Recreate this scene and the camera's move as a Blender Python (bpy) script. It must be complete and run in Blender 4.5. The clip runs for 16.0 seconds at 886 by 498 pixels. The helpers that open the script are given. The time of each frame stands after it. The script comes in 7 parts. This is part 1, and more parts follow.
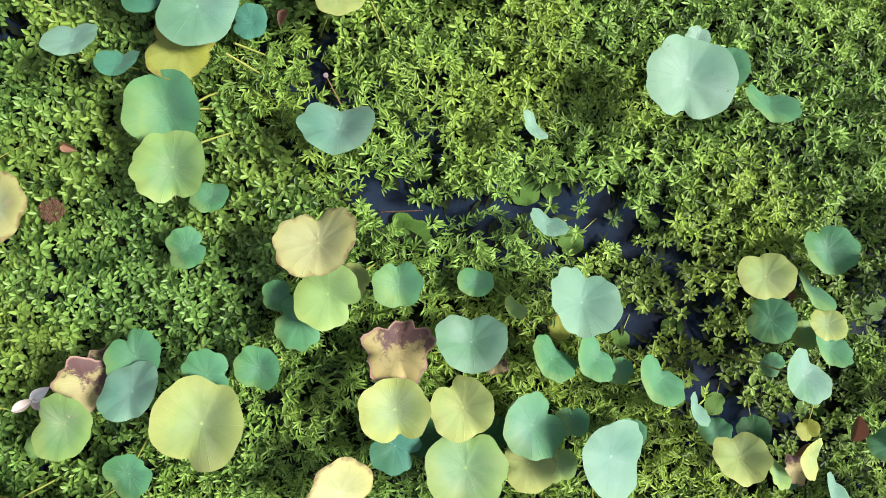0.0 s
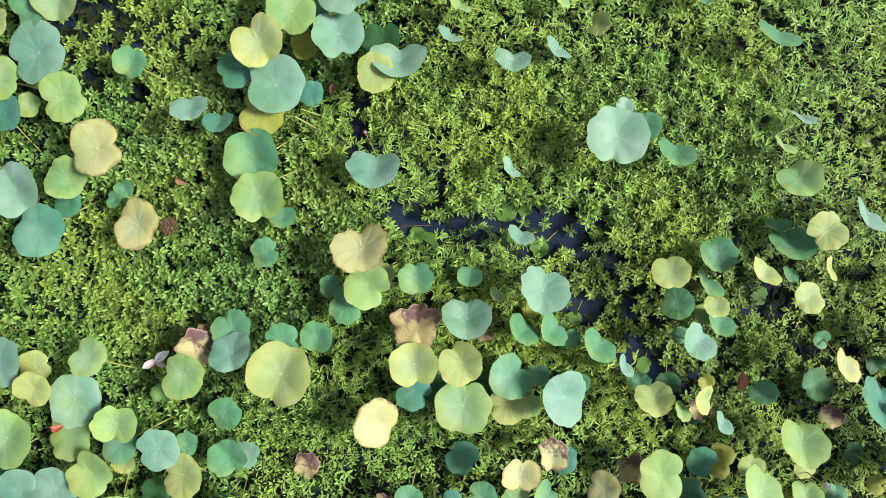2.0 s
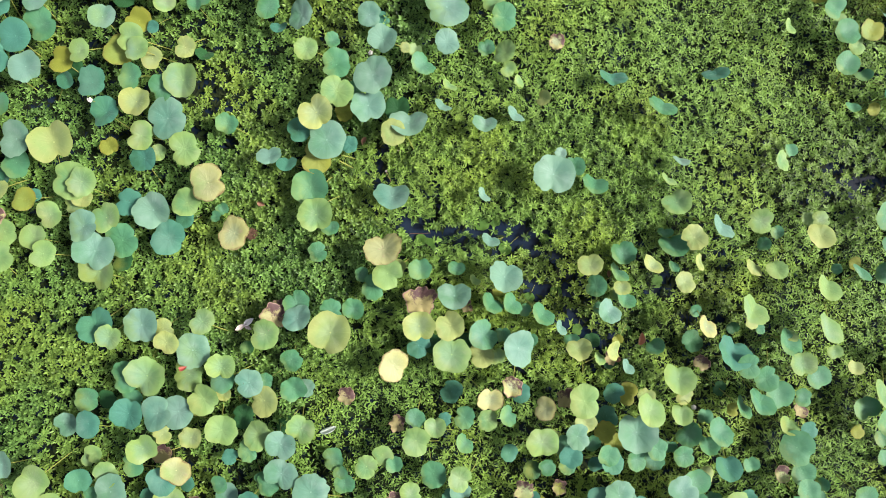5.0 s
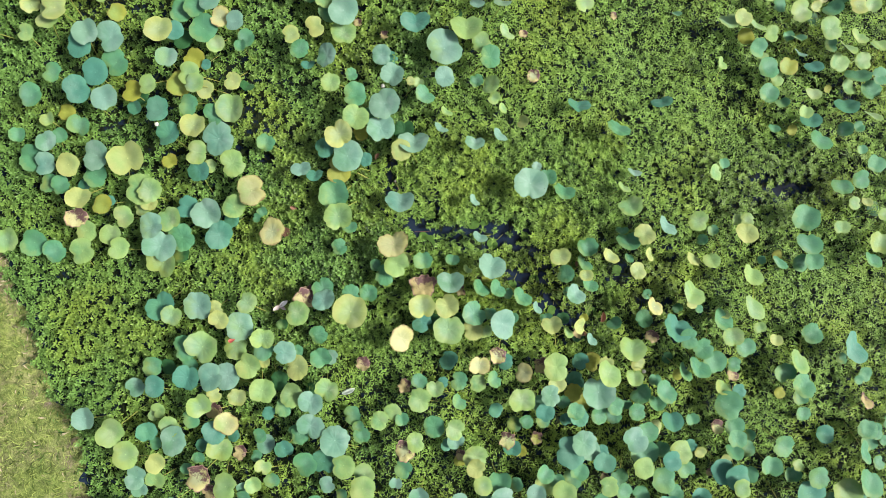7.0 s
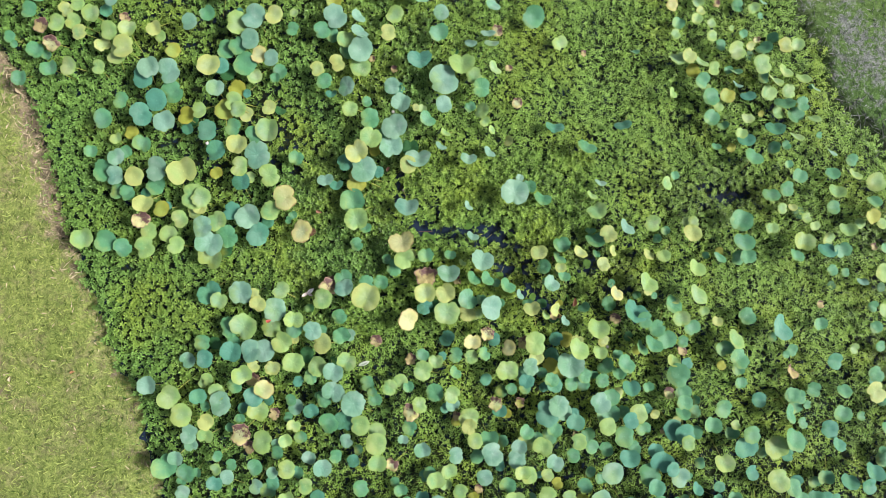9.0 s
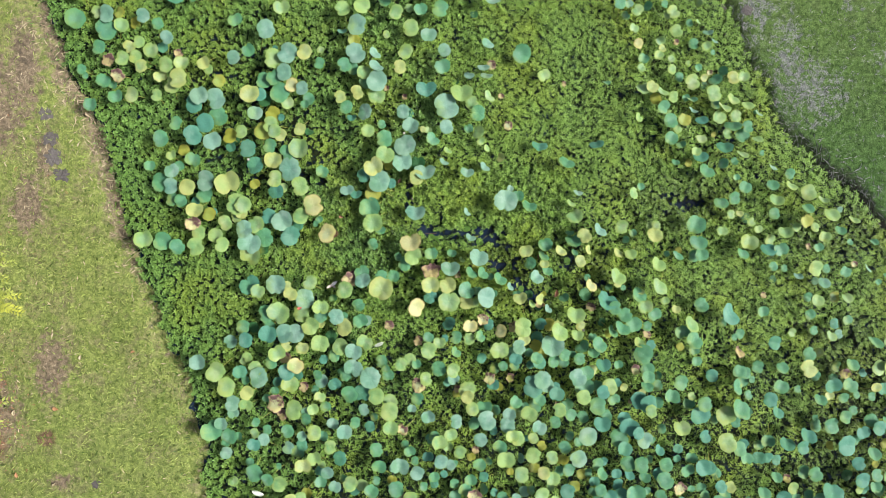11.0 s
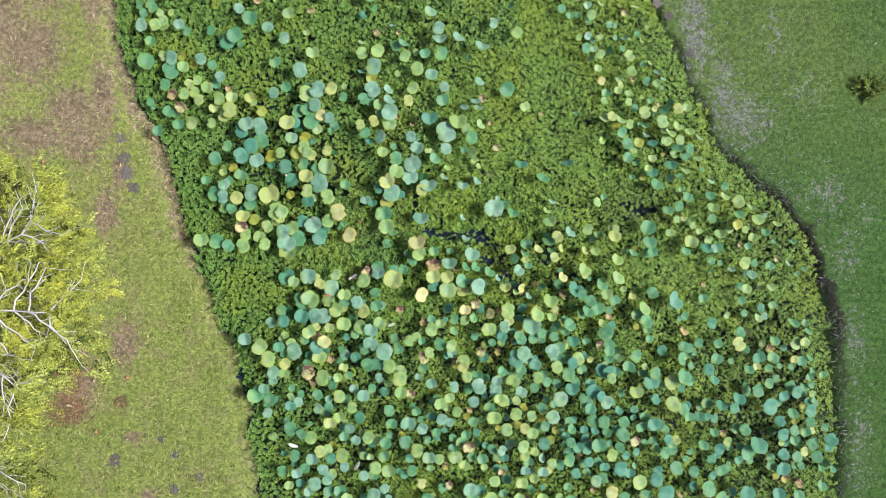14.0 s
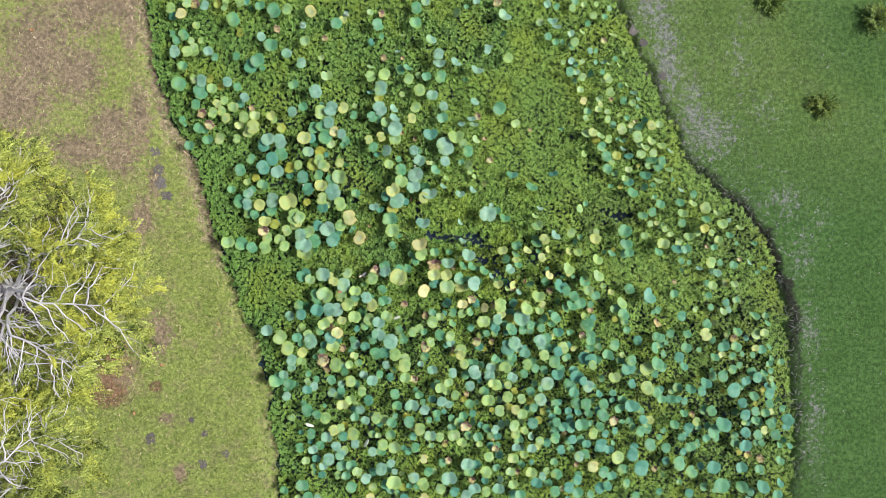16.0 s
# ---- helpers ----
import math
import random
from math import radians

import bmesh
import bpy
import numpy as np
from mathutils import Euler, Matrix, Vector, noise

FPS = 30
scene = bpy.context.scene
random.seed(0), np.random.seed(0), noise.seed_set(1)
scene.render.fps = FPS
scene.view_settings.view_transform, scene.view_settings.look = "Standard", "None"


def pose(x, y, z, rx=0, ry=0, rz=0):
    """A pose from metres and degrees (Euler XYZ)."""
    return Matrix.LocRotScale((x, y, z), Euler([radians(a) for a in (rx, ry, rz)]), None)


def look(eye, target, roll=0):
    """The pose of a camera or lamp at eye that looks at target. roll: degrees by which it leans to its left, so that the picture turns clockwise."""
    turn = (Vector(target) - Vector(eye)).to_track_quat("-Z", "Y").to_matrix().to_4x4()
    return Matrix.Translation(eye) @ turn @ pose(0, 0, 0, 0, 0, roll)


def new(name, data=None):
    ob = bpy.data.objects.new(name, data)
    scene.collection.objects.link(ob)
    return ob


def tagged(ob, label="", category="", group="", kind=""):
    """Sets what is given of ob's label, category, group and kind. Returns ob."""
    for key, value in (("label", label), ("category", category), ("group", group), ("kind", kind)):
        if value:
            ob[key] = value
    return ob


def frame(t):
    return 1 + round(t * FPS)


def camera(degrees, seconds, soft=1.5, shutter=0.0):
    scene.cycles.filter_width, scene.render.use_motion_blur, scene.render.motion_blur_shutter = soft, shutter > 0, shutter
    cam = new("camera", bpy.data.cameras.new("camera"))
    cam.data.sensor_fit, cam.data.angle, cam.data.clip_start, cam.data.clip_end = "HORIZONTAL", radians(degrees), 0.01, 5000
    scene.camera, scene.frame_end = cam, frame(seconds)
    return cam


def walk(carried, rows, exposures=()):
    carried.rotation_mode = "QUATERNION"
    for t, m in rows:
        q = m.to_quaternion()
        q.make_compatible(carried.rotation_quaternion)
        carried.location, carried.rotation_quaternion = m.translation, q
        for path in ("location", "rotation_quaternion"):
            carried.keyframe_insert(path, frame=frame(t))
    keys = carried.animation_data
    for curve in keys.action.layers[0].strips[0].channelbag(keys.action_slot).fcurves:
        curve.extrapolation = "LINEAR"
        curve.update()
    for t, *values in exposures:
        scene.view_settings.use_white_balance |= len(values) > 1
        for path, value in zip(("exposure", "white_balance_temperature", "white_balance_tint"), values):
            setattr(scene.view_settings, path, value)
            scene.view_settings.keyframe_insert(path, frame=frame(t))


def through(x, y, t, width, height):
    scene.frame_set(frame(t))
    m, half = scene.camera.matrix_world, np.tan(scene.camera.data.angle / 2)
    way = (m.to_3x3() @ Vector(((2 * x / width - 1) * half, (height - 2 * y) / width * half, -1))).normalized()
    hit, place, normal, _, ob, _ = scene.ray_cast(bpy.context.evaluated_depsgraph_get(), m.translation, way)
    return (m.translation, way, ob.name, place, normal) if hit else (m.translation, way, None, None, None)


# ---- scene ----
cam = camera(72, 16.0, soft=0.8)
ROWS = [(0, 0.000, 0.000, 3.739, -0.00), (0.5, -0.011, 0.002, 4.091, 0.00), (1, -0.022, 0.009, 4.451, 0.00), (1.5, -0.033, 0.024, 4.804, -0.00), (2,
        -0.039, 0.044, 5.154, -0.00), (2.5, -0.032, 0.060, 5.517, 0.01), (3, -0.021, 0.072, 5.891, 0.01), (3.5, -0.012, 0.077, 6.277, 0.01), (4,
        -0.006, 0.076, 6.667, -0.00), (6.5, 0.010, 0.025, 8.680, -0.11), (7, 0.014, 0.006, 9.104, -0.12), (7.5, 0.017, -0.015, 9.550, -0.11), (8,
        0.020, -0.031, 10.002, -0.10), (8.5, 0.020, -0.035, 10.463, -0.09), (9, 0.014, -0.034, 10.943, -0.07), (11.5, -0.067, -0.037, 13.448, 0.00),
        (12, -0.078, -0.042, 13.945, 0.01), (12.5, -0.084, -0.050, 14.437, 0.00), (13, -0.085, -0.058, 14.922, -0.01), (13.5, -0.081, -0.060, 15.404,
        -0.03), (14, -0.074, -0.053, 15.887, -0.05), (14.5, -0.068, -0.043, 16.375, -0.05), (15, -0.066, -0.030, 16.856, -0.07), (15.5, -0.069,
        -0.017, 17.336, -0.09), (16, -0.075, -0.004, 17.818, -0.10)]
walk(cam, [(t, pose(x, y, z, -0.39, -0.33, turn)) for t, x, y, z, turn in ROWS],
     exposures=[(0, 1.28), (3.5, 1.21), (9, 1.15), (16, 1.15)])

# ---- world and sun: a bright overcast sky, softest light from the upper right ----
world = bpy.data.worlds.new("overcast_sky")
scene.world = world
world.use_nodes = True
wn = world.node_tree.nodes
wl = world.node_tree.links
sky = wn.new("ShaderNodeTexSky")
sky.sky_type, sky.sun_disc = "NISHITA", False
sky.sun_elevation, sky.sun_rotation = radians(43), radians(90)
sky.air_density, sky.dust_density, sky.ozone_density = 1.0, 3.0, 1.0
soften = wn.new("ShaderNodeHueSaturation")
soften.inputs["Saturation"].default_value = 0.45
wl.new(sky.outputs["Color"], soften.inputs["Color"])
wl.new(soften.outputs["Color"], wn["Background"].inputs["Color"])
wn["Background"].inputs["Strength"].default_value = 0.074
sun_data = bpy.data.lights.new("sun", "SUN")
sun_data.energy, sun_data.angle, sun_data.color = 3.65, radians(15), (1.0, 0.96, 0.89)
sun = new("sun", sun_data)
sun.matrix_world = look((22, 0, 20.5), (0, 0, 0))


# ---- node helpers ----
def node_mat(name, rough=0.6, spec=0.4):
    m = bpy.data.materials.new(name)
    m.use_nodes = True
    b = m.node_tree.nodes["Principled BSDF"]
    b.inputs["Roughness"].default_value = rough
    b.inputs["Specular IOR Level"].default_value = spec
    return m, m.node_tree.nodes, m.node_tree.links, b


def mix(nt, fac, a, b, mode="MIX"):
    """Mixes two colours; each of fac, a, b is a value or a socket."""
    n = nt.nodes.new("ShaderNodeMix")
    n.data_type, n.blend_type = "RGBA", mode
    for slot, v in ((0, fac), (6, a), (7, b)):
        if isinstance(v, (int, float, tuple)):
            n.inputs[slot].default_value = v if slot == 0 else (*v, 1.0)
        else:
            nt.links.new(v, n.inputs[slot])
    return n.outputs[2]


def tex_noise(nt, scale, detail=3.0, rough=0.55, coord=None, stretch=None):
    n = nt.nodes.new("ShaderNodeTexNoise")
    n.inputs["Scale"].default_value = scale
    n.inputs["Detail"].default_value = detail
    n.inputs["Roughness"].default_value = rough
    if coord is None:
        coord = nt.nodes.new("ShaderNodeNewGeometry").outputs["Position"]
    if stretch:
        mp = nt.nodes.new("ShaderNodeMapping")
        mp.inputs["Scale"].default_value = stretch
        nt.links.new(coord, mp.inputs["Vector"])
        coord = mp.outputs["Vector"]
    nt.links.new(coord, n.inputs["Vector"])
    return n.outputs["Fac"]


def ramp(nt, fac, lo, hi):
    n = nt.nodes.new("ShaderNodeMapRange")
    n.interpolation_type = "SMOOTHSTEP"
    n.inputs["From Min"].default_value, n.inputs["From Max"].default_value = lo, hi
    nt.links.new(fac, n.inputs["Value"])
    return n.outputs["Result"]


def calc(nt, op, a, b=0.0):
    n = nt.nodes.new("ShaderNodeMath")
    n.operation = op
    for slot, v in ((0, a), (1, b)):
        if isinstance(v, (int, float)):
            n.inputs[slot].default_value = v
        else:
            nt.links.new(v, n.inputs[slot])
    return n.outputs[0]


def attr(nt, name):
    n = nt.nodes.new("ShaderNodeAttribute")
    n.attribute_name = name
    return n.outputs["Fac"]


def bump(nt, b, height, strength, distance):
    n = nt.nodes.new("ShaderNodeBump")
    n.inputs["Strength"].default_value, n.inputs["Distance"].default_value = strength, distance
    nt.links.new(height, n.inputs["Height"])
    nt.links.new(n.outputs["Normal"], b.inputs["Normal"])


def island(nt):
    """A random number that differs from piece to piece, whether it is an object or an island of a mesh."""
    a = nt.nodes.new("ShaderNodeNewGeometry").outputs["Random Per Island"]
    o = nt.nodes.new("ShaderNodeObjectInfo").outputs["Random"]
    return calc(nt, "FRACT", calc(nt, "ADD", a, o))


# ---- materials ----
REFLECT = 0.58  # brings the relative paints below to the true reflectance of leaves and soil


def true_paint(*paints):
    return [tuple(v * REFLECT for v in p) for p in paints]


def leafy(name, dark, light, warm, rough=0.42, through=0.10):
    """Foliage of many small leaves: leaf by leaf and patch by patch variation, some light coming through."""
    dark, light, warm = true_paint(dark, light, warm)
    m, n, l, b = node_mat(name, rough, 0.22)
    nt = m.node_tree
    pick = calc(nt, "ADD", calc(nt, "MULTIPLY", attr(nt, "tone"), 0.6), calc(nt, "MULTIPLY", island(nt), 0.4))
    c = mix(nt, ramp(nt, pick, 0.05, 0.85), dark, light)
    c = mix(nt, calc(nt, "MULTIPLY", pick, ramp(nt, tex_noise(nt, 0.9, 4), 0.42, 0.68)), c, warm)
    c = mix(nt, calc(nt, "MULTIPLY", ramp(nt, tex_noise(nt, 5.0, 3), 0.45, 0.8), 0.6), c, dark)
    l.new(c, b.inputs["Base Color"])
    t = n.new("ShaderNodeBsdfTranslucent")
    l.new(c, t.inputs["Color"])
    s = n.new("ShaderNodeMixShader")
    s.inputs[0].default_value = through
    l.new(b.outputs[0], s.inputs[1])
    l.new(t.outputs[0], s.inputs[2])
    l.new(s.outputs[0], n["Material Output"].inputs["Surface"])
    return m


# paints of lotus blades by a letter: blue-green, teal, green, deep green, lime, yellow, tan, olive, withered, floating
PAINT = {"B": (0.205, 0.385, 0.30), "T": (0.080, 0.270, 0.200), "G": (0.100, 0.302, 0.138), "D": (0.03, 0.125, 0.04),
         "L": (0.28, 0.445, 0.14), "Y": (0.425, 0.49, 0.16), "K": (0.56, 0.56, 0.27), "O": (0.30, 0.34, 0.05),
         "N": (0.42, 0.36, 0.17), "F": (0.10, 0.23, 0.03)}
BLADES = {}


def blade_mat(code):
    """The waxy skin of a lotus blade: fine veins from the middle, blotches, a browned rim where it withers."""
    if code in BLADES:
        return BLADES[code]
    base, other = true_paint(PAINT[code[0]], PAINT[code[-1]])
    base, other = [tuple(v * 1.10 for v in p) for p in (base, other)]
    m, n, l, b = node_mat("lotus_blade_" + code, 0.62, 0.30)
    nt = m.node_tree
    uv = n.new("ShaderNodeUVMap").outputs["UV"]
    sep = n.new("ShaderNodeSeparateXYZ")
    l.new(uv, sep.inputs[0])
    ang = calc(nt, "ARCTAN2", sep.outputs["Y"], sep.outputs["X"])
    leng = n.new("ShaderNodeVectorMath")
    leng.operation = "LENGTH"
    l.new(uv, leng.inputs[0])
    rho = leng.outputs["Value"]
    rnd = island(nt)
    blotch = tex_noise(nt, 7.0, 3)
    # west side of each blade: its second pigment, with skylight painted into the gradient
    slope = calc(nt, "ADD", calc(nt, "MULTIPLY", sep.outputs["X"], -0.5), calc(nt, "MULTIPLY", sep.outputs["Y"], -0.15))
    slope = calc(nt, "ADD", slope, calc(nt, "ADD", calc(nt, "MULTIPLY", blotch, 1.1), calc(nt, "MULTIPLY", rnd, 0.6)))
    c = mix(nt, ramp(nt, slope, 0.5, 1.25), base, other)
    warm = tuple(min(1, v * k) for v, k in zip(base, (1.12, 1.07, 0.85)))
    cool = tuple(v * k for v, k in zip(base, (0.9, 0.97, 1.05)))
    c = mix(nt, calc(nt, "MULTIPLY", rnd, 0.6), c, mix(nt, rnd, cool, warm))
    # greener east side, alike on all blades: pigment and painted shading together
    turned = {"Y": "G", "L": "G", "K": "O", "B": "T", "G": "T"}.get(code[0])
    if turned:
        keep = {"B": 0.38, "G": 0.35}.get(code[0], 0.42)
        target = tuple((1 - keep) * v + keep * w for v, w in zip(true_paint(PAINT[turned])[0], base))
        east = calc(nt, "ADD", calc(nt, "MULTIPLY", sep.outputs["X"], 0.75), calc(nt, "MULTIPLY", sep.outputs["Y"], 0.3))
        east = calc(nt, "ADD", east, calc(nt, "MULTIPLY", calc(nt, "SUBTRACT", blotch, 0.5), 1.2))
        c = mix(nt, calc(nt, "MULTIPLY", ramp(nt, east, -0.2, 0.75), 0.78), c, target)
    # yellowed rim, pushed to the west where the brighter side is painted
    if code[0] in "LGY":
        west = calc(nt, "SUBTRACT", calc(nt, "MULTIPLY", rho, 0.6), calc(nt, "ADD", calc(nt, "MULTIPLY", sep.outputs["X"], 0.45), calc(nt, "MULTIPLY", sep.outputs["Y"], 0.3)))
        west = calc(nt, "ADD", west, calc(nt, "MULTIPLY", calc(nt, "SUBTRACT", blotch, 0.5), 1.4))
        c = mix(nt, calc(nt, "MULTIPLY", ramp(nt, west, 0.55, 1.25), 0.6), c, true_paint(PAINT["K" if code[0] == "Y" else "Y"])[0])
    if code[0] in "LYKG":
        inner = tuple(0.45 * v + 0.55 * w for v, w in zip(base, true_paint(PAINT["B"])[0]))
        heart = ramp(nt, calc(nt, "ADD", rho, calc(nt, "MULTIPLY", calc(nt, "SUBTRACT", blotch, 0.5), 1.3)), 0.85, 0.15)
        c = mix(nt, calc(nt, "MULTIPLY", heart, calc(nt, "MULTIPLY", rnd, 0.8)), c, inner)
    deep = tuple(v * k for v, k in zip(base, (0.5, 0.62, 0.6)))
    c = mix(nt, calc(nt, "MULTIPLY", ramp(nt, tex_noise(nt, 4.5, 4, 0.6), 0.45, 0.8), 0.35), c, deep)
    if code[0] in "BLY":
        # sky gloss on the wax, painted in as pale broken patches
        gloss_patch = ramp(nt, tex_noise(nt, 3.6, 3, 0.5), 0.46, 0.72)
        c = mix(nt, calc(nt, "MULTIPLY", gloss_patch, calc(nt, "ADD", 0.18, calc(nt, "MULTIPLY", rnd, 0.4))), c, (0.24, 0.345, 0.30) if code[0] == "B" else (0.31, 0.36, 0.21))
    side = ramp(nt, calc(nt, "ADD", rho, calc(nt, "MULTIPLY", blotch, 0.5)), 0.75, 1.3)
    c = mix(nt, calc(nt, "MULTIPLY", side, 0.5), c, warm)
    vein = ramp(nt, calc(nt, "ABSOLUTE", calc(nt, "SINE", calc(nt, "MULTIPLY", ang, 10.5))), 0.16, 0.0)
    vein = calc(nt, "MULTIPLY", calc(nt, "MULTIPLY", vein, 0.22), ramp(nt, tex_noise(nt, 6.0, 2), 0.3, 0.75))
    pale = tuple(min(1, v * 1.3 + 0.03) for v in base)
    c = mix(nt, vein, c, pale)
    c = mix(nt, calc(nt, "MULTIPLY", ramp(nt, rho, 0.06, 0.02), 0.7), c, pale)
    if code[0] in "KNO" or "N" in code:
        rim = ramp(nt, calc(nt, "ADD", rho, calc(nt, "MULTIPLY", tex_noise(nt, 16.0, 4), 0.45)), 1.1, 1.28)
        c = mix(nt, calc(nt, "MULTIPLY", rim, 0.5 if code[0] == "O" else 0.8), c, (0.13, 0.065, 0.03))
    if "N" in code:
        patch = calc(nt, "ADD", calc(nt, "MULTIPLY", tex_noise(nt, 9.0, 5, 0.75), 1.4), calc(nt, "ADD", calc(nt, "MULTIPLY", sep.outputs["Y"], 0.25), calc(nt, "MULTIPLY", sep.outputs["X"], 0.15)))
        c = mix(nt, ramp(nt, patch, 0.66, 0.86), c, (0.085, 0.045, 0.045))
        c = mix(nt, ramp(nt, rho, 0.9, 0.97), c, (0.25, 0.155, 0.125))
    elif code[0] == "K":
        c = mix(nt, calc(nt, "MULTIPLY", ramp(nt, tex_noise(nt, 11.0, 5, 0.7), 0.56, 0.72), 0.5), c, (0.34, 0.22, 0.16))
    spots = ramp(nt, tex_noise(nt, 45.0, 2), 0.73, 0.78)
    c = mix(nt, calc(nt, "MULTIPLY", spots, 0.6), c, (0.07, 0.04, 0.02))
    l.new(c, b.inputs["Base Color"])
    b.inputs["Sheen Weight"].default_value = 0.10
    b.inputs["Sheen Roughness"].default_value = 0.4
    pleat = calc(nt, "MULTIPLY", calc(nt, "COSINE", calc(nt, "MULTIPLY", ang, 21.0)), calc(nt, "MULTIPLY", rho, 0.03))
    bump(nt, b, calc(nt, "ADD", calc(nt, "ADD", vein, pleat), calc(nt, "MULTIPLY", tex_noise(nt, 30.0, 2), 0.2)), 0.55, 0.012)
    t = n.new("ShaderNodeBsdfTranslucent")
    l.new(c, t.inputs["Color"])
    s = n.new("ShaderNodeMixShader")
    s.inputs[0].default_value = 0.14
    l.new(b.outputs[0], s.inputs[1])
    l.new(t.outputs[0], s.inputs[2])
    l.new(s.outputs[0], n["Material Output"].inputs["Surface"])
    BLADES[code] = m
    return m


def plain(name, a, b_col, scale=8.0, rough=0.8, strength=0.3, distance=0.01):
    a, b_col = true_paint(a, b_col)
    m, n, l, b = node_mat(name, rough, 0.3)
    nt = m.node_tree
    f = tex_noise(nt, scale, 5, 0.6)
    l.new(mix(nt, mix(nt, 0.5, f, island(nt)), a, b_col), b.inputs["Base Color"])
    bump(nt, b, f, strength, distance)
    return m


STALK = plain("lotus_stalk", (0.24, 0.30, 0.05), (0.42, 0.42, 0.10), 12, 0.55)
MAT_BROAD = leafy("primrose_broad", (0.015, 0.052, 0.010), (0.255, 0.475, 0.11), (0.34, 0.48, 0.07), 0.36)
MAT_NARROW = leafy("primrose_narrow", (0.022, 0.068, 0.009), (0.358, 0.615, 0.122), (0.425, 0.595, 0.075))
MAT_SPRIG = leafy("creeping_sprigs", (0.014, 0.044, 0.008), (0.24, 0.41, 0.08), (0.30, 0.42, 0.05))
# near-black leaves that stand in for the shade between shoots
MAT_UNDER = leafy("gap_shade_leaf", (0.005, 0.010, 0.003), (0.022, 0.045, 0.010), (0.028, 0.040, 0.010), 0.85, 0.03)
STRAW = plain("straw", (0.50, 0.40, 0.24), (0.72, 0.62, 0.44), 20, 0.85)
BARK = plain("silver_bark", (0.44, 0.43, 0.47), (0.78, 0.76, 0.82), 30, 0.85)
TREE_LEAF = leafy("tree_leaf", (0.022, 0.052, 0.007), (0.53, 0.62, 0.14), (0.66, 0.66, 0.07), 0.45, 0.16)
SHRUB_LEAF = leafy("shrub_needles", (0.02, 0.060, 0.012), (0.24, 0.38, 0.06), (0.36, 0.42, 0.05), 0.6, 0.2)
PETAL = plain("faded_petal", (1.05, 1.0, 0.98), (1.3, 1.27, 1.24), 30, 0.6)
BROWN = plain("dead_leaf", (0.30, 0.15, 0.08), (0.50, 0.28, 0.19), 25, 0.8)


def water_mat():
    m, n, l, b = node_mat("pond_water", 0.06, 0.17)
    nt = m.node_tree
    l.new(mix(nt, ramp(nt, tex_noise(nt, 2.5, 4), 0.4, 0.7), (0.008, 0.015, 0.030), (0.016, 0.026, 0.046)), b.inputs["Base Color"])
    bump(nt, b, tex_noise(nt, 14.0, 3), 0.12, 0.02)
    return m


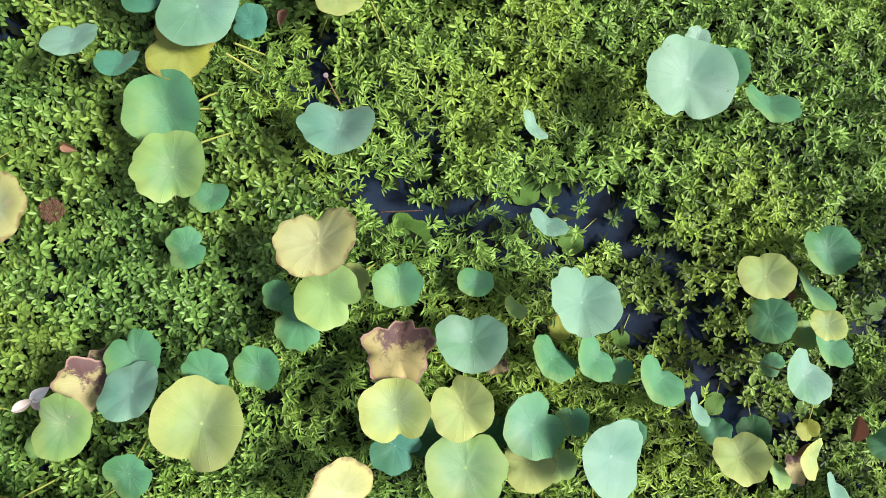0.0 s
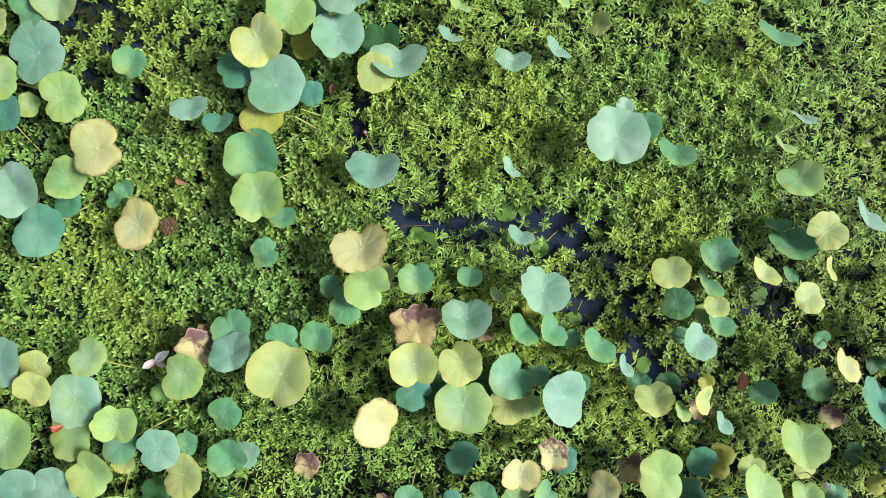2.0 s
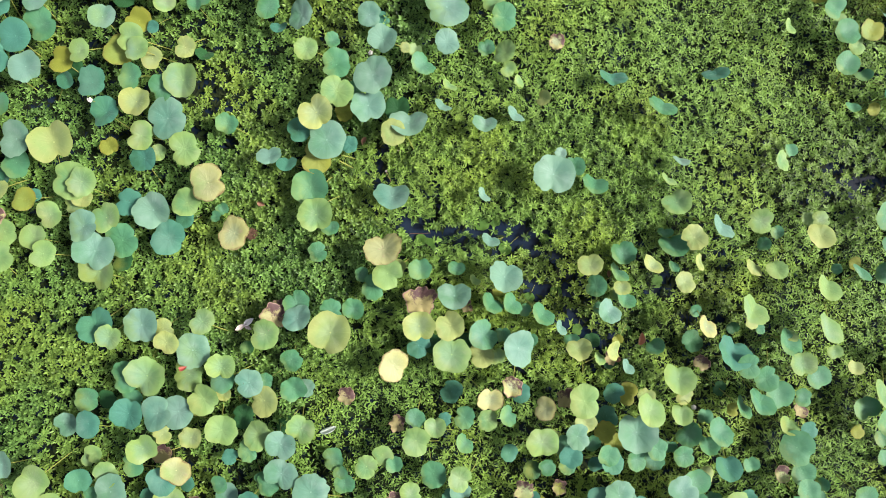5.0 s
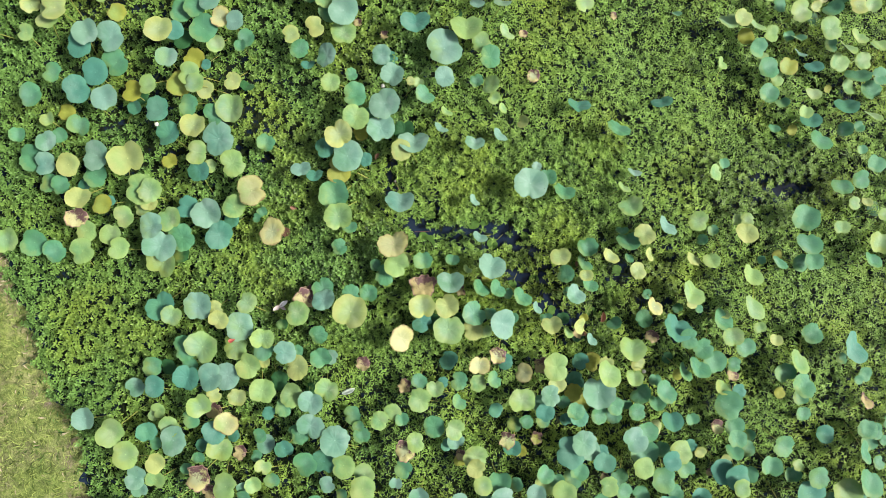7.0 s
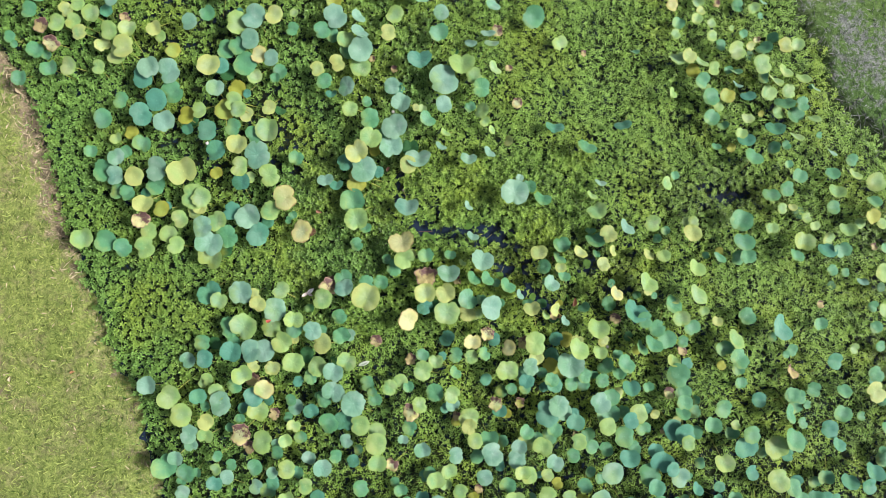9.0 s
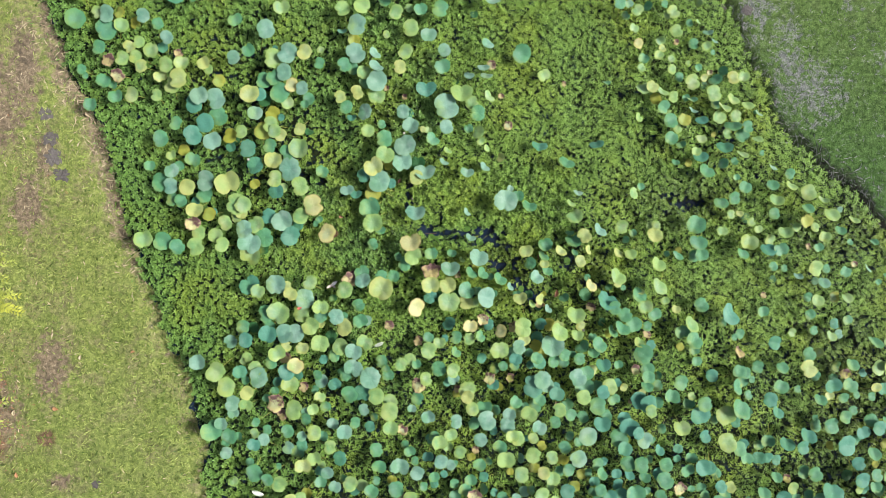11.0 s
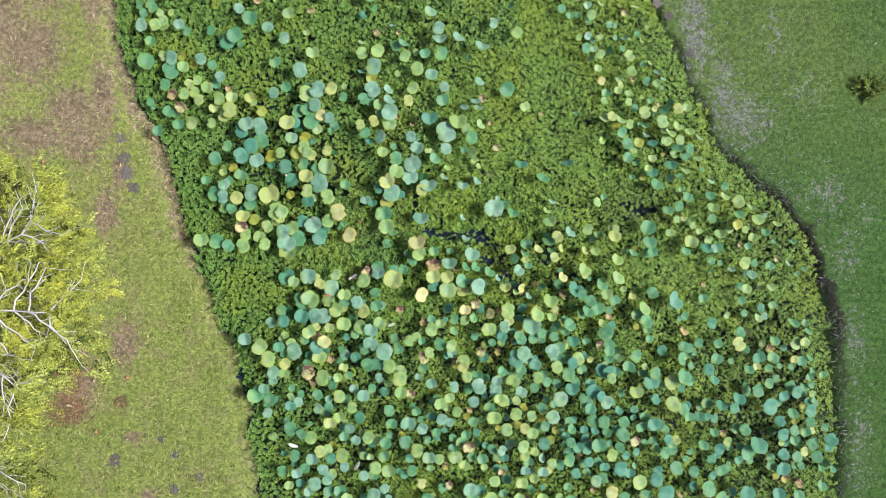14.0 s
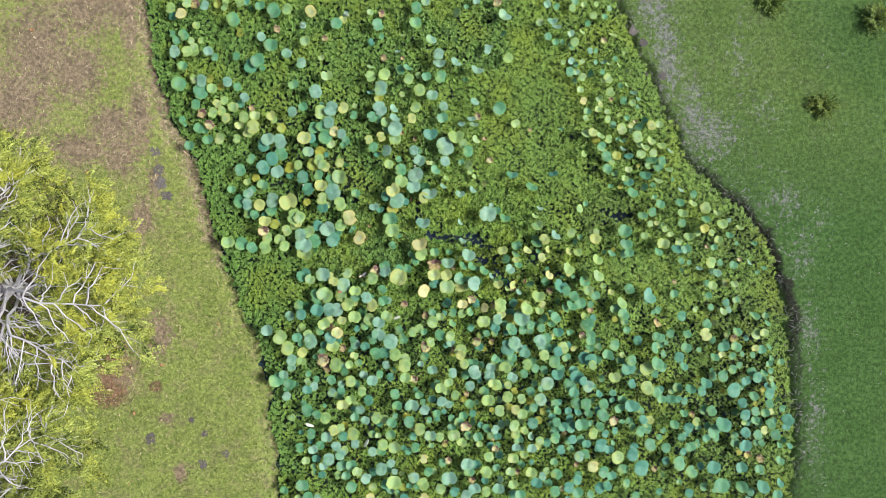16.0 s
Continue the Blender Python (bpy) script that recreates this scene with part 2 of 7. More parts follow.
def ground_mat():
    """Mown lawn that wears to bare soil, with dry bluish-grey bents, by the ground's own fields."""
    m, n, l, b = node_mat("lawn_and_soil", 0.95, 0.15)
    nt = m.node_tree
    fine = tex_noise(nt, 28.0, 5, 0.65)
    mid = tex_noise(nt, 4.5, 4)
    big = tex_noise(nt, 0.7, 3)
    blade = tex_noise(nt, 75.0, 4, 0.7)
    fine = calc(nt, "ADD", calc(nt, "MULTIPLY", calc(nt, "SUBTRACT", fine, 0.5), 1.5), blade)
    lush = mix(nt, fine, (0.020, 0.068, 0.015), (0.106, 0.220, 0.058))
    dry = mix(nt, fine, (0.11, 0.175, 0.035), (0.50, 0.57, 0.17))
    dry = mix(nt, calc(nt, "MULTIPLY", ramp(nt, tex_noise(nt, 2.2, 6, 0.7), 0.45, 0.63), 0.65), dry, mix(nt, fine, (0.20, 0.16, 0.09), (0.52, 0.44, 0.27)))
    grass = mix(nt, attr(nt, "dry"), lush, dry)
    grass = mix(nt, calc(nt, "MULTIPLY", ramp(nt, mid, 0.42, 0.75), 0.5), grass, mix(nt, attr(nt, "dry"), (0.085, 0.165, 0.055), (0.25, 0.27, 0.11)))
    grass = mix(nt, calc(nt, "MULTIPLY", ramp(nt, big, 0.5, 0.75), 0.45), grass, mix(nt, attr(nt, "dry"), (0.05, 0.12, 0.025), (0.14, 0.21, 0.04)))
    soil = mix(nt, fine, (0.12, 0.086, 0.058), (0.40, 0.32, 0.23))
    soil = mix(nt, ramp(nt, tex_noise(nt, 60.0, 3), 0.58, 0.72), soil, (0.50, 0.42, 0.31))
    soil = mix(nt, calc(nt, "MULTIPLY", ramp(nt, tex_noise(nt, 3.0, 5, 0.7), 0.5, 0.66), 0.6), soil, (0.12, 0.095, 0.075))
    grey = mix(nt, fine, (0.07, 0.078, 0.078), (0.33, 0.35, 0.35))
    c = mix(nt, ramp(nt, calc(nt, "ADD", attr(nt, "soil"), calc(nt, "MULTIPLY", calc(nt, "SUBTRACT", tex_noise(nt, 7.0, 6, 0.7), 0.5), 2.2)), 0.3, 0.85), grass, soil)
    c = mix(nt, ramp(nt, calc(nt, "ADD", attr(nt, "grey"), calc(nt, "MULTIPLY", calc(nt, "SUBTRACT", tex_noise(nt, 7.0, 7, 0.8), 0.5), 3.4)), 0.45, 0.85), c, grey)
    c = mix(nt, ramp(nt, calc(nt, "ADD", attr(nt, "mud"), calc(nt, "MULTIPLY", calc(nt, "SUBTRACT", tex_noise(nt, 8.0, 5, 0.7), 0.5), 0.9)), 0.3, 0.85), c, mix(nt, fine, (0.011, 0.012, 0.010), (0.045, 0.044, 0.038)))
    c = mix(nt, ramp(nt, calc(nt, "ADD", attr(nt, "rust"), calc(nt, "MULTIPLY", calc(nt, "SUBTRACT", tex_noise(nt, 6.0, 6, 0.7), 0.5), 1.2)), 0.3, 0.7), c, mix(nt, fine, (0.12, 0.070, 0.042), (0.33, 0.215, 0.15)))
    tuft = ramp(nt, tex_noise(nt, 9.0, 4, 0.65), 0.36, 0.64)
    c = mix(nt, 1.0, c, mix(nt, tuft, (0.68, 0.70, 0.68), (1.26, 1.24, 1.2)), "MULTIPLY")
    l.new(mix(nt, 1.0, c, (REFLECT, REFLECT, REFLECT), "MULTIPLY"), b.inputs["Base Color"])
    bump(nt, b, calc(nt, "ADD", fine, mid), 0.6, 0.03)
    return m


# ---- mesh helpers ----
def part(name, bm, material, parent, label=""):
    me = bpy.data.meshes.new(name)
    bm.to_mesh(me)
    bm.free()
    me.materials.append(material)
    ob = new(name, me)
    ob.parent = parent
    if label:
        ob["label"] = label
    return ob


def from_arrays(name, verts, faces, materials, slots=None, smooth=False, uv=None):
    """An object from an array of points and an array of triangles or quads."""
    me = bpy.data.meshes.new(name)
    k = faces.shape[1]
    me.vertices.add(len(verts))
    me.vertices.foreach_set("co", np.asarray(verts, np.float32).ravel())
    me.loops.add(faces.size)
    me.loops.foreach_set("vertex_index", faces.astype(np.int32).ravel())
    me.polygons.add(len(faces))
    me.polygons.foreach_set("loop_start", np.arange(0, faces.size, k, dtype=np.int32))
    for m in materials:
        me.materials.append(m)
    if slots is not None:
        me.polygons.foreach_set("material_index", np.asarray(slots, np.int32))
    if uv is not None:
        lay = me.uv_layers.new(name="UVMap")
        lay.data.foreach_set("uv", np.asarray(uv, np.float32)[faces.ravel()].ravel())
    me.update(calc_edges=True)
    if smooth:
        me.polygons.foreach_set("use_smooth", np.ones(len(faces), bool))
    return new(name, me)


RND = np.random.default_rng(11)
LATTICE = RND.random((256, 256))


def value_noise(x, y, scale, octaves=3):
    """Smooth noise in 0..1 over arrays of places."""
    out, amp, total = 0.0, 1.0, 0.0
    for o in range(octaves):
        u, v = x * scale * 2 ** o + 37.3 * o, y * scale * 2 ** o + 91.7 * o
        i, j = np.floor(u).astype(int), np.floor(v).astype(int)
        f, g = u - i, v - j
        f, g = f * f * (3 - 2 * f), g * g * (3 - 2 * g)
        a, b = LATTICE[i % 256, j % 256], LATTICE[(i + 1) % 256, j % 256]
        c, d = LATTICE[i % 256, (j + 1) % 256], LATTICE[(i + 1) % 256, (j + 1) % 256]
        out = out + amp * ((a * (1 - f) + b * f) * (1 - g) + (c * (1 - f) + d * f) * g)
        total += amp
        amp *= 0.5
    return out / total


def blobs(x, y, spots):
    """The strongest of several soft ellipses (x, y, half width, half height)."""
    out = np.zeros_like(x)
    for a, b, p, q in spots:
        out = np.maximum(out, np.exp(-((x - a) / p) ** 2 - ((y - b) / q) ** 2))
    return out


# ---- the pond's outline, west bank going down and east bank going up ----
WEST = [(-8.9, 10.5), (-8.6, 7.7), (-8.4, 6.6), (-8.17, 4.97), (-7.7, 3.67), (-7.0, 2.36), (-6.65, 1.05), (-6.45, 0.2),
        (-5.95, -1.1), (-5.6, -2.1), (-5.15, -3.05), (-4.95, -4.4), (-4.8, -5.7), (-4.6, -7.4), (-4.4, -9.0), (-3.2, -12)]
EAST = [(7.5, -13), (9.6, -11), (9.95, -8.7), (10.05, -7.4), (10.15, -6.1), (10.15, -4.75), (10.05, -3.1), (9.85, -1.8), (9.65, -0.6),
        (9.3, 0.2), (8.7, 0.95), (7.8, 1.7), (6.95, 2.67), (6.3, 4.0), (5.6, 5.45), (5.05, 7.1), (4.8, 8.0), (4.2, 10.5)]
SHORE = np.array(WEST + [(1.0, -14)] + EAST + [(1.5, 12.5), (-4.5, 12.5)])


def shore_distance(x, y):
    """Distance to the pond's edge: positive on land, negative on the water."""
    best, inside = np.full(x.shape, 1e9), np.zeros(x.shape, bool)
    for (ax, ay), (bx, by) in zip(SHORE, np.roll(SHORE, -1, 0)):
        ex, ey = bx - ax, by - ay
        k = np.clip(((x - ax) * ex + (y - ay) * ey) / (ex * ex + ey * ey), 0, 1)
        best = np.minimum(best, np.hypot(x - ax - k * ex, y - ay - k * ey))
        cross = ((ay > y) != (by > y)) & (x < ax + (y - ay) * ex / np.where(ey == 0, 1e-9, ey))
        inside ^= cross
    wobble = (value_noise(x, y, 1.4, 3) - 0.5) * 0.35 + (value_noise(x, y, 6.0, 2) - 0.5) * 0.22
    return np.where(inside, -best, best) + wobble


SOIL = [(-12.3, 4.2, 1.5, 1.5), (-10.6, 5.0, 1.2, 1.2), (-9.3, 2.6, 0.8, 0.8), (-8.7, 0.8, 0.5, 0.8), (-9.2, 6.9, 0.8, 1.0), (-11.6, 5.6, 1.5, 2.0), (-10.3, 7.0, 1.3, 1.4), (-8.75, 3.6, 0.5, 1.6), (-8.3, 1.9, 0.3, 0.7), (-9.4, -3.6, 0.7, 1.1), (-9.6, 3.4, 0.8, 0.9),
        (-10.4, 2.8, 1.5, 0.7), (-8.0, -5.0, 0.35, 0.2), (-7.6, -6.6, 0.3, 0.4), (-12.5, -1, 2.2, 4.5), (-9.0, 6.6, 0.4, 1.5), (-8.2, -2.6, 0.5, 0.9)]
GREY = [(6.5, 5.6, 0.4, 1.8), (8.6, 5.6, 0.35, 1.3), (7.2, 4.0, 0.4, 0.9), (7.7, 3.2, 1.0, 0.8), (9.9, 1.2, 0.7, 0.6), (10.5, -0.3, 0.5, 0.9), (10.9, 0.6, 0.5, 0.5),
        (10.6, -2.6, 0.4, 1.2), (10.8, -5.2, 0.4, 1.8), (6.2, 6.9, 0.6, 0.9), (9.4, 3.9, 0.5, 0.6)]


def land_height(x, y, d):
    """Flat lawn a little over the water; the bank dips into the pond, steeper on the east side."""
    steep = np.where(x > 2, 0.35, 0.8)
    up = np.clip((d + 0.12) / steep, 0, 1)
    top = np.where(x > 2, 0.24, 0.14)
    low = np.clip(-d / 0.8, 0, 1) * 0.45
    roll = (value_noise(x, y, 0.25, 2) - 0.5) * 0.12 * np.clip(d, 0, 1)
    return np.where(d > -0.12, top * up * up * (3 - 2 * up) - 0.03, -0.03 - low) + roll


def build_ground():
    far = np.geomspace(1.0, 260, 14)
    xs = np.concatenate([-14.5 - far[::-1], np.arange(-14.5, 15.01, 0.11), 15 + far])
    ys = np.concatenate([-14.5 - far[::-1], np.arange(-14.5, 13.51, 0.11), 13.5 + far])
    gx, gy = np.meshgrid(xs, ys)
    x, y = gx.ravel(), gy.ravel()
    d = shore_distance(x, y)
    z = land_height(x, y, d)
    w, h = len(xs), len(ys)
    i = (np.arange(h - 1)[:, None] * w + np.arange(w - 1)[None, :]).ravel()
    ob = from_arrays("ground", np.stack([x, y, z], 1), np.stack([i, i + 1, i + w + 1, i + w], 1), [ground_mat()], smooth=True)
    fields = {"soil": np.maximum(np.maximum(blobs(x, y, SOIL), np.where(x < 0, 0.16 + 0.12 * np.clip((y + 2) / 3, 0, 1), 0)), np.where(x < 0, np.exp(-((d - 0.2) / 0.35) ** 2) * (0.45 + 0.4 * np.clip((y + 1) / 1.5, 0, 1)), 0)),
              "grey": blobs(x, y, GREY) * 0.42 + np.where(x > 2, 0.13 * np.exp(-((d - 0.7) / 0.9) ** 2) + 0.17 * np.exp(-((d - 1.0) / 2.2) ** 2) * np.clip((y - 0.5) / 2, 0, 1), 0), "dry": np.where(x < 0, 0.87 - 0.1 * np.clip(-(y + 1.5) / 2, 0, 1), np.clip(0.50 - (d - 0.6) / 11, 0.05, 0.20) * np.clip((y - 0.5) / 4, 0.05, 1)),
              "mud": np.maximum(np.where(x > 2, (0.55 + 0.35 * np.exp(-((y + 0.6) / 2.6) ** 4)) * np.exp(-((d - 0.15 - 0.12 * (y < -1)) / np.where(y < 2.6, 0.25, 0.18)) ** 2), 0), np.clip(-d * 6, 0, 1))}
    fields["soil"] = fields["soil"] - np.where(x > 2, 0.5, 0)
    fields["rust"] = blobs(x, y, [(-9.7, -3.3, 0.5, 0.75), (-9.7, -4.3, 0.65, 0.5), (-8.3, -4.1, 0.25, 0.2)])
    for name, v in fields.items():
        a = ob.data.attributes.new(name, "FLOAT", "POINT")
        a.data.foreach_set("value", v.astype(np.float32))
    tagged(ob, "mown grass lawn worn to bare soil beside the pond", "ground", kind="structure")


build_ground()
water = from_arrays("water", np.array([(-11, -15, 0), (12, -15, 0), (12, 13.5, 0), (-11, 13.5, 0)]), np.array([[0, 1, 2, 3]]), [water_mat()])
tagged(water, "still dark pond water between floating plants", "water", kind="structure")


# ---- small leaves by the thousand ----
def leaf_mesh(name, base, heading, rise, length, width, material, fold=0.25, curl=0.0, fine=False, tone=None):
    """Pointed leaves: base points, heading in plan, rise above level, each folded along its midrib."""
    ch, sh, cr, sr = np.cos(heading), np.sin(heading), np.cos(rise), np.sin(rise)
    ax = np.stack([ch * cr, sh * cr, sr], 1)
    sd = np.stack([-sh, ch, np.zeros_like(ch)], 1)
    up = np.cross(ax, sd)
    L, W = length[:, None], width[:, None] / 2

    def at(u, v):
        return base + ax * L * u + sd * W * v + up * (W * abs(v) * fold * 2 - L * curl * u * u)

    if fine:
        rows = [at(0, 0), at(0.28, 0.82), at(0.68, 0.86), at(1, 0), at(0.68, -0.86), at(0.28, -0.82)]
        tris = [(0, 3, 1), (1, 3, 2), (0, 5, 3), (5, 4, 3)]
    else:
        rows = [at(0, 0), at(0.45, 1), at(1, 0), at(0.45, -1)]
        tris = [(0, 2, 1), (0, 3, 2)]
    k, n = len(rows), len(base)
    verts = np.stack(rows, 1).reshape(-1, 3)
    faces = (np.arange(n)[:, None, None] * k + np.array(tris)[None]).reshape(-1, 3)
    ob = from_arrays(name, verts, faces, [material])
    a = ob.data.attributes.new("tone", "FLOAT", "POINT")
    a.data.foreach_set("value", np.repeat(RND.random(n) if tone is None else tone, k).astype(np.float32))
    return ob


# where the water lies open between the plants
OPEN = [(-0.28, 0.28, 0.24, 0.09), (0.02, 0.19, 0.34, 0.10), (-0.03, 0.62, 0.075, 0.36), (0.38, 0.21, 0.3, 0.11), (1.15, -0.47, 0.11, 0.07), (0.95, 0.1, 0.32, 0.11),
        (1.6, -0.9, 0.22, 0.14), (1.85, -1.1, 0.34, 0.17), (-0.72, 1.05, 0.09, 0.28), (-0.42, 0.75, 0.14, 0.07), (5.1, 0.8, 0.14, 0.07), (0.75, 0.27, 0.12, 0.06),
        (1.02, 0.33, 0.10, 0.05), (1.25, -0.05, 0.12, 0.05), (0.66, 0.02, 0.10, 0.05), (1.35, 0.2, 0.09, 0.05), (4.75, 0.95, 0.1, 0.08), (5.45, 0.85, 0.1, 0.06)]
REED = [(8.9, -0.1, 0.5, 0.3), (9.3, -0.9, 0.2, 0.5), (9.1, -0.5, 0.35, 0.4), (8.7, 0.4, 0.5, 0.3), (5.2, 0.8, 0.8, 0.25), (4.85, 1.05, 0.3, 0.25),
        (4.85, 0.7, 0.4, 0.25), (2.75, -0.4, 0.5, 0.3), (1.4, -0.3, 0.7, 0.45), (3.2, -0.9, 0.6, 0.4), (5.9, 5.2, 0.5, 1.2), (0.98, 0.12, 0.45, 0.2), (1.2, 0.5, 0.15, 0.2)]


# clear spots round the floating pads
PADS = [(1.09, -0.59, 0.07, 0.07), (1.68, -0.97, 0.06, 0.06), (0.52, 0.34, 0.09, 0.09), (0.68, 0.34, 0.06, 0.06), (0.8, 0.02, 0.07, 0.07), (-0.09, 0.45, 0.05, 0.05), (-0.14, 0.05, 0.09, 0.09), (-0.23, 0.12, 0.07, 0.07), (1.28, 0.14, 0.06, 0.06), (2.27, -0.99, 0.08, 0.08), (2.65, -0.38, 0.08, 0.08), (1.42, -0.5, 0.06, 0.06)]


def openness(x, y):
    grain = (value_noise(x, y, 5.0, 3) - 0.5) * 0.8 + (value_noise(x + 3, y, 13.0, 2) - 0.5) * 0.7
    grain = grain * (1 - 0.4 * np.clip((np.hypot(x / 1.7, y) - 1.2) / 1.2, 0, 1))
    return 1.6 * blobs(x, y, PADS) + 1.25 * blobs(x, y, OPEN) + 0.5 * blobs(x, y, REED) + grain - 0.4 * blobs(x, y, [(2.3, 1.5, 1.6, 1.0)]) - 0.35 * np.clip(-(x + 3.2) / 1.5, 0, 1)


CROWD = [(2.3, -1.25, 1.0, 0.7), (3.5, -4.2, 5.5, 2.6), (-2.0, -4.5, 2.6, 3.0), (8.0, -5.0, 2.5, 3.5), (2.0, -2.2, 3.0, 0.9), (-3.4, 1.6, 1.4, 1.0), (-4.2, 3.0, 1.6, 1.2)]


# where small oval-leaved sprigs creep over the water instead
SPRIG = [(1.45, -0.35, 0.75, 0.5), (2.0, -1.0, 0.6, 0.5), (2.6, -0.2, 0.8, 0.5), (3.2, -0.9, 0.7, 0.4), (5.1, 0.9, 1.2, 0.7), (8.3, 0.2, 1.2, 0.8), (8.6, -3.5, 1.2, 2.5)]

# where the narrow-leaved shoots lean over in brushes
BRUSH = [(0.1, -0.2, 0.7, 0.5), (0.3, -1.2, 1.4, 0.5), (1.7, -2.0, 1.2, 0.7), (-1.2, 0.9, 0.6, 0.5), (-0.4, 0.6, 0.4, 0.4), (-2.3, -0.2, 0.5, 0.6), (3.4, -1.6, 0.8, 0.5), (2.9, -2.2, 2.0, 0.9), (2.3, -1.2, 0.9, 0.5), (3.4, 0.9, 0.6, 0.6), (5.2, -2.6, 1.5, 1.0)]


def crowding(x, y):
    """How far the lotus shade thins the plants below."""
    return np.clip(1.3 * blobs(x, y, CROWD) + (value_noise(x, y, 0.9, 3) - 0.5) * 0.9, 0, 1)


def mat_plants(name, spacing, area, broad, material, label, leaves=(7, 5), fine=False, hole=None, seed=1, grow=1.0, sprig=False):
    """A floating mat of shoots, each with a whorl of outer leaves and a tuft of inner ones."""
    g = np.random.default_rng(seed)
    x0, y0, x1, y1 = area
    xs, ys = np.meshgrid(np.arange(x0, x1, spacing), np.arange(y0, y1, spacing))
    x = xs.ravel() + g.uniform(-0.6, 0.6, xs.size) * spacing
    y = ys.ravel() + g.uniform(-0.6, 0.6, xs.size) * spacing
    d = shore_distance(x, y)
    zone = np.clip((-(x + 0.9 - 0.35 * y) / 1.2) + (value_noise(x, y, 0.7, 3) - 0.5) * 3.0, -1, 1)
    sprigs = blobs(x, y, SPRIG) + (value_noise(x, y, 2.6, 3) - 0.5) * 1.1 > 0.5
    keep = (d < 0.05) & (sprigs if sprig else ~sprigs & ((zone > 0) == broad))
    if hole:
        inside = (x > hole[0]) & (y > hole[1]) & (x < hole[2]) & (y < hole[3])
        keep &= ~inside
    op = openness(x, y)
    thin = value_noise(x, y, 2.2, 3)
    crowd = crowding(x, y)
    brushy = blobs(x, y, BRUSH) + (value_noise(x + 7, y, 1.1, 3) - 0.5) * 1.7 > 0.36
    keep &= ((op < 0.5) | (g.random(x.size) < np.where(op < 1.0, 0.15, 0.07))) & (g.random(x.size) < np.clip(0.95 + (thin - 0.35) * 1.6, 0.6, 1) * (1 - np.where(brushy, 0.12, 0.36 if fine else 0.42) * crowd) * (0.8 if sprig and fine else 1.0))
    x, y, crowd, brushy = x[keep], y[keep], crowd[keep], brushy[keep]
    n = len(x)
    top = 0.06 + 0.16 * value_noise(x + 5, y, 1.6, 2) + 0.12 * value_noise(x, y + 9, 7.0, 2) + g.uniform(-0.09, 0.06, n) * (1 if fine else 1.5)
    top = np.maximum(top * (1 - 0.45 * crowd), 0.015)
    size = g.uniform(0.75, 1.2, n) * grow * (0.78 if sprig else 1.0)
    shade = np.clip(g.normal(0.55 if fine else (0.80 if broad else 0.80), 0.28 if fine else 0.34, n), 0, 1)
    lean, lean_dir = g.uniform(0, 0.35 if broad else 0.6, n), g.uniform(0, 6.283, n)
    sets = []
    for ring, count in enumerate(leaves):
        k = np.repeat(np.arange(n), count)
        m = len(k)
        turn = np.tile(np.arange(count) * 6.283 / count, n) + np.repeat(g.uniform(0, 6.283, n), count) + g.uniform(-0.3, 0.3, m)
        rise = (0.12 if ring == 0 else 0.7) + g.uniform(-0.3, 0.35, m) + lean[k] * np.cos(turn - lean_dir[k])
        ln = ((0.072 if fine else 0.066) if broad else (0.066 if fine else 0.064)) * size[k] * (1.0 if ring == 0 else 0.72) * g.uniform(0.8, 1.15, m)
        if not broad:
            ln = ln * np.where(brushy[k], 1.15, 1.0)
        wd = ln * (0.48 if broad else np.where(brushy[k], 0.22, 0.33)) * g.uniform(0.85, 1.15, m)
        z = top[k] - (0.035 if ring == 0 else 0.0) * size[k] + g.uniform(-0.008, 0.008, m)
        base = np.stack([x[k] + 0.006 * np.cos(turn), y[k] + 0.006 * np.sin(turn), z], 1)
        if not broad:
            # leaning brush: leaves along a short bent stem, most of them swept its way; elsewhere loose stars
            brush = brushy[k]
            way = 6.283 * value_noise(x[k], y[k], 0.8, 2) * 2 + lean_dir[k] * 0.5
            turn = np.where(brush, way + g.normal(0, 0.95, m), turn)
            along = g.uniform(0, 0.075, m) * np.where(brush, 1.0, 0.35)
            base[:, 0] += along * np.cos(way)
            base[:, 1] += along * np.sin(way)
            base[:, 2] += along * np.where(brush, 0.5, -0.4)
            rise = np.where(brush, g.uniform(-0.1, 0.75, m), rise)
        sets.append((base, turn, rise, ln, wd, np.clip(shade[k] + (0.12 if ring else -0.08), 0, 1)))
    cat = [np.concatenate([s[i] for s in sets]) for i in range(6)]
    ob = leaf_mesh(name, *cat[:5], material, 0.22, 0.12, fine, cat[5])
    tagged(ob, label, "water plants", kind="stuff")
    return ob


NEAR = (-2.7, -1.6, 2.7, 1.6)
POND = (-9.6, -8.6, 10.6, 8.4)
BROAD_WORDS = "mat of bright green broad-leaved water primrose rosettes"
NARROW_WORDS = "mat of yellow-green narrow-leaved water primrose shoots"
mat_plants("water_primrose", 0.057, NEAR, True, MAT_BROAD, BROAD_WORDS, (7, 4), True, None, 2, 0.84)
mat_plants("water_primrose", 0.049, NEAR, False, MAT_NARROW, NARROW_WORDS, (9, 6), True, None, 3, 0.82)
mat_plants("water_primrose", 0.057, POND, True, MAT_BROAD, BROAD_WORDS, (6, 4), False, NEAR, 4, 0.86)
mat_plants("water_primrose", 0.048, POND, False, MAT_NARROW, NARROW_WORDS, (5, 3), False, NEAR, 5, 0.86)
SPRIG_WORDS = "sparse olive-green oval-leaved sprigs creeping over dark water"
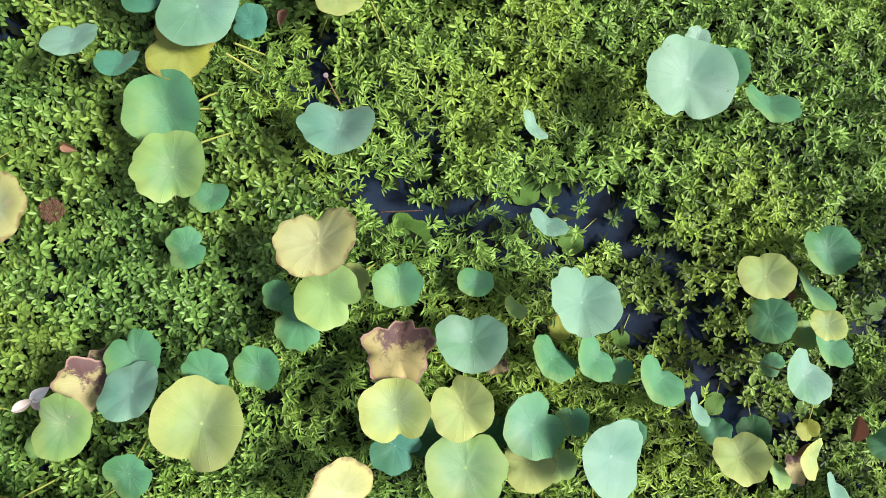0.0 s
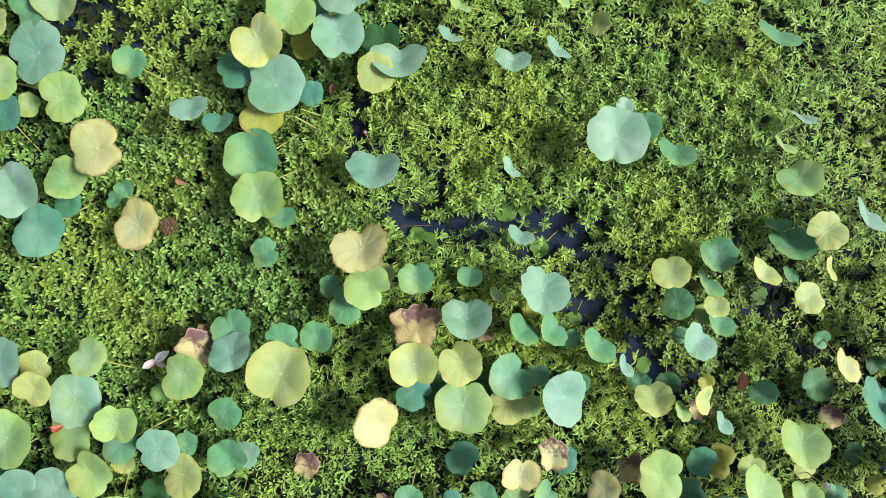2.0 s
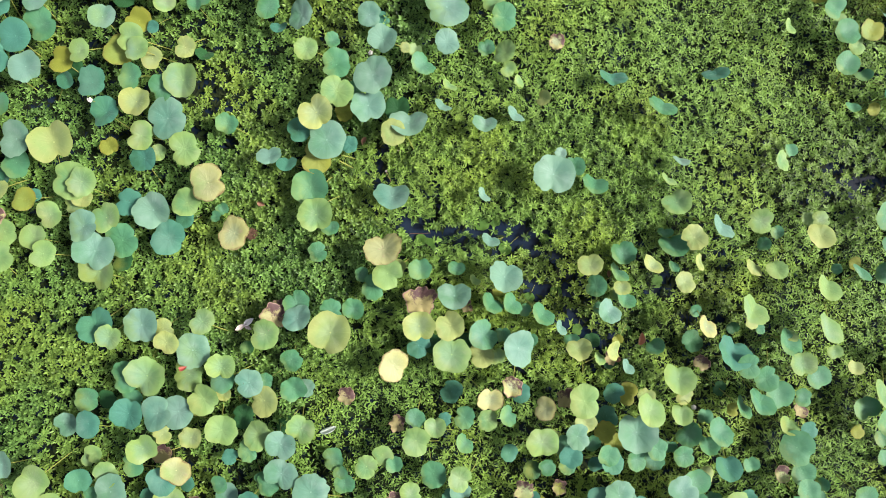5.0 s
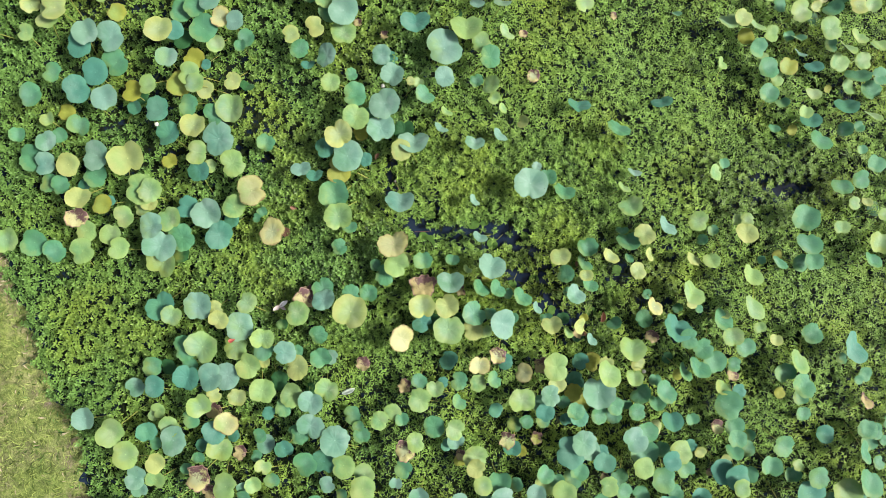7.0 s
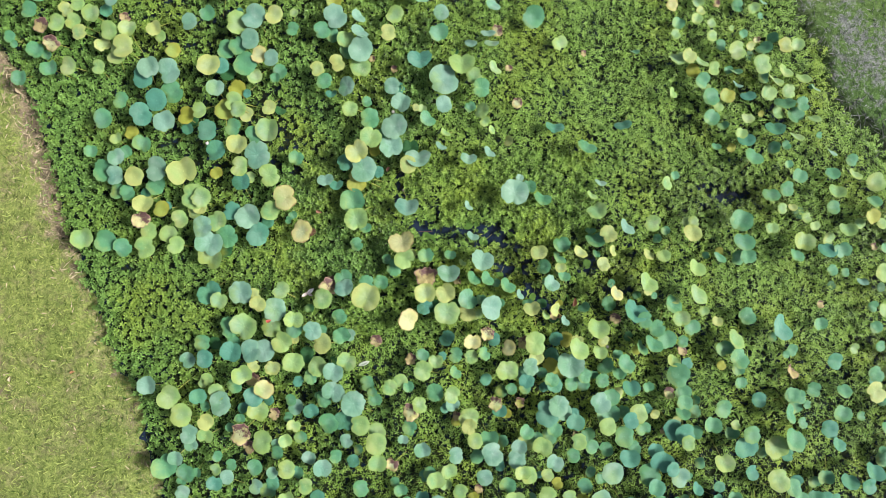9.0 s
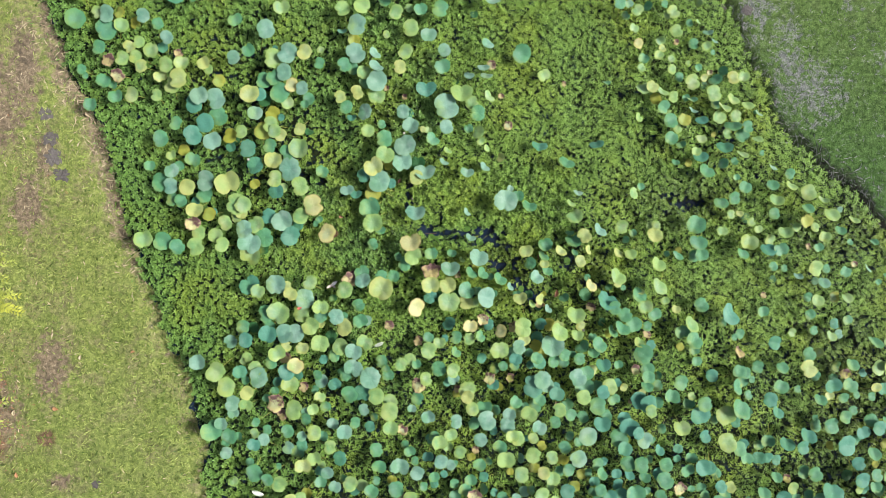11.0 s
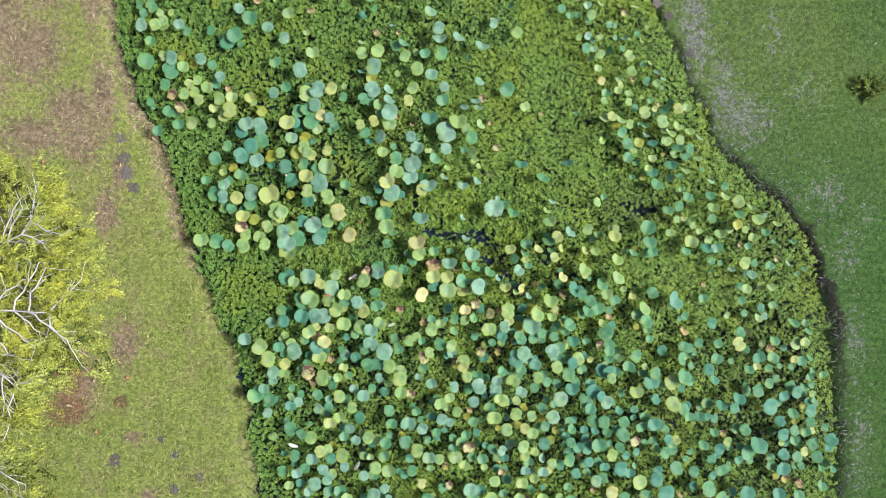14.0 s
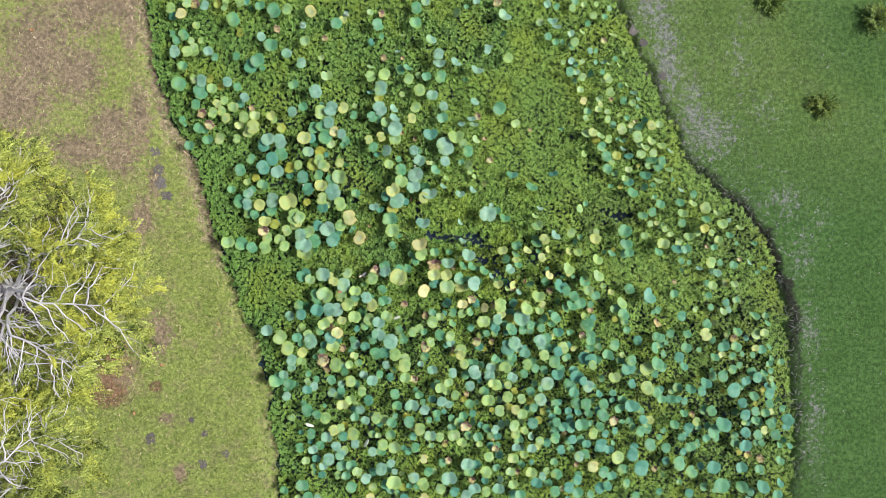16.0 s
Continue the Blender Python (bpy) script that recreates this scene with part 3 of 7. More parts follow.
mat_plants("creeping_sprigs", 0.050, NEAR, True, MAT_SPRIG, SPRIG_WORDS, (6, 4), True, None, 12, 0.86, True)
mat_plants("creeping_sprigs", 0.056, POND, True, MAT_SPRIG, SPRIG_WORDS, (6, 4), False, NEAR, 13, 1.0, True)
for k, area in enumerate(((-9.6, 8.4, 6, 12.4), (-5, -13.5, 10.6, -8.6))):
    mat_plants("water_primrose", 0.12, area, True, MAT_BROAD, BROAD_WORDS, (6, 4), False, None, 6 + k, 2.0)
    mat_plants("water_primrose", 0.11, area, False, MAT_NARROW, NARROW_WORDS, (6, 4), False, None, 8 + k, 2.0)


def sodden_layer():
    """Near-black leaves added on the water under the living shoots, painting in gap shade."""
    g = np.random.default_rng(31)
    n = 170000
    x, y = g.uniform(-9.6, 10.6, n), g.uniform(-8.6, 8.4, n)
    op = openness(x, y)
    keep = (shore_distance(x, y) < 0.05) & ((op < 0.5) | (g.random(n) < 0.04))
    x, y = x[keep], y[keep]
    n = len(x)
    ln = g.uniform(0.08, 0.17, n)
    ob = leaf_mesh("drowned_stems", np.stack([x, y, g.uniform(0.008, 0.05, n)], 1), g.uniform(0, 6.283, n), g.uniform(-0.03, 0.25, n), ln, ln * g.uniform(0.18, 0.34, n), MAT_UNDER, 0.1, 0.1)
    tagged(ob, "near-black leaves added on the water as shade between shoots", "water plants", kind="stuff")


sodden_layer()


# ---- lotus ----
def blade_arrays(r, asp, ang, form, turns, rings, g, withered=False):
    """A round blade with two notches, dipped in the middle, waved at the rim; tilted about its long axis."""
    th = np.linspace(0, 2 * np.pi, turns, endpoint=False)
    edge = np.ones(turns)
    if form in ("h", "c"):
        crease = radians(ang + 90)
        notches = ((crease, 0.36 if form == "h" else 0.42, 0.4 if form == "h" else 0.6), (crease + np.pi, 0.02, 0.3))
    elif asp < 1:
        crease = radians(ang + 90) + g.uniform(-0.35, 0.35)
        notches = ((crease, g.uniform(0.12, 0.36), 0.3), (crease + np.pi, g.uniform(0.0, 0.2), 0.3))
    elif ang:
        crease = radians(ang)
        notches = ((crease, 0.30, 0.27), (crease + np.pi, 0.14, 0.3))
    else:
        crease = g.uniform(-0.6, 0.6) + (np.pi / 2 if g.random() < 0.35 else 0)
        deep = g.uniform(0.18, 0.42)
        notches = ((crease, deep * g.uniform(0.5, 1.2), 0.32), (crease + np.pi, deep * g.uniform(0.4, 1.2), 0.32))
    for c, depth, wide in notches:
        w = np.arctan2(np.sin(th - c), np.cos(th - c))
        edge -= depth * np.exp(-(np.abs(w) / wide) ** 1.25)
    p1, p2, p3 = g.uniform(0, 6.283, 3)
    lobes = int(g.integers(7, 12))
    scallop = np.abs(np.sin(0.5 * lobes * th + p2)) - 0.64
    edge += 0.016 * np.sin(2 * th + p3) + 0.015 * np.sin(5 * th + p1) + g.uniform(0.05, 0.12) * scallop * (0.7 + 0.3 * np.sin(th + p1)) + 0.006 * np.sin(17 * th + p3)
    edge /= edge.mean()
    fold = {"h": 0.36, "c": 0.30}.get(form, g.uniform(0.14, 0.42))
    if withered:
        edge += 0.10 * np.sin(5 * th + p3) * g.uniform(0.5, 1) + 0.05 * np.sin(11 * th + p1)
    wave = g.uniform(0.10, 0.2) if withered else g.uniform(0.015, 0.05)
    pts, uv = [(0.0, 0.0, -0.10 * r)], [(0.0, 0.0)]
    for k in range(1, rings + 1):
        rho = (k / rings) ** 0.8
        x, y = rho * edge * np.cos(th), rho * edge * np.sin(th)
        perp = -x * np.sin(crease) + y * np.cos(crease)
        z = -0.10 * (1 - rho) ** 2 + fold * (np.sqrt(perp ** 2 + 0.025) - 0.16) + wave * rho ** 3 * np.sin(3 * th + p2) + 0.5 * wave * rho ** 4 * np.sin(7 * th + p1) + 0.010 * rho * np.sin(lobes * th + p2)
        z -= 0.07 * rho ** 4
        pts += list(zip(r * x, r * y, r * z))
        uv += list(zip(rho * np.cos(th), rho * np.sin(th)))
    v = np.array(pts)
    tris = [(0, 1 + i, 1 + (i + 1) % turns) for i in range(turns)]
    for k in range(rings - 1):
        a = 1 + k * turns
        for i in range(turns):
            j = (i + 1) % turns
            tris += [(a + i, a + turns + i, a + turns + j), (a + i, a + turns + j, a + j)]
    if asp < 1:
        axis, tilt = radians(ang), math.acos(min(1, asp)) * 0.85
        m = Matrix.Rotation(-tilt, 3, Vector((math.cos(axis), math.sin(axis), 0)))
        grow = 1.0
    else:
        a = g.uniform(0, 6.283)
        m = Matrix.Rotation(g.uniform(0, 0.22), 3, Vector((math.cos(a), math.sin(a), 0)))
        grow = 1.03
    v = v @ np.array(m).T * grow
    return v, np.array(tris), np.array(uv)


def stalk_arrays(end, foot, thick, sides=5):
    """A bending stalk from the water up to the blade's middle."""
    pts, tris, steps = [], [], 4
    for s in range(steps + 1):
        k = s / steps
        c = foot * (1 - k) + end * k
        c = c + np.array([0, 0, 0.025 * math.sin(math.pi * k) - 0.006])
        for i in range(sides):
            a = 2 * math.pi * i / sides
            pts.append(c + thick * (1 - 0.35 * k) * np.array([math.cos(a), math.sin(a), 0]))
    for s in range(steps):
        for i in range(sides):
            j = (i + 1) % sides
            a, b = s * sides, (s + 1) * sides
            tris += [(a + i, a + j, b + j), (a + i, b + j, b + i)]
    return np.array(pts), np.array(tris)


WORDS = {"B": "pale blue-green", "T": "deep teal-green", "G": "fresh green", "D": "small dark green", "L": "lime-green", "Y": "yellowing",
         "K": "pale tan-yellow", "O": "dull olive", "N": "withered brown", "F": "floating olive-green"}
SHAPES = {"h": "heart-folded", "c": "half-folded", "": "round"}
LEAVES = []
JOINED = {"v": [], "f": [], "uv": [], "slot": [], "codes": [], "count": 0}
SINGLE = 300
# the leaves of the south-east corner are deeper in colour
DEEPER = {"GB": "GT", "BG": "TG", "B": "T", "BT": "T", "TB": "T", "LG": "GL", "GL": "G", "LB": "GB", "L": "LG"}


def lotus(x, y, z, r, code, asp=1.0, ang=0.0, form=""):
    """One lotus leaf: its middle, half width, paint, how narrow it looks and along which line, how it is folded."""
    g = np.random.default_rng(int(abs(x * 7919 + y * 104729) * 100) % 2 ** 31)
    single = len(LEAVES) < SINGLE
    if x > 3 and y < -2:
        code = DEEPER.get(code, code)
    r *= 0.95 if x < 2.5 else (0.91 if y < 1 else 0.84)
    v, f, uv = blade_arrays(r, asp, ang, form, 52 if single else 26, 6 if single else 4, g, "N" in code)
    foot = np.array([x + g.uniform(-0.35, 0.35), y + g.uniform(-0.35, 0.35), -0.06])
    if code == "F":
        v[:, 2] *= 0.25
    sv, sf = stalk_arrays(np.array([x, y, z]) + v[0], foot, 0.0075 if r > 0.1 else 0.0045)
    LEAVES.append((x, y, r))
    if single:
        base = new("lotus_leaf")
        base.location = (x, y, 0.0)
        base.empty_display_size = 0.1
        tagged(base, "%s %s lotus leaf above water plants" % (WORDS[code[0]], SHAPES[form]) if code != "F"
               else "floating olive-green lotus leaf flat on dark water", "lotus leaf", "lotus leaves of the pond")
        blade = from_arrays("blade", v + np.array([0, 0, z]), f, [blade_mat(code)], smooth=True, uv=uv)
        stalk = from_arrays("stalk", sv - np.array([x, y, 0]), sf, [STALK], smooth=True)
        blade.parent = stalk.parent = base
        return
    J = JOINED
    if code not in J["codes"]:
        J["codes"].append(code)
    slot = J["codes"].index(code) + 1
    for pts, tris, uvs, s in ((v + np.array([x, y, z]), f, uv, slot), (sv, sf, np.zeros((len(sv), 2)), 0)):
        J["v"].append(pts)
        J["f"].append(tris + J["count"])
        J["uv"].append(uvs)
        J["slot"].append(np.full(len(tris), s))
        J["count"] += len(pts)


lotus(-.14,.05,.03,.103,'F'); lotus(-.23,.12,.03,.076,'F'); lotus(.20,-.21,.35,.104,'G',.75,0); lotus(-.22,-.21,.53,.131,'GL',1,95)
lotus(-.48,-.20,.36,.100,'YO'); lotus(-.09,.45,.03,.055,'F'); lotus(.59,.12,.43,.110,'B',.5,-25,'c'); lotus(.41,-.34,.43,.071,'L',.55,-40,'c')
lotus(-.63,.02,.59,.224,'K',.78,15); lotus(-.59,-.26,.53,.179,'L',1,-30); lotus(.52,.34,.03,.103,'F'); lotus(.17,-.51,.49,.192,'BG',.75,0,'h')
lotus(-.22,-.57,.46,.188,'N',.85,0); lotus(.80,.02,.03,.082,'F'); lotus(.68,.34,.03,.062,'F'); lotus(.74,-.29,.60,.204,'B',.8,-30)
lotus(.31,-.64,.35,.075,'N'); lotus(.68,-.47,.30,.070,'O'); lotus(-.76,-.42,.41,.145,'GD'); lotus(-.90,-.28,.35,.088,'GD')
lotus(-.54,.63,.49,.205,'BT',.72,0,'h'); lotus(.51,.64,.45,.094,'B',.45,-55,'c'); lotus(.60,-.60,.51,.135,'G',.55,-40,'c')
lotus(.12,-.85,.57,.170,'YL',1,120); lotus(-.23,-.85,.61,.180,'YL',1,-80); lotus(.84,-.61,.46,.134,'G',.65,-55,'c'); lotus(1.28,.14,.03,.062,'F')
lotus(-1.27,.27,.36,.113,'G',.75,0); lotus(.99,-.69,.40,.077,'GL'); lotus(1.09,-.59,.03,.076,'F'); lotus(-1.00,-.68,.38,.131,'G')
lotus(.50,-.96,.50,.179,'GB',.9,-60,'h'); lotus(-1.43,-.02,.28,.116,'GD'); lotus(-.09,-1.10,.25,.116,'D'); lotus(.31,-1.07,.26,.097,'D')
lotus(-.24,-1.09,.45,.140,'TD'); lotus(-1.40,.41,.55,.202,'LG',1,-80); lotus(.73,-.98,.38,.096,'GL'); lotus(-1.23,-.69,.52,.137,'G')
lotus(1.19,-.73,.46,.146,'G',.65,-40,'c'); lotus(1.42,-.50,.03,.069,'F'); lotus(.14,-1.19,.51,.218,'LB',1,80); lotus(.49,-1.20,.42,.152,'Y')
lotus(1.71,-.16,.56,.147,'YL',.85,20); lotus(1.29,.86,.60,.233,'B',1,-100); lotus(.90,-1.10,.60,.215,'B',.85,-90)
lotus(-1.23,-.92,.61,.244,'YL',1,-110); lotus(1.06,-1.04,.37,.084,'GL'); lotus(-1.48,.73,.45,.214,'GL',1,-75); lotus(.67,-1.24,.33,.101,'LO')
lotus(-1.64,-.60,.46,.150,'G'); lotus(-.52,-1.31,.53,.193,'K',.85,-100); lotus(1.40,-.89,.45,.095,'B',.45,-60,'c'); lotus(-.52,1.33,.57,.151,'YL')
lotus(1.81,-.41,.42,.132,'GD',.85,70); lotus(-1.61,-.76,.56,.172,'BT',.8,20); lotus(-1.04,1.23,.36,.102,'T'); lotus(-.35,1.46,.50,.214,'B',.75,0,'h')
lotus(.51,1.44,.55,.141,'BG',.7,-10,'h'); lotus(-1.40,1.08,.43,.196,'OY'); lotus(1.56,.97,.41,.123,'GB'); lotus(-1.86,-.64,.36,.081,'N')
lotus(1.40,1.12,.43,.070,'B'); lotus(1.79,.76,.44,.153,'G',.68,-15,'h'); lotus(1.86,-.67,.34,.069,'GD'); lotus(1.55,-1.05,.32,.095,'G',.6,10)
lotus(-1.28,1.26,.52,.225,'BG'); lotus(2.12,-.03,.43,.153,'GD',.9,0); lotus(1.68,-.97,.03,.069,'F'); lotus(2.10,-.26,.33,.135,'GL',.5,-40,'c')
lotus(1.93,-.69,.54,.148,'BG',.85,-50,'h'); lotus(-1.90,-.75,.46,.158,'NK',.85,-90); lotus(2.10,-.43,.46,.102,'YL',.85,0)
lotus(2.08,-.51,.29,.082,'LO'); lotus(1.59,-1.12,.53,.149,'YL',.7,10,'h'); lotus(-1.77,1.01,.36,.119,'T',.75,0,'h')
lotus(.04,1.67,.42,.106,'B',.45,-35,'c'); lotus(.83,-1.56,.50,.131,'KN',.8,-30); lotus(-.49,1.66,.34,.146,'D'); lotus(.88,1.57,.41,.123,'B',.5,-45,'c')
lotus(2.17,-.57,.37,.125,'G',.7,-30); lotus(1.80,-1.07,.26,.097,'D'); lotus(.57,-1.68,.59,.145,'K'); lotus(-2.34,.20,.51,.194,'K')
lotus(-1.98,-.95,.53,.173,'LG',1,170); lotus(-.81,1.66,.49,.193,'BG'); lotus(-1.93,1.08,.53,.143,'B',.75,0); lotus(2.41,-.16,.59,.134,'Y',.6,-35)
lotus(-1.72,-1.27,.37,.131,'GD'); lotus(-1.12,1.62,.29,.109,'O'); lotus(-1.61,1.38,.46,.132,'TD'); lotus(-1.38,1.55,.63,.190,'Y')
lotus(1.85,-1.25,.43,.087,'L',.6,-45); lotus(-1.09,-1.70,.31,.103,'N'); lotus(2.01,-1.15,.47,.115,'Y',.75,-100,'c'); lotus(2.11,-1.06,.26,.064,'O')
lotus(.12,1.90,.42,.096,'L',.5,-40,'c'); lotus(-.28,-1.94,.41,.117,'GB'); lotus(.29,-1.94,.39,.128,'GL'); lotus(-2.54,.49,.30,.076,'GD')
lotus(2.01,-1.26,.32,.081,'N'); lotus(2.27,-.99,.03,.089,'F'); lotus(-1.54,-1.59,.39,.107,'BG'); lotus(.06,-1.97,.35,.081,'TD')
lotus(1.21,1.76,.40,.096,'Y',.7,80); lotus(2.65,.21,.32,.097,'GD',.5,10); lotus(1.19,-1.78,.61,.139,'K',.8,80); lotus(-2.61,.40,.32,.065,'G')
lotus(-1.15,1.80,.57,.182,'LG'); lotus(2.02,-1.32,.25,.090,'D'); lotus(.79,-1.92,.40,.123,'GL',.7,-60); lotus(2.65,-.38,.03,.086,'F')
lotus(-1.00,1.88,.35,.102,'G'); lotus(-1.67,-1.59,.46,.153,'G'); lotus(.56,-1.98,.36,.124,'LG'); lotus(2.72,.06,.40,.181,'GD',.7,10,'h')
lotus(-2.26,-1.14,.28,.083,'DL'); lotus(-.05,-2.04,.42,.128,'LG',.9,0,'h'); lotus(-.75,1.98,.59,.223,'B'); lotus(-.49,-2.02,.34,.097,'N')
lotus(2.75,-.19,.33,.086,'GD',.7,-40); lotus(1.50,-1.74,.30,.119,'N'); lotus(.92,1.95,.42,.085,'L',.6,-70); lotus(-2.61,.77,.57,.213,'KL')
lotus(2.71,.55,.51,.173,'LG',.85,30,'h'); lotus(2.19,-1.35,.39,.096,'B',.6,-50,'c'); lotus(1.66,-1.72,.53,.193,'LY')
lotus(-.19,2.12,.50,.157,'GB',.7,-50); lotus(2.65,.82,.41,.107,'L',.5,-35,'c'); lotus(-2.03,-1.52,.36,.097,'GL'); lotus(-2.68,-.80,.56,.145,'LB')
lotus(2.85,-.37,.41,.128,'YL'); lotus(2.90,.15,.55,.151,'YL'); lotus(.80,2.10,.39,.090,'L'); lotus(-2.15,-1.49,.58,.161,'BT')
lotus(2.53,-1.13,.34,.119,'G',.5,40); lotus(-.27,-2.19,.47,.169,'LG'); lotus(-2.88,.55,.49,.168,'LG'); lotus(-2.97,.38,.33,.119,'TD')
lotus(3.01,-.14,.42,.106,'Y',.6,-75); lotus(-2.46,-1.30,.59,.155,'L'); lotus(.29,-2.24,.39,.118,'GL',.6,-45,'c'); lotus(2.04,-1.67,.35,.124,'TD')
lotus(-2.00,-1.71,.52,.187,'Y',.95,90); lotus(-1.17,2.12,.50,.173,'GL'); lotus(-3.10,.15,.47,.201,'TB'); lotus(2.80,1.04,.40,.117,'B',.45,-15,'c')
lotus(.75,2.26,.49,.142,'LG',.8,70); lotus(-.28,2.32,.38,.080,'L'); lotus(-1.57,-2.02,.55,.161,'LG'); lotus(1.68,-1.99,.46,.132,'YL')
lotus(1.17,-2.18,.57,.186,'L'); lotus(3.01,-.71,.31,.076,'GD'); lotus(-.39,2.33,.44,.064,'Y'); lotus(-2.47,-1.47,.50,.152,'GB')
lotus(.09,2.36,.55,.146,'B'); lotus(1.29,-2.15,.45,.095,'YL'); lotus(-2.47,1.48,.34,.129,'GL'); lotus(-2.80,-1.13,.54,.203,'BL')
lotus(2.23,-1.70,.25,.131,'O'); lotus(.55,2.37,.32,.097,'GD'); lotus(1.57,-2.11,.57,.145,'BG'); lotus(3.22,.27,.54,.162,'B',.6,-45,'c')
lotus(3.03,-.86,.59,.145,'KY',.7,-50); lotus(-.63,2.37,.61,.165,'B'); lotus(-2.89,1.16,.52,.183,'L'); lotus(2.96,-1.06,.33,.135,'DG')
lotus(-3.24,.46,.55,.213,'B'); lotus(2.40,-1.69,.41,.101,'YL'); lotus(-1.83,-2.07,.20,.110,'D'); lotus(-2.50,-1.65,.40,.096,'YO')
lotus(2.00,1.99,.43,.170,'TG',.55,-10,'h'); lotus(2.54,1.64,.52,.199,'G',.6,-20); lotus(-3.06,-1.03,.62,.139,'Y')
lotus(2.73,-1.46,.53,.203,'L',.78,-10,'h'); lotus(1.45,-2.26,.39,.118,'GB'); lotus(2.38,-1.80,.62,.197,'L',.75,-45); lotus(-.53,-2.50,.35,.099,'G')
lotus(-1.50,2.28,.57,.135,'L'); lotus(-3.21,-.91,.37,.129,'YO'); lotus(-.84,-2.48,.48,.135,'LG'); lotus(-.07,-2.57,.47,.158,'G')
lotus(1.94,-2.13,.33,.130,'O'); lotus(-2.88,-1.42,.46,.190,'LO'); lotus(-1.80,-2.20,.55,.172,'BG'); lotus(.23,-2.59,.55,.142,'LG')
lotus(-2.30,-1.95,.30,.136,'D'); lotus(-2.67,-1.68,.56,.182,'LY'); lotus(1.36,2.41,.41,.096,'KN'); lotus(-2.07,-2.11,.49,.173,'LG')
lotus(-1.24,2.45,.34,.092,'G'); lotus(1.51,-2.37,.48,.137,'T'); lotus(1.79,-2.26,.35,.097,'G'); lotus(3.08,-1.32,.33,.097,'N')
lotus(-3.37,-.84,.56,.208,'BL'); lotus(2.26,-2.08,.51,.238,'BG',.95,0,'h'); lotus(-3.27,1.14,.34,.097,'LO'); lotus(-3.54,.55,.49,.152,'T')
lotus(.73,2.64,.55,.157,'GL'); lotus(3.62,-.20,.46,.127,'Y',.6,-40); lotus(-3.64,.12,.44,.191,'GD'); lotus(-.69,2.67,.33,.115,'T')
lotus(1.10,-2.60,.26,.116,'DO'); lotus(-.79,2.67,.55,.142,'BG'); lotus(2.87,-1.71,.35,.108,'YO'); lotus(-3.39,1.06,.44,.159,'TD')
lotus(3.66,.33,.54,.146,'L'); lotus(3.47,-.92,.27,.076,'D'); lotus(-3.70,-.11,.30,.130,'DO'); lotus(-3.10,1.51,.49,.236,'BT')
lotus(1.94,-2.35,.50,.132,'G'); lotus(2.09,-2.28,.22,.131,'O'); lotus(3.59,-.68,.52,.193,'LB',.75,-40,'h'); lotus(-2.49,-2.05,.50,.183,'L')
lotus(-.33,-2.76,.58,.134,'L'); lotus(.09,2.78,.51,.262,'BL'); lotus(2.76,-1.87,.53,.136,'L',.8,-10,'h'); lotus(1.50,-2.54,.30,.107,'GO')
lotus(3.39,-1.18,.46,.231,'TG',.75,-30,'h'); lotus(.24,-2.80,.39,.122,'BG'); lotus(3.62,-.82,.43,.096,'Y'); lotus(-2.20,-2.30,.43,.132,'GL')
lotus(3.81,.07,.32,.092,'G',.6,60); lotus(-3.32,-1.42,.54,.225,'LB'); lotus(-1.11,-2.73,.34,.122,'GD'); lotus(-3.79,.38,.51,.177,'LG')
lotus(-3.42,1.32,.44,.164,'LO'); lotus(.98,-2.78,.42,.121,'YN'); lotus(2.00,-2.45,.42,.151,'TG',.85,-45); lotus(3.85,-.22,.53,.130,'LY',.85,15)
lotus(-1.81,-2.55,.51,.188,'BG'); lotus(-2.99,-1.84,.48,.189,'B'); lotus(.61,2.86,.50,.142,'LG'); lotus(-2.90,1.93,.55,.209,'LB')
lotus(-1.56,2.66,.56,.171,'BG',.85,90); lotus(-3.91,-.24,.44,.211,'LO'); lotus(-1.85,2.58,.39,.099,'T',.75,0,'h'); lotus(-3.92,-.00,.51,.225,'BG')
lotus(-.48,-2.90,.50,.150,'KN'); lotus(3.74,-.92,.38,.064,'G'); lotus(-1.46,-2.74,.56,.216,'BT'); lotus(-3.73,-.97,.57,.145,'LB')
lotus(3.53,-1.32,.53,.141,'G'); lotus(3.95,.21,.34,.086,'GO'); lotus(2.52,-2.30,.45,.132,'G'); lotus(2.30,-2.44,.38,.129,'G')
lotus(3.34,-1.65,.21,.088,'D'); lotus(-3.16,1.85,.49,.146,'G'); lotus(1.42,-2.80,.27,.092,'ON'); lotus(-3.19,-1.83,.58,.187,'BT')
lotus(-4.00,.28,.60,.182,'BL'); lotus(-2.44,-2.40,.36,.097,'T'); lotus(2.87,-2.12,.46,.158,'G',.5,40,'c'); lotus(.31,-3.01,.36,.076,'N')
lotus(.52,-3.00,.48,.179,'LY'); lotus(-2.86,-2.15,.45,.132,'YL'); lotus(-3.59,-1.44,.47,.173,'G'); lotus(-3.93,-.85,.46,.196,'TG')
lotus(3.13,-1.96,.30,.098,'GD'); lotus(-3.41,1.68,.58,.181,'Y'); lotus(.96,2.97,.58,.134,'LB',.6,-55,'c'); lotus(-.77,3.02,.33,.061,'N')
lotus(-1.99,-2.70,.41,.136,'GD'); lotus(-2.04,-2.68,.35,.122,'G'); lotus(.40,3.07,.53,.231,'L',.85,0,'h'); lotus(2.51,-2.45,.35,.130,'GB')
lotus(3.91,1.02,.53,.141,'LG',.8,-80); lotus(-4.03,.78,.57,.171,'LB'); lotus(3.16,2.02,.50,.168,'T',.5,20); lotus(-2.78,2.32,.21,.110,'D',.6,-30)
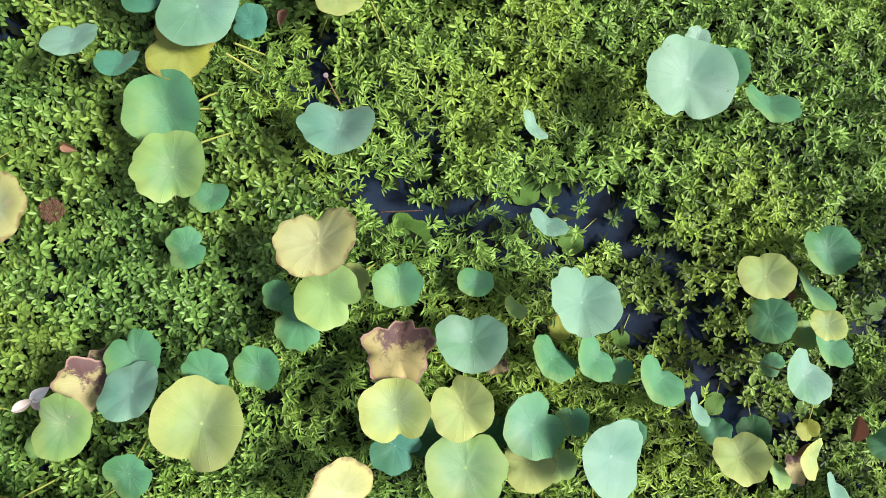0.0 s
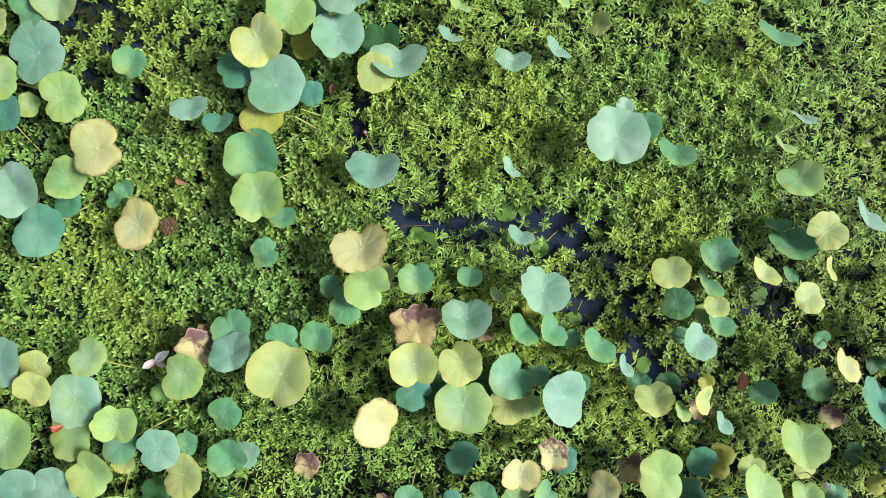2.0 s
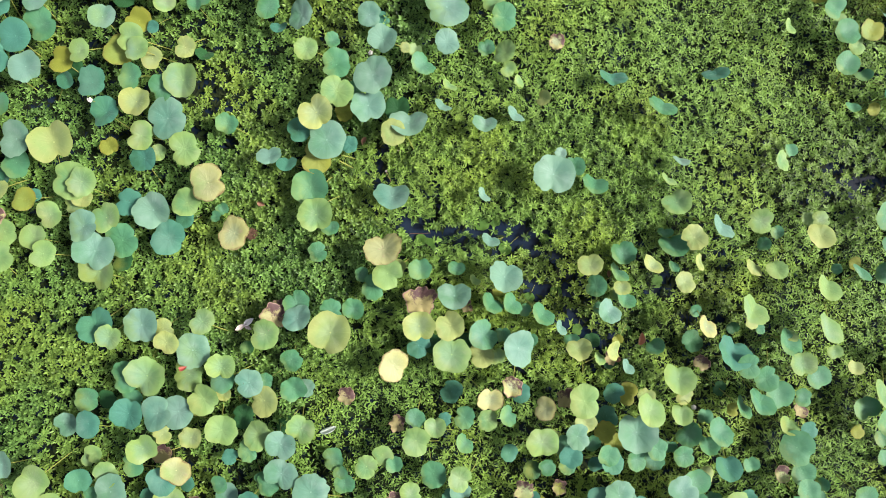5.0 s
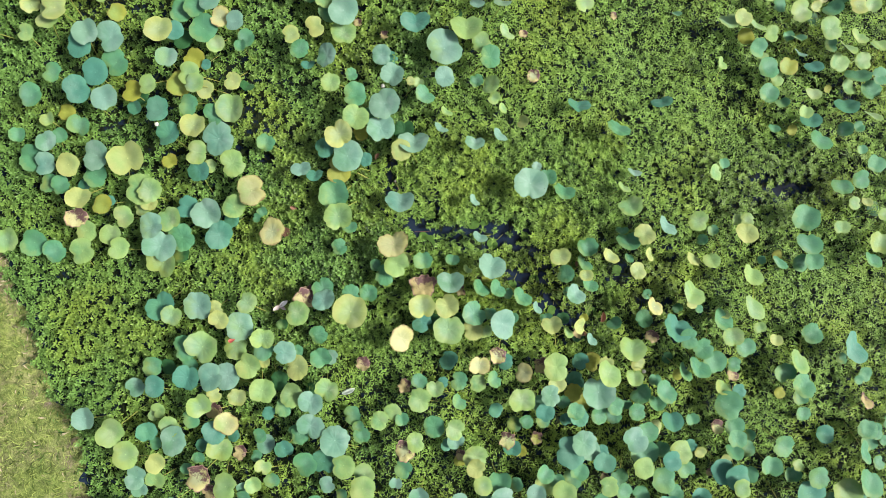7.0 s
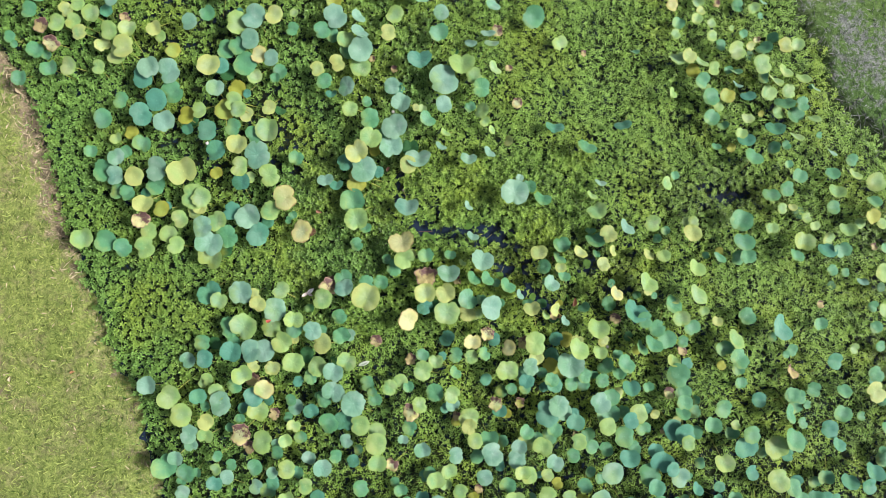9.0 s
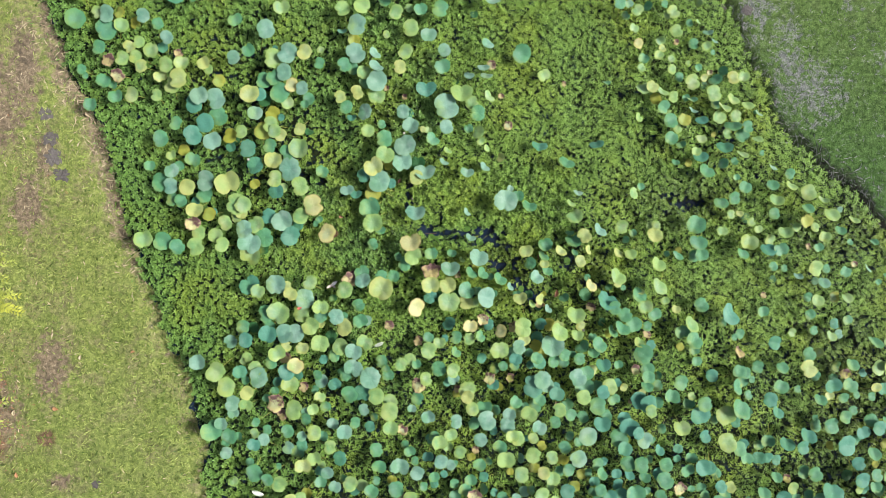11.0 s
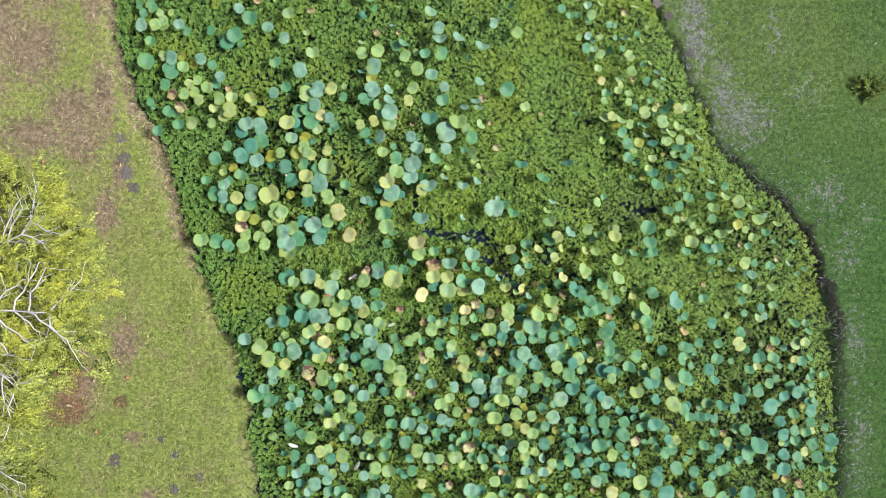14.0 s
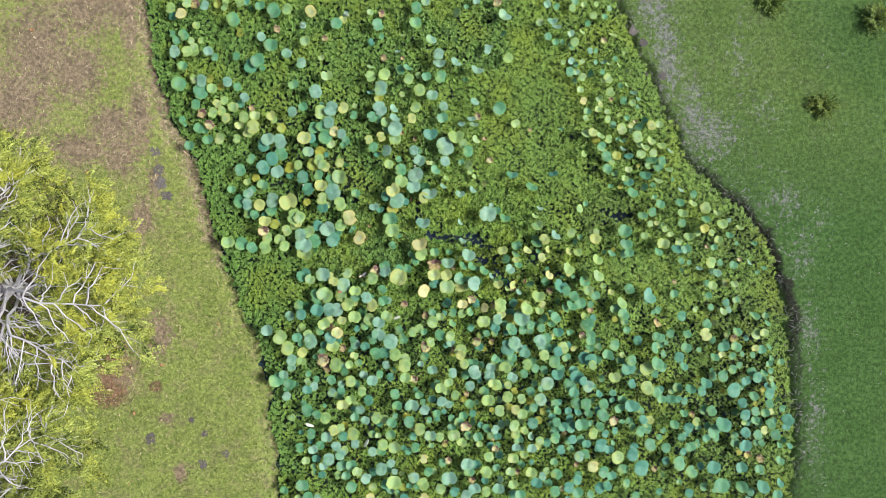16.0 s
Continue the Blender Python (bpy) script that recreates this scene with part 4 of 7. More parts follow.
lotus(-4.11,.61,.42,.117,'YL'); lotus(1.18,-3.00,.25,.093,'O'); lotus(-1.95,2.77,.49,.143,'G'); lotus(.31,-3.13,.24,.100,'O')
lotus(-3.88,1.23,.26,.109,'O'); lotus(-.32,3.14,.55,.209,'TB',.85,0,'h'); lotus(-3.55,-1.72,.42,.132,'G'); lotus(3.75,-1.47,.49,.153,'G')
lotus(.52,-3.13,.58,.134,'Y'); lotus(2.04,-2.78,.59,.186,'BG'); lotus(1.22,3.04,.33,.061,'N'); lotus(-1.33,3.01,.48,.173,'LG')
lotus(2.83,-2.38,.44,.132,'G'); lotus(3.22,-2.08,.51,.179,'GB',.8,-40); lotus(3.51,-1.81,.44,.143,'G',.55,-55,'c'); lotus(-2.91,2.33,.44,.127,'YL')
lotus(-.50,-3.17,.48,.135,'GL'); lotus(-3.20,-2.12,.42,.106,'Y'); lotus(3.46,-1.88,.29,.082,'O'); lotus(-4.24,.55,.33,.122,'LO')
lotus(4.09,-.98,.34,.124,'LO',.5,-20); lotus(4.06,-1.07,.43,.186,'G',.75,-45); lotus(-4.18,.80,.50,.217,'LG'); lotus(-3.54,-1.85,.53,.183,'T')
lotus(4.30,.37,.37,.085,'L'); lotus(1.86,-2.92,.53,.217,'TB'); lotus(3.11,-2.26,.43,.137,'G',.6,-10); lotus(4.34,.17,.55,.171,'Y',.9,0)
lotus(-3.80,1.58,.49,.179,'TG'); lotus(3.69,-1.73,.50,.178,'GT',.65,-30,'c'); lotus(-3.49,1.97,.55,.146,'GL'); lotus(-1.35,-3.11,.51,.180,'LG')
lotus(4.11,1.17,.34,.092,'G'); lotus(2.13,-2.88,.42,.195,'BG',.85,-50); lotus(4.39,.35,.46,.106,'LY'); lotus(-4.39,.41,.56,.149,'LK')
lotus(4.39,-.43,.59,.171,'L',.8,-35); lotus(-1.15,3.20,.33,.061,'N'); lotus(-1.64,-3.08,.43,.181,'TD'); lotus(-3.31,2.22,.40,.128,'Y')
lotus(-4.45,-.03,.59,.148,'L'); lotus(-1.72,3.06,.55,.134,'YO'); lotus(-2.57,-2.72,.35,.107,'G'); lotus(-2.20,-2.89,.44,.136,'TD')
lotus(-2.97,-2.48,.59,.171,'KL'); lotus(-3.34,-2.23,.60,.170,'L'); lotus(-1.06,-3.25,.47,.157,'LG'); lotus(4.16,-1.30,.52,.151,'LG')
lotus(-3.23,-2.36,.36,.118,'N'); lotus(.29,3.36,.22,.062,'D'); lotus(-2.08,2.99,.45,.128,'YL'); lotus(-1.89,-3.08,.49,.173,'G')
lotus(-3.38,2.26,.61,.145,'LB'); lotus(3.95,-1.68,.41,.175,'G'); lotus(-3.91,-1.74,.27,.115,'D'); lotus(.62,-3.37,.59,.141,'LY')
lotus(4.42,-.88,.59,.200,'LB',.7,-45); lotus(2.76,-2.73,.59,.186,'BG'); lotus(-1.32,3.28,.59,.215,'B'); lotus(-4.60,.16,.53,.157,'L')
lotus(-.62,-3.41,.38,.091,'BG'); lotus(-4.32,1.22,.61,.244,'YL'); lotus(.87,-3.39,.40,.166,'G',.75,0,'h'); lotus(1.51,-3.26,.46,.136,'G',.85,-45)
lotus(2.35,-2.98,.35,.106,'T'); lotus(2.95,-2.67,.49,.173,'G'); lotus(4.65,-.22,.35,.069,'G'); lotus(.91,3.41,.51,.134,'BL',.5,0)
lotus(.56,3.45,.40,.114,'B',.7,0); lotus(3.29,-2.48,.54,.164,'BG',.75,0,'h'); lotus(3.10,-2.62,.40,.113,'YL'); lotus(3.13,-2.62,.34,.084,'GO')
lotus(-1.07,-3.42,.57,.194,'LY'); lotus(-1.52,3.33,.42,.173,'G'); lotus(-3.95,1.92,.49,.184,'TB'); lotus(1.99,-3.21,.50,.135,'G')
lotus(-3.48,2.41,.55,.156,'L'); lotus(-3.18,-2.63,.50,.172,'TB'); lotus(-3.47,-2.42,.53,.134,'GL'); lotus(-2.81,2.85,.40,.091,'G')
lotus(2.35,-3.09,.49,.158,'TB'); lotus(-3.65,2.29,.45,.190,'OL'); lotus(4.36,-1.46,.49,.143,'G'); lotus(-.28,-3.55,.52,.142,'BG')
lotus(-3.30,2.58,.39,.076,'T'); lotus(-4.71,.65,.32,.076,'T'); lotus(-4.00,-1.97,.52,.157,'TB'); lotus(1.48,-3.41,.39,.107,'LO')
lotus(4.81,-.25,.55,.134,'GB',.55,-30); lotus(-4.76,.59,.43,.144,'OL'); lotus(4.24,-1.72,.38,.107,'G'); lotus(-2.74,2.97,.34,.129,'GB')
lotus(1.69,-3.38,.37,.107,'G'); lotus(.84,3.55,.61,.136,'B',.55,0); lotus(-.85,3.56,.60,.135,'Y'); lotus(.01,3.62,.45,.160,'GB')
lotus(1.37,-3.48,.57,.134,'B'); lotus(4.61,-1.19,.39,.091,'L'); lotus(-2.85,-2.96,.36,.099,'N'); lotus(.29,-3.64,.53,.136,'BG')
lotus(-1.58,3.47,.52,.148,'LG'); lotus(4.93,-.16,.25,.085,'O'); lotus(2.93,-2.96,.43,.203,'GB'); lotus(4.09,-2.06,.35,.129,'LO',.75,-20)
lotus(4.26,-1.88,.31,.097,'N'); lotus(-2.52,-3.17,.38,.114,'LK'); lotus(.92,-3.62,.51,.193,'BT'); lotus(1.60,-3.51,.28,.115,'LO')
lotus(-3.12,-2.89,.43,.181,'LO'); lotus(-4.97,.22,.47,.157,'LO'); lotus(3.66,-2.52,.33,.099,'G'); lotus(-1.33,3.58,.59,.158,'B',.6,-40)
lotus(-3.48,2.67,.35,.153,'O'); lotus(-3.17,2.88,.37,.129,'LG'); lotus(1.01,3.65,.42,.103,'KN'); lotus(1.78,-3.50,.52,.165,'L')
lotus(-5.02,-.07,.49,.180,'LG'); lotus(-4.86,1.01,.43,.174,'G'); lotus(-4.98,.67,.63,.177,'Y',.85,-15); lotus(-2.83,3.13,.57,.142,'B')
lotus(-5.04,.40,.58,.149,'KN'); lotus(-4.07,2.26,.53,.136,'L'); lotus(-4.00,-2.34,.40,.107,'L'); lotus(2.52,3.29,.34,.061,'N')
lotus(-4.80,1.27,.52,.202,'B'); lotus(2.39,-3.35,.34,.061,'N'); lotus(2.10,3.46,.38,.129,'L'); lotus(-4.35,1.99,.31,.108,'TD')
lotus(-3.80,-2.55,.50,.149,'LG'); lotus(2.89,-3.14,.55,.164,'L'); lotus(3.23,-2.97,.29,.131,'GD'); lotus(-1.83,3.59,.42,.137,'GL')
lotus(4.82,-1.36,.43,.098,'Y',.9,0); lotus(2.40,-3.40,.53,.142,'LG'); lotus(4.32,-2.10,.38,.107,'T'); lotus(4.15,-2.29,.43,.212,'GD')
lotus(2.58,-3.34,.39,.137,'DG'); lotus(-3.77,2.63,.60,.156,'BL'); lotus(-4.29,2.15,.24,.109,'D'); lotus(-1.05,-3.78,.51,.159,'LG')
lotus(1.35,-3.73,.45,.170,'BT'); lotus(-5.08,.86,.31,.100,'TD'); lotus(5.21,-.26,.35,.130,'G'); lotus(5.20,.38,.49,.203,'G')
lotus(3.28,-3.03,.57,.149,'TB'); lotus(-3.73,-2.73,.56,.201,'BG'); lotus(5.23,.02,.54,.194,'GB',.8,0); lotus(-4.10,-2.42,.33,.091,'LG')
lotus(-.82,-3.85,.38,.115,'KN'); lotus(3.44,-2.94,.48,.172,'LO'); lotus(.05,3.91,.57,.136,'BG'); lotus(-1.98,3.62,.53,.148,'GT')
lotus(-4.35,2.20,.38,.152,'O'); lotus(.18,-3.92,.50,.136,'LG'); lotus(-.74,3.89,.51,.159,'L'); lotus(-3.31,3.07,.47,.203,'G')
lotus(-3.06,3.22,.49,.142,'K'); lotus(-2.66,-3.42,.39,.121,'LG'); lotus(-1.49,-3.79,.35,.115,'TD'); lotus(4.00,-2.61,.39,.106,'YN')
lotus(4.83,1.67,.35,.099,'G',.75,0); lotus(4.04,2.58,.43,.113,'L',.75,-70); lotus(5.32,-.24,.49,.143,'G'); lotus(-.16,-3.97,.42,.115,'GL')
lotus(.08,-3.98,.40,.114,'LO'); lotus(-1.36,3.85,.54,.136,'B',.6,-55); lotus(-5.14,1.13,.61,.170,'Y'); lotus(-3.46,-3.05,.33,.092,'GD')
lotus(-3.64,2.94,.34,.137,'D'); lotus(-5.39,-.07,.51,.157,'GT'); lotus(-4.64,2.07,.59,.185,'B'); lotus(1.98,-3.76,.57,.147,'BG')
lotus(.78,-4.00,.55,.147,'BG'); lotus(-4.13,-2.63,.48,.143,'TG'); lotus(-5.32,.86,.48,.135,'G'); lotus(1.63,3.87,.48,.193,'GB')
lotus(-2.24,-3.70,.44,.126,'BT'); lotus(-1.75,3.85,.53,.204,'B'); lotus(-.25,-4.06,.32,.103,'GT'); lotus(-.05,-4.07,.52,.159,'LG')
lotus(-3.02,-3.40,.52,.194,'L'); lotus(1.43,-3.93,.56,.136,'LY'); lotus(2.67,-3.56,.35,.130,'G'); lotus(2.34,-3.70,.37,.126,'G')
lotus(3.76,-2.98,.38,.091,'YO'); lotus(-3.71,3.02,.50,.142,'TB'); lotus(.93,4.04,.57,.136,'BG',.75,-40); lotus(3.20,-3.34,.48,.188,'LG')
lotus(4.25,-2.61,.38,.152,'GD'); lotus(4.94,-1.83,.43,.151,'GL'); lotus(4.71,2.16,.43,.159,'G'); lotus(-1.99,-3.85,.54,.159,'BT')
lotus(-3.39,-3.26,.52,.179,'KN'); lotus(-4.05,-2.82,.39,.091,'G'); lotus(1.54,-3.99,.49,.159,'LO'); lotus(3.39,3.30,.39,.106,'G',.45,0)
lotus(5.12,-1.66,.50,.195,'LG',.7,-50); lotus(-2.53,3.71,.33,.115,'G'); lotus(4.21,-2.74,.55,.142,'G'); lotus(5.13,1.66,.28,.092,'O')
lotus(3.55,-3.23,.40,.129,'LG'); lotus(-5.11,1.72,.38,.152,'GO'); lotus(5.35,-1.27,.40,.159,'GD'); lotus(-3.88,3.02,.60,.200,'Y')
lotus(-3.62,-3.20,.35,.091,'G'); lotus(-2.81,-3.63,.36,.122,'G'); lotus(4.93,2.03,.39,.114,'GL',.65,30); lotus(-3.19,3.46,.56,.170,'BT')
lotus(2.92,-3.60,.34,.130,'G'); lotus(-5.53,.89,.39,.137,'GO'); lotus(-3.95,-3.03,.60,.141,'Y'); lotus(-3.42,3.38,.49,.158,'G')
lotus(1.87,-4.00,.46,.114,'LY'); lotus(1.75,-4.04,.34,.069,'T'); lotus(-5.70,.05,.48,.188,'G'); lotus(-.27,4.25,.50,.159,'BG')
lotus(-5.52,1.16,.50,.158,'BT'); lotus(-4.56,2.60,.43,.189,'G'); lotus(.37,-4.28,.48,.137,'LG'); lotus(-4.58,-2.60,.59,.200,'L')
lotus(4.68,2.50,.48,.173,'G'); lotus(1.19,-4.20,.40,.149,'GO'); lotus(4.46,-2.72,.42,.083,'LG',.6,80); lotus(4.98,-2.16,.23,.093,'O')
lotus(5.20,1.88,.49,.113,'L'); lotus(5.43,1.48,.47,.196,'G',.8,-20); lotus(4.21,-2.95,.46,.142,'G',.6,-10); lotus(-3.66,3.34,.38,.165,'G')
lotus(.69,-4.28,.35,.080,'N'); lotus(-3.31,-3.55,.33,.107,'N'); lotus(4.85,2.37,.39,.114,'L'); lotus(5.15,-1.99,.53,.179,'GL')
lotus(5.80,.25,.37,.114,'LG'); lotus(5.70,.82,.52,.157,'GL',.75,10); lotus(-5.47,1.47,.56,.149,'BG'); lotus(-2.61,-3.87,.53,.159,'LY')
lotus(-4.81,2.44,.51,.195,'T'); lotus(-5.43,1.59,.32,.115,'G'); lotus(4.63,2.65,.41,.098,'L'); lotus(-5.05,2.19,.55,.194,'TB')
lotus(-4.37,-2.91,.61,.200,'LY'); lotus(5.34,1.79,.38,.174,'TG',.8,10); lotus(-2.48,3.96,.42,.080,'L'); lotus(4.14,-3.11,.36,.090,'Y')
lotus(3.40,-3.57,.36,.129,'G'); lotus(4.54,2.79,.47,.150,'G'); lotus(-1.14,4.30,.33,.081,'LO'); lotus(-2.78,3.86,.58,.158,'Y')
lotus(3.91,-3.29,.32,.054,'N'); lotus(-2.47,-3.99,.33,.115,'GT'); lotus(-4.94,-2.41,.59,.171,'B'); lotus(-.63,4.38,.51,.170,'L')
lotus(4.12,3.16,.51,.186,'LB',.75,10); lotus(-5.34,1.92,.28,.123,'O'); lotus(-1.82,4.20,.30,.127,'OL'); lotus(3.27,-3.69,.53,.181,'BT',.85,0,'h')
lotus(-.29,-4.42,.34,.115,'T'); lotus(4.06,-3.24,.44,.188,'T'); lotus(4.41,2.98,.38,.137,'O'); lotus(-.02,-4.44,.58,.147,'BT')
lotus(-4.00,-3.30,.50,.135,'LG'); lotus(2.65,-4.00,.33,.104,'GD'); lotus(-5.76,1.25,.41,.189,'G'); lotus(5.95,.59,.42,.098,'LG')
lotus(.61,-4.46,.25,.093,'O'); lotus(4.97,2.53,.47,.150,'OL'); lotus(5.29,2.13,.53,.134,'LY',.8,0); lotus(4.26,3.17,.61,.141,'YL')
lotus(-2.28,-4.15,.54,.136,'LG'); lotus(-3.15,-3.83,.53,.136,'GB'); lotus(2.08,-4.22,.26,.104,'O'); lotus(-6.04,.09,.56,.186,'LG')
lotus(-3.13,3.85,.54,.204,'BT'); lotus(-4.59,2.93,.52,.202,'BG'); lotus(1.30,-4.41,.58,.181,'L'); lotus(-5.55,1.81,.39,.106,'LY')
lotus(2.98,-3.94,.56,.204,'BL'); lotus(-2.89,-3.98,.39,.103,'BG'); lotus(1.85,-4.31,.60,.158,'L'); lotus(5.97,.92,.52,.135,'G')
lotus(-3.43,3.76,.48,.205,'L'); lotus(-4.27,-3.26,.52,.157,'BT'); lotus(3.75,-3.60,.42,.143,'T'); lotus(4.23,-3.29,.52,.195,'T')
lotus(.76,-4.52,.54,.136,'GL'); lotus(4.50,3.09,.52,.157,'LB',.6,-30); lotus(.27,-4.56,.35,.069,'G'); lotus(.17,-4.56,.42,.114,'B')
lotus(5.74,1.62,.53,.134,'GB',.6,60); lotus(2.52,-4.19,.46,.137,'GT'); lotus(-2.04,4.34,.41,.103,'TB',.6,0); lotus(6.16,-.22,.49,.143,'G',.75,-25)
lotus(1.63,-4.44,.39,.103,'BG',.5,80); lotus(-1.72,4.42,.55,.204,'BL'); lotus(-.86,-4.57,.50,.182,'BG'); lotus(6.13,.61,.42,.083,'Y',.8,10)
lotus(4.39,-3.28,.45,.150,'GL'); lotus(5.90,-1.46,.49,.240,'TB',.8,-60,'h'); lotus(4.75,3.00,.43,.129,'L'); lotus(4.90,-2.86,.49,.165,'LG')
lotus(-3.83,-3.68,.41,.092,'GB'); lotus(4.25,-3.41,.62,.134,'L'); lotus(5.84,-1.65,.31,.084,'GO'); lotus(-1.29,-4.58,.48,.148,'GL')
lotus(-.50,-4.66,.61,.147,'B'); lotus(5.30,2.51,.52,.150,'T',.65,15); lotus(2.25,-4.38,.51,.136,'LB'); lotus(4.69,-3.13,.54,.157,'GL')
lotus(-3.61,-3.85,.35,.103,'G'); lotus(6.31,.02,.45,.181,'LO'); lotus(-5.41,2.44,.51,.135,'GL'); lotus(3.83,-3.76,.52,.204,'TB')
lotus(-5.05,2.84,.47,.188,'T'); lotus(5.17,2.73,.40,.121,'BG',.5,-25); lotus(-4.91,2.99,.57,.186,'B'); lotus(6.08,1.36,.38,.084,'GL')
lotus(4.11,3.61,.38,.103,'LG'); lotus(-.93,4.69,.53,.147,'LG'); lotus(-.03,4.75,.55,.170,'GL'); lotus(5.80,1.97,.46,.196,'TG',.65,10)
lotus(-5.71,2.12,.51,.172,'GB'); lotus(6.36,.43,.44,.091,'L'); lotus(-6.02,1.60,.33,.115,'G'); lotus(-3.44,4.01,.32,.069,'T')
lotus(6.36,.52,.22,.116,'D'); lotus(6.22,1.15,.47,.150,'G'); lotus(.67,4.76,.23,.081,'D'); lotus(.04,-4.79,.32,.081,'T'); lotus(5.66,2.26,.26,.069,'O')
lotus(-4.60,3.35,.32,.130,'OL'); lotus(-2.60,-4.39,.53,.147,'L'); lotus(-.44,4.79,.43,.137,'GT'); lotus(6.04,1.69,.38,.091,'G')
lotus(-3.16,-4.20,.43,.126,'BL'); lotus(5.06,3.01,.30,.092,'G'); lotus(-3.84,-3.89,.45,.103,'LB'); lotus(-.16,-4.83,.38,.115,'G')
lotus(3.65,-4.01,.45,.205,'GL'); lotus(1.62,-4.70,.60,.158,'LB'); lotus(5.16,2.96,.38,.122,'GL',.5,0); lotus(2.78,-4.39,.56,.192,'BL')
lotus(-3.66,-4.03,.43,.126,'B'); lotus(-.67,4.84,.35,.092,'LG'); lotus(1.91,-4.66,.33,.115,'OY'); lotus(6.54,.29,.38,.092,'L')
lotus(4.00,-3.87,.59,.136,'B'); lotus(1.42,-4.77,.25,.081,'O'); lotus(-3.93,3.92,.52,.136,'GB'); lotus(2.52,-4.52,.27,.127,'O')
lotus(6.12,1.81,.55,.149,'LG',.5,-15); lotus(-2.46,-4.55,.42,.080,'L'); lotus(-4.23,3.76,.52,.148,'BT'); lotus(4.16,3.81,.36,.126,'GL')
lotus(6.06,-1.95,.36,.076,'G'); lotus(2.07,-4.67,.59,.135,'YK'); lotus(5.65,2.57,.53,.157,'LG'); lotus(.60,-4.92,.32,.127,'G')
lotus(-1.62,4.80,.58,.170,'L'); lotus(5.91,2.27,.33,.130,'LG'); lotus(5.14,-3.15,.43,.091,'LY'); lotus(.25,-4.96,.39,.103,'G')
lotus(-4.50,-3.68,.52,.136,'BG'); lotus(1.00,4.93,.59,.192,'B',.6,-20,'h'); lotus(6.69,-.13,.49,.171,'TG',.75,0); lotus(-2.33,-4.67,.57,.136,'BG')
lotus(-3.83,-4.10,.55,.136,'TB'); lotus(-2.02,4.76,.50,.159,'LG'); lotus(4.89,3.42,.38,.114,'G'); lotus(-1.04,-4.94,.25,.104,'O')
lotus(-2.83,-4.54,.54,.159,'YL'); lotus(5.09,3.27,.56,.171,'LY'); lotus(-1.36,-4.91,.36,.092,'GB'); lotus(2.60,-4.64,.50,.136,'GB')
lotus(-.38,-5.02,.39,.092,'GB'); lotus(4.74,3.58,.38,.115,'L'); lotus(2.43,-4.71,.38,.115,'G'); lotus(-4.79,3.57,.38,.103,'L')
lotus(3.74,-4.21,.51,.159,'BG'); lotus(6.78,.06,.38,.126,'LO'); lotus(-1.18,4.98,.43,.137,'GD'); lotus(-.97,5.01,.54,.136,'GB',.6,-35)
lotus(5.97,2.41,.45,.196,'G',.6,15); lotus(-2.51,-4.71,.35,.115,'TD'); lotus(-4.20,-3.98,.36,.092,'G'); lotus(5.72,2.75,.60,.171,'LY',.55,-30)
lotus(5.13,-3.34,.30,.130,'GD'); lotus(-3.56,4.33,.57,.192,'BG'); lotus(4.44,3.85,.47,.114,'LY'); lotus(-.94,-5.04,.46,.171,'GB')
lotus(4.04,4.10,.39,.126,'KO'); lotus(.47,-5.08,.43,.137,'GO'); lotus(4.16,-4.04,.51,.170,'BL'); lotus(6.68,-1.08,.32,.069,'N')
lotus(5.67,2.88,.32,.122,'GO'); lotus(2.27,-4.82,.53,.147,'LG'); lotus(-1.87,-4.92,.49,.159,'LG'); lotus(.86,-5.08,.37,.115,'GL',.6,80)
lotus(6.19,2.21,.39,.167,'GD'); lotus(-4.36,-3.96,.45,.171,'GB'); lotus(6.16,-2.26,.35,.130,'N',.7,-50); lotus(6.85,-.48,.38,.103,'G')
lotus(-4.83,3.66,.53,.136,'YL'); lotus(-1.65,-4.99,.38,.126,'LG'); lotus(3.20,-4.55,.45,.137,'LG'); lotus(-.07,5.14,.53,.181,'B',.75,0,'h')
lotus(5.56,3.06,.50,.187,'LG'); lotus(6.66,-1.42,.34,.126,'G'); lotus(-5.31,3.31,.62,.193,'YL'); lotus(.40,5.16,.56,.170,'B',.6,-40)
lotus(6.88,.61,.35,.126,'GL'); lotus(6.00,2.59,.52,.142,'LG'); lotus(4.72,3.79,.41,.092,'LG'); lotus(-1.44,-5.06,.53,.147,'GB')
lotus(3.36,-4.53,.32,.092,'TG'); lotus(6.94,-.13,.50,.148,'GB'); lotus(6.85,.88,.49,.159,'LG',.8,0); lotus(6.77,1.19,.50,.148,'GT',.85,10)
lotus(-5.45,3.23,.52,.192,'LK'); lotus(5.38,-3.30,.53,.164,'LG'); lotus(-4.72,-3.83,.45,.216,'GL'); lotus(.66,-5.18,.51,.148,'KN')
lotus(6.91,-.75,.26,.081,'D'); lotus(4.88,-3.77,.58,.181,'LY',.8,0); lotus(4.53,4.00,.41,.091,'YL'); lotus(7.02,.22,.52,.159,'LG',.75,10)
lotus(5.48,3.28,.22,.108,'D'); lotus(6.26,2.38,.49,.135,'GB'); lotus(.27,-5.24,.35,.126,'GB'); lotus(-.64,-5.23,.53,.170,'LY')
lotus(5.39,3.39,.43,.091,'Y'); lotus(-3.38,-4.61,.35,.069,'G'); lotus(6.60,1.86,.39,.069,'G'); lotus(2.90,-4.80,.31,.115,'OY')
lotus(6.46,2.13,.49,.136,'LG',.55,0); lotus(-.86,-5.23,.37,.092,'YN'); lotus(-2.20,-5.01,.43,.126,'BG'); lotus(5.04,3.69,.45,.057,'L')
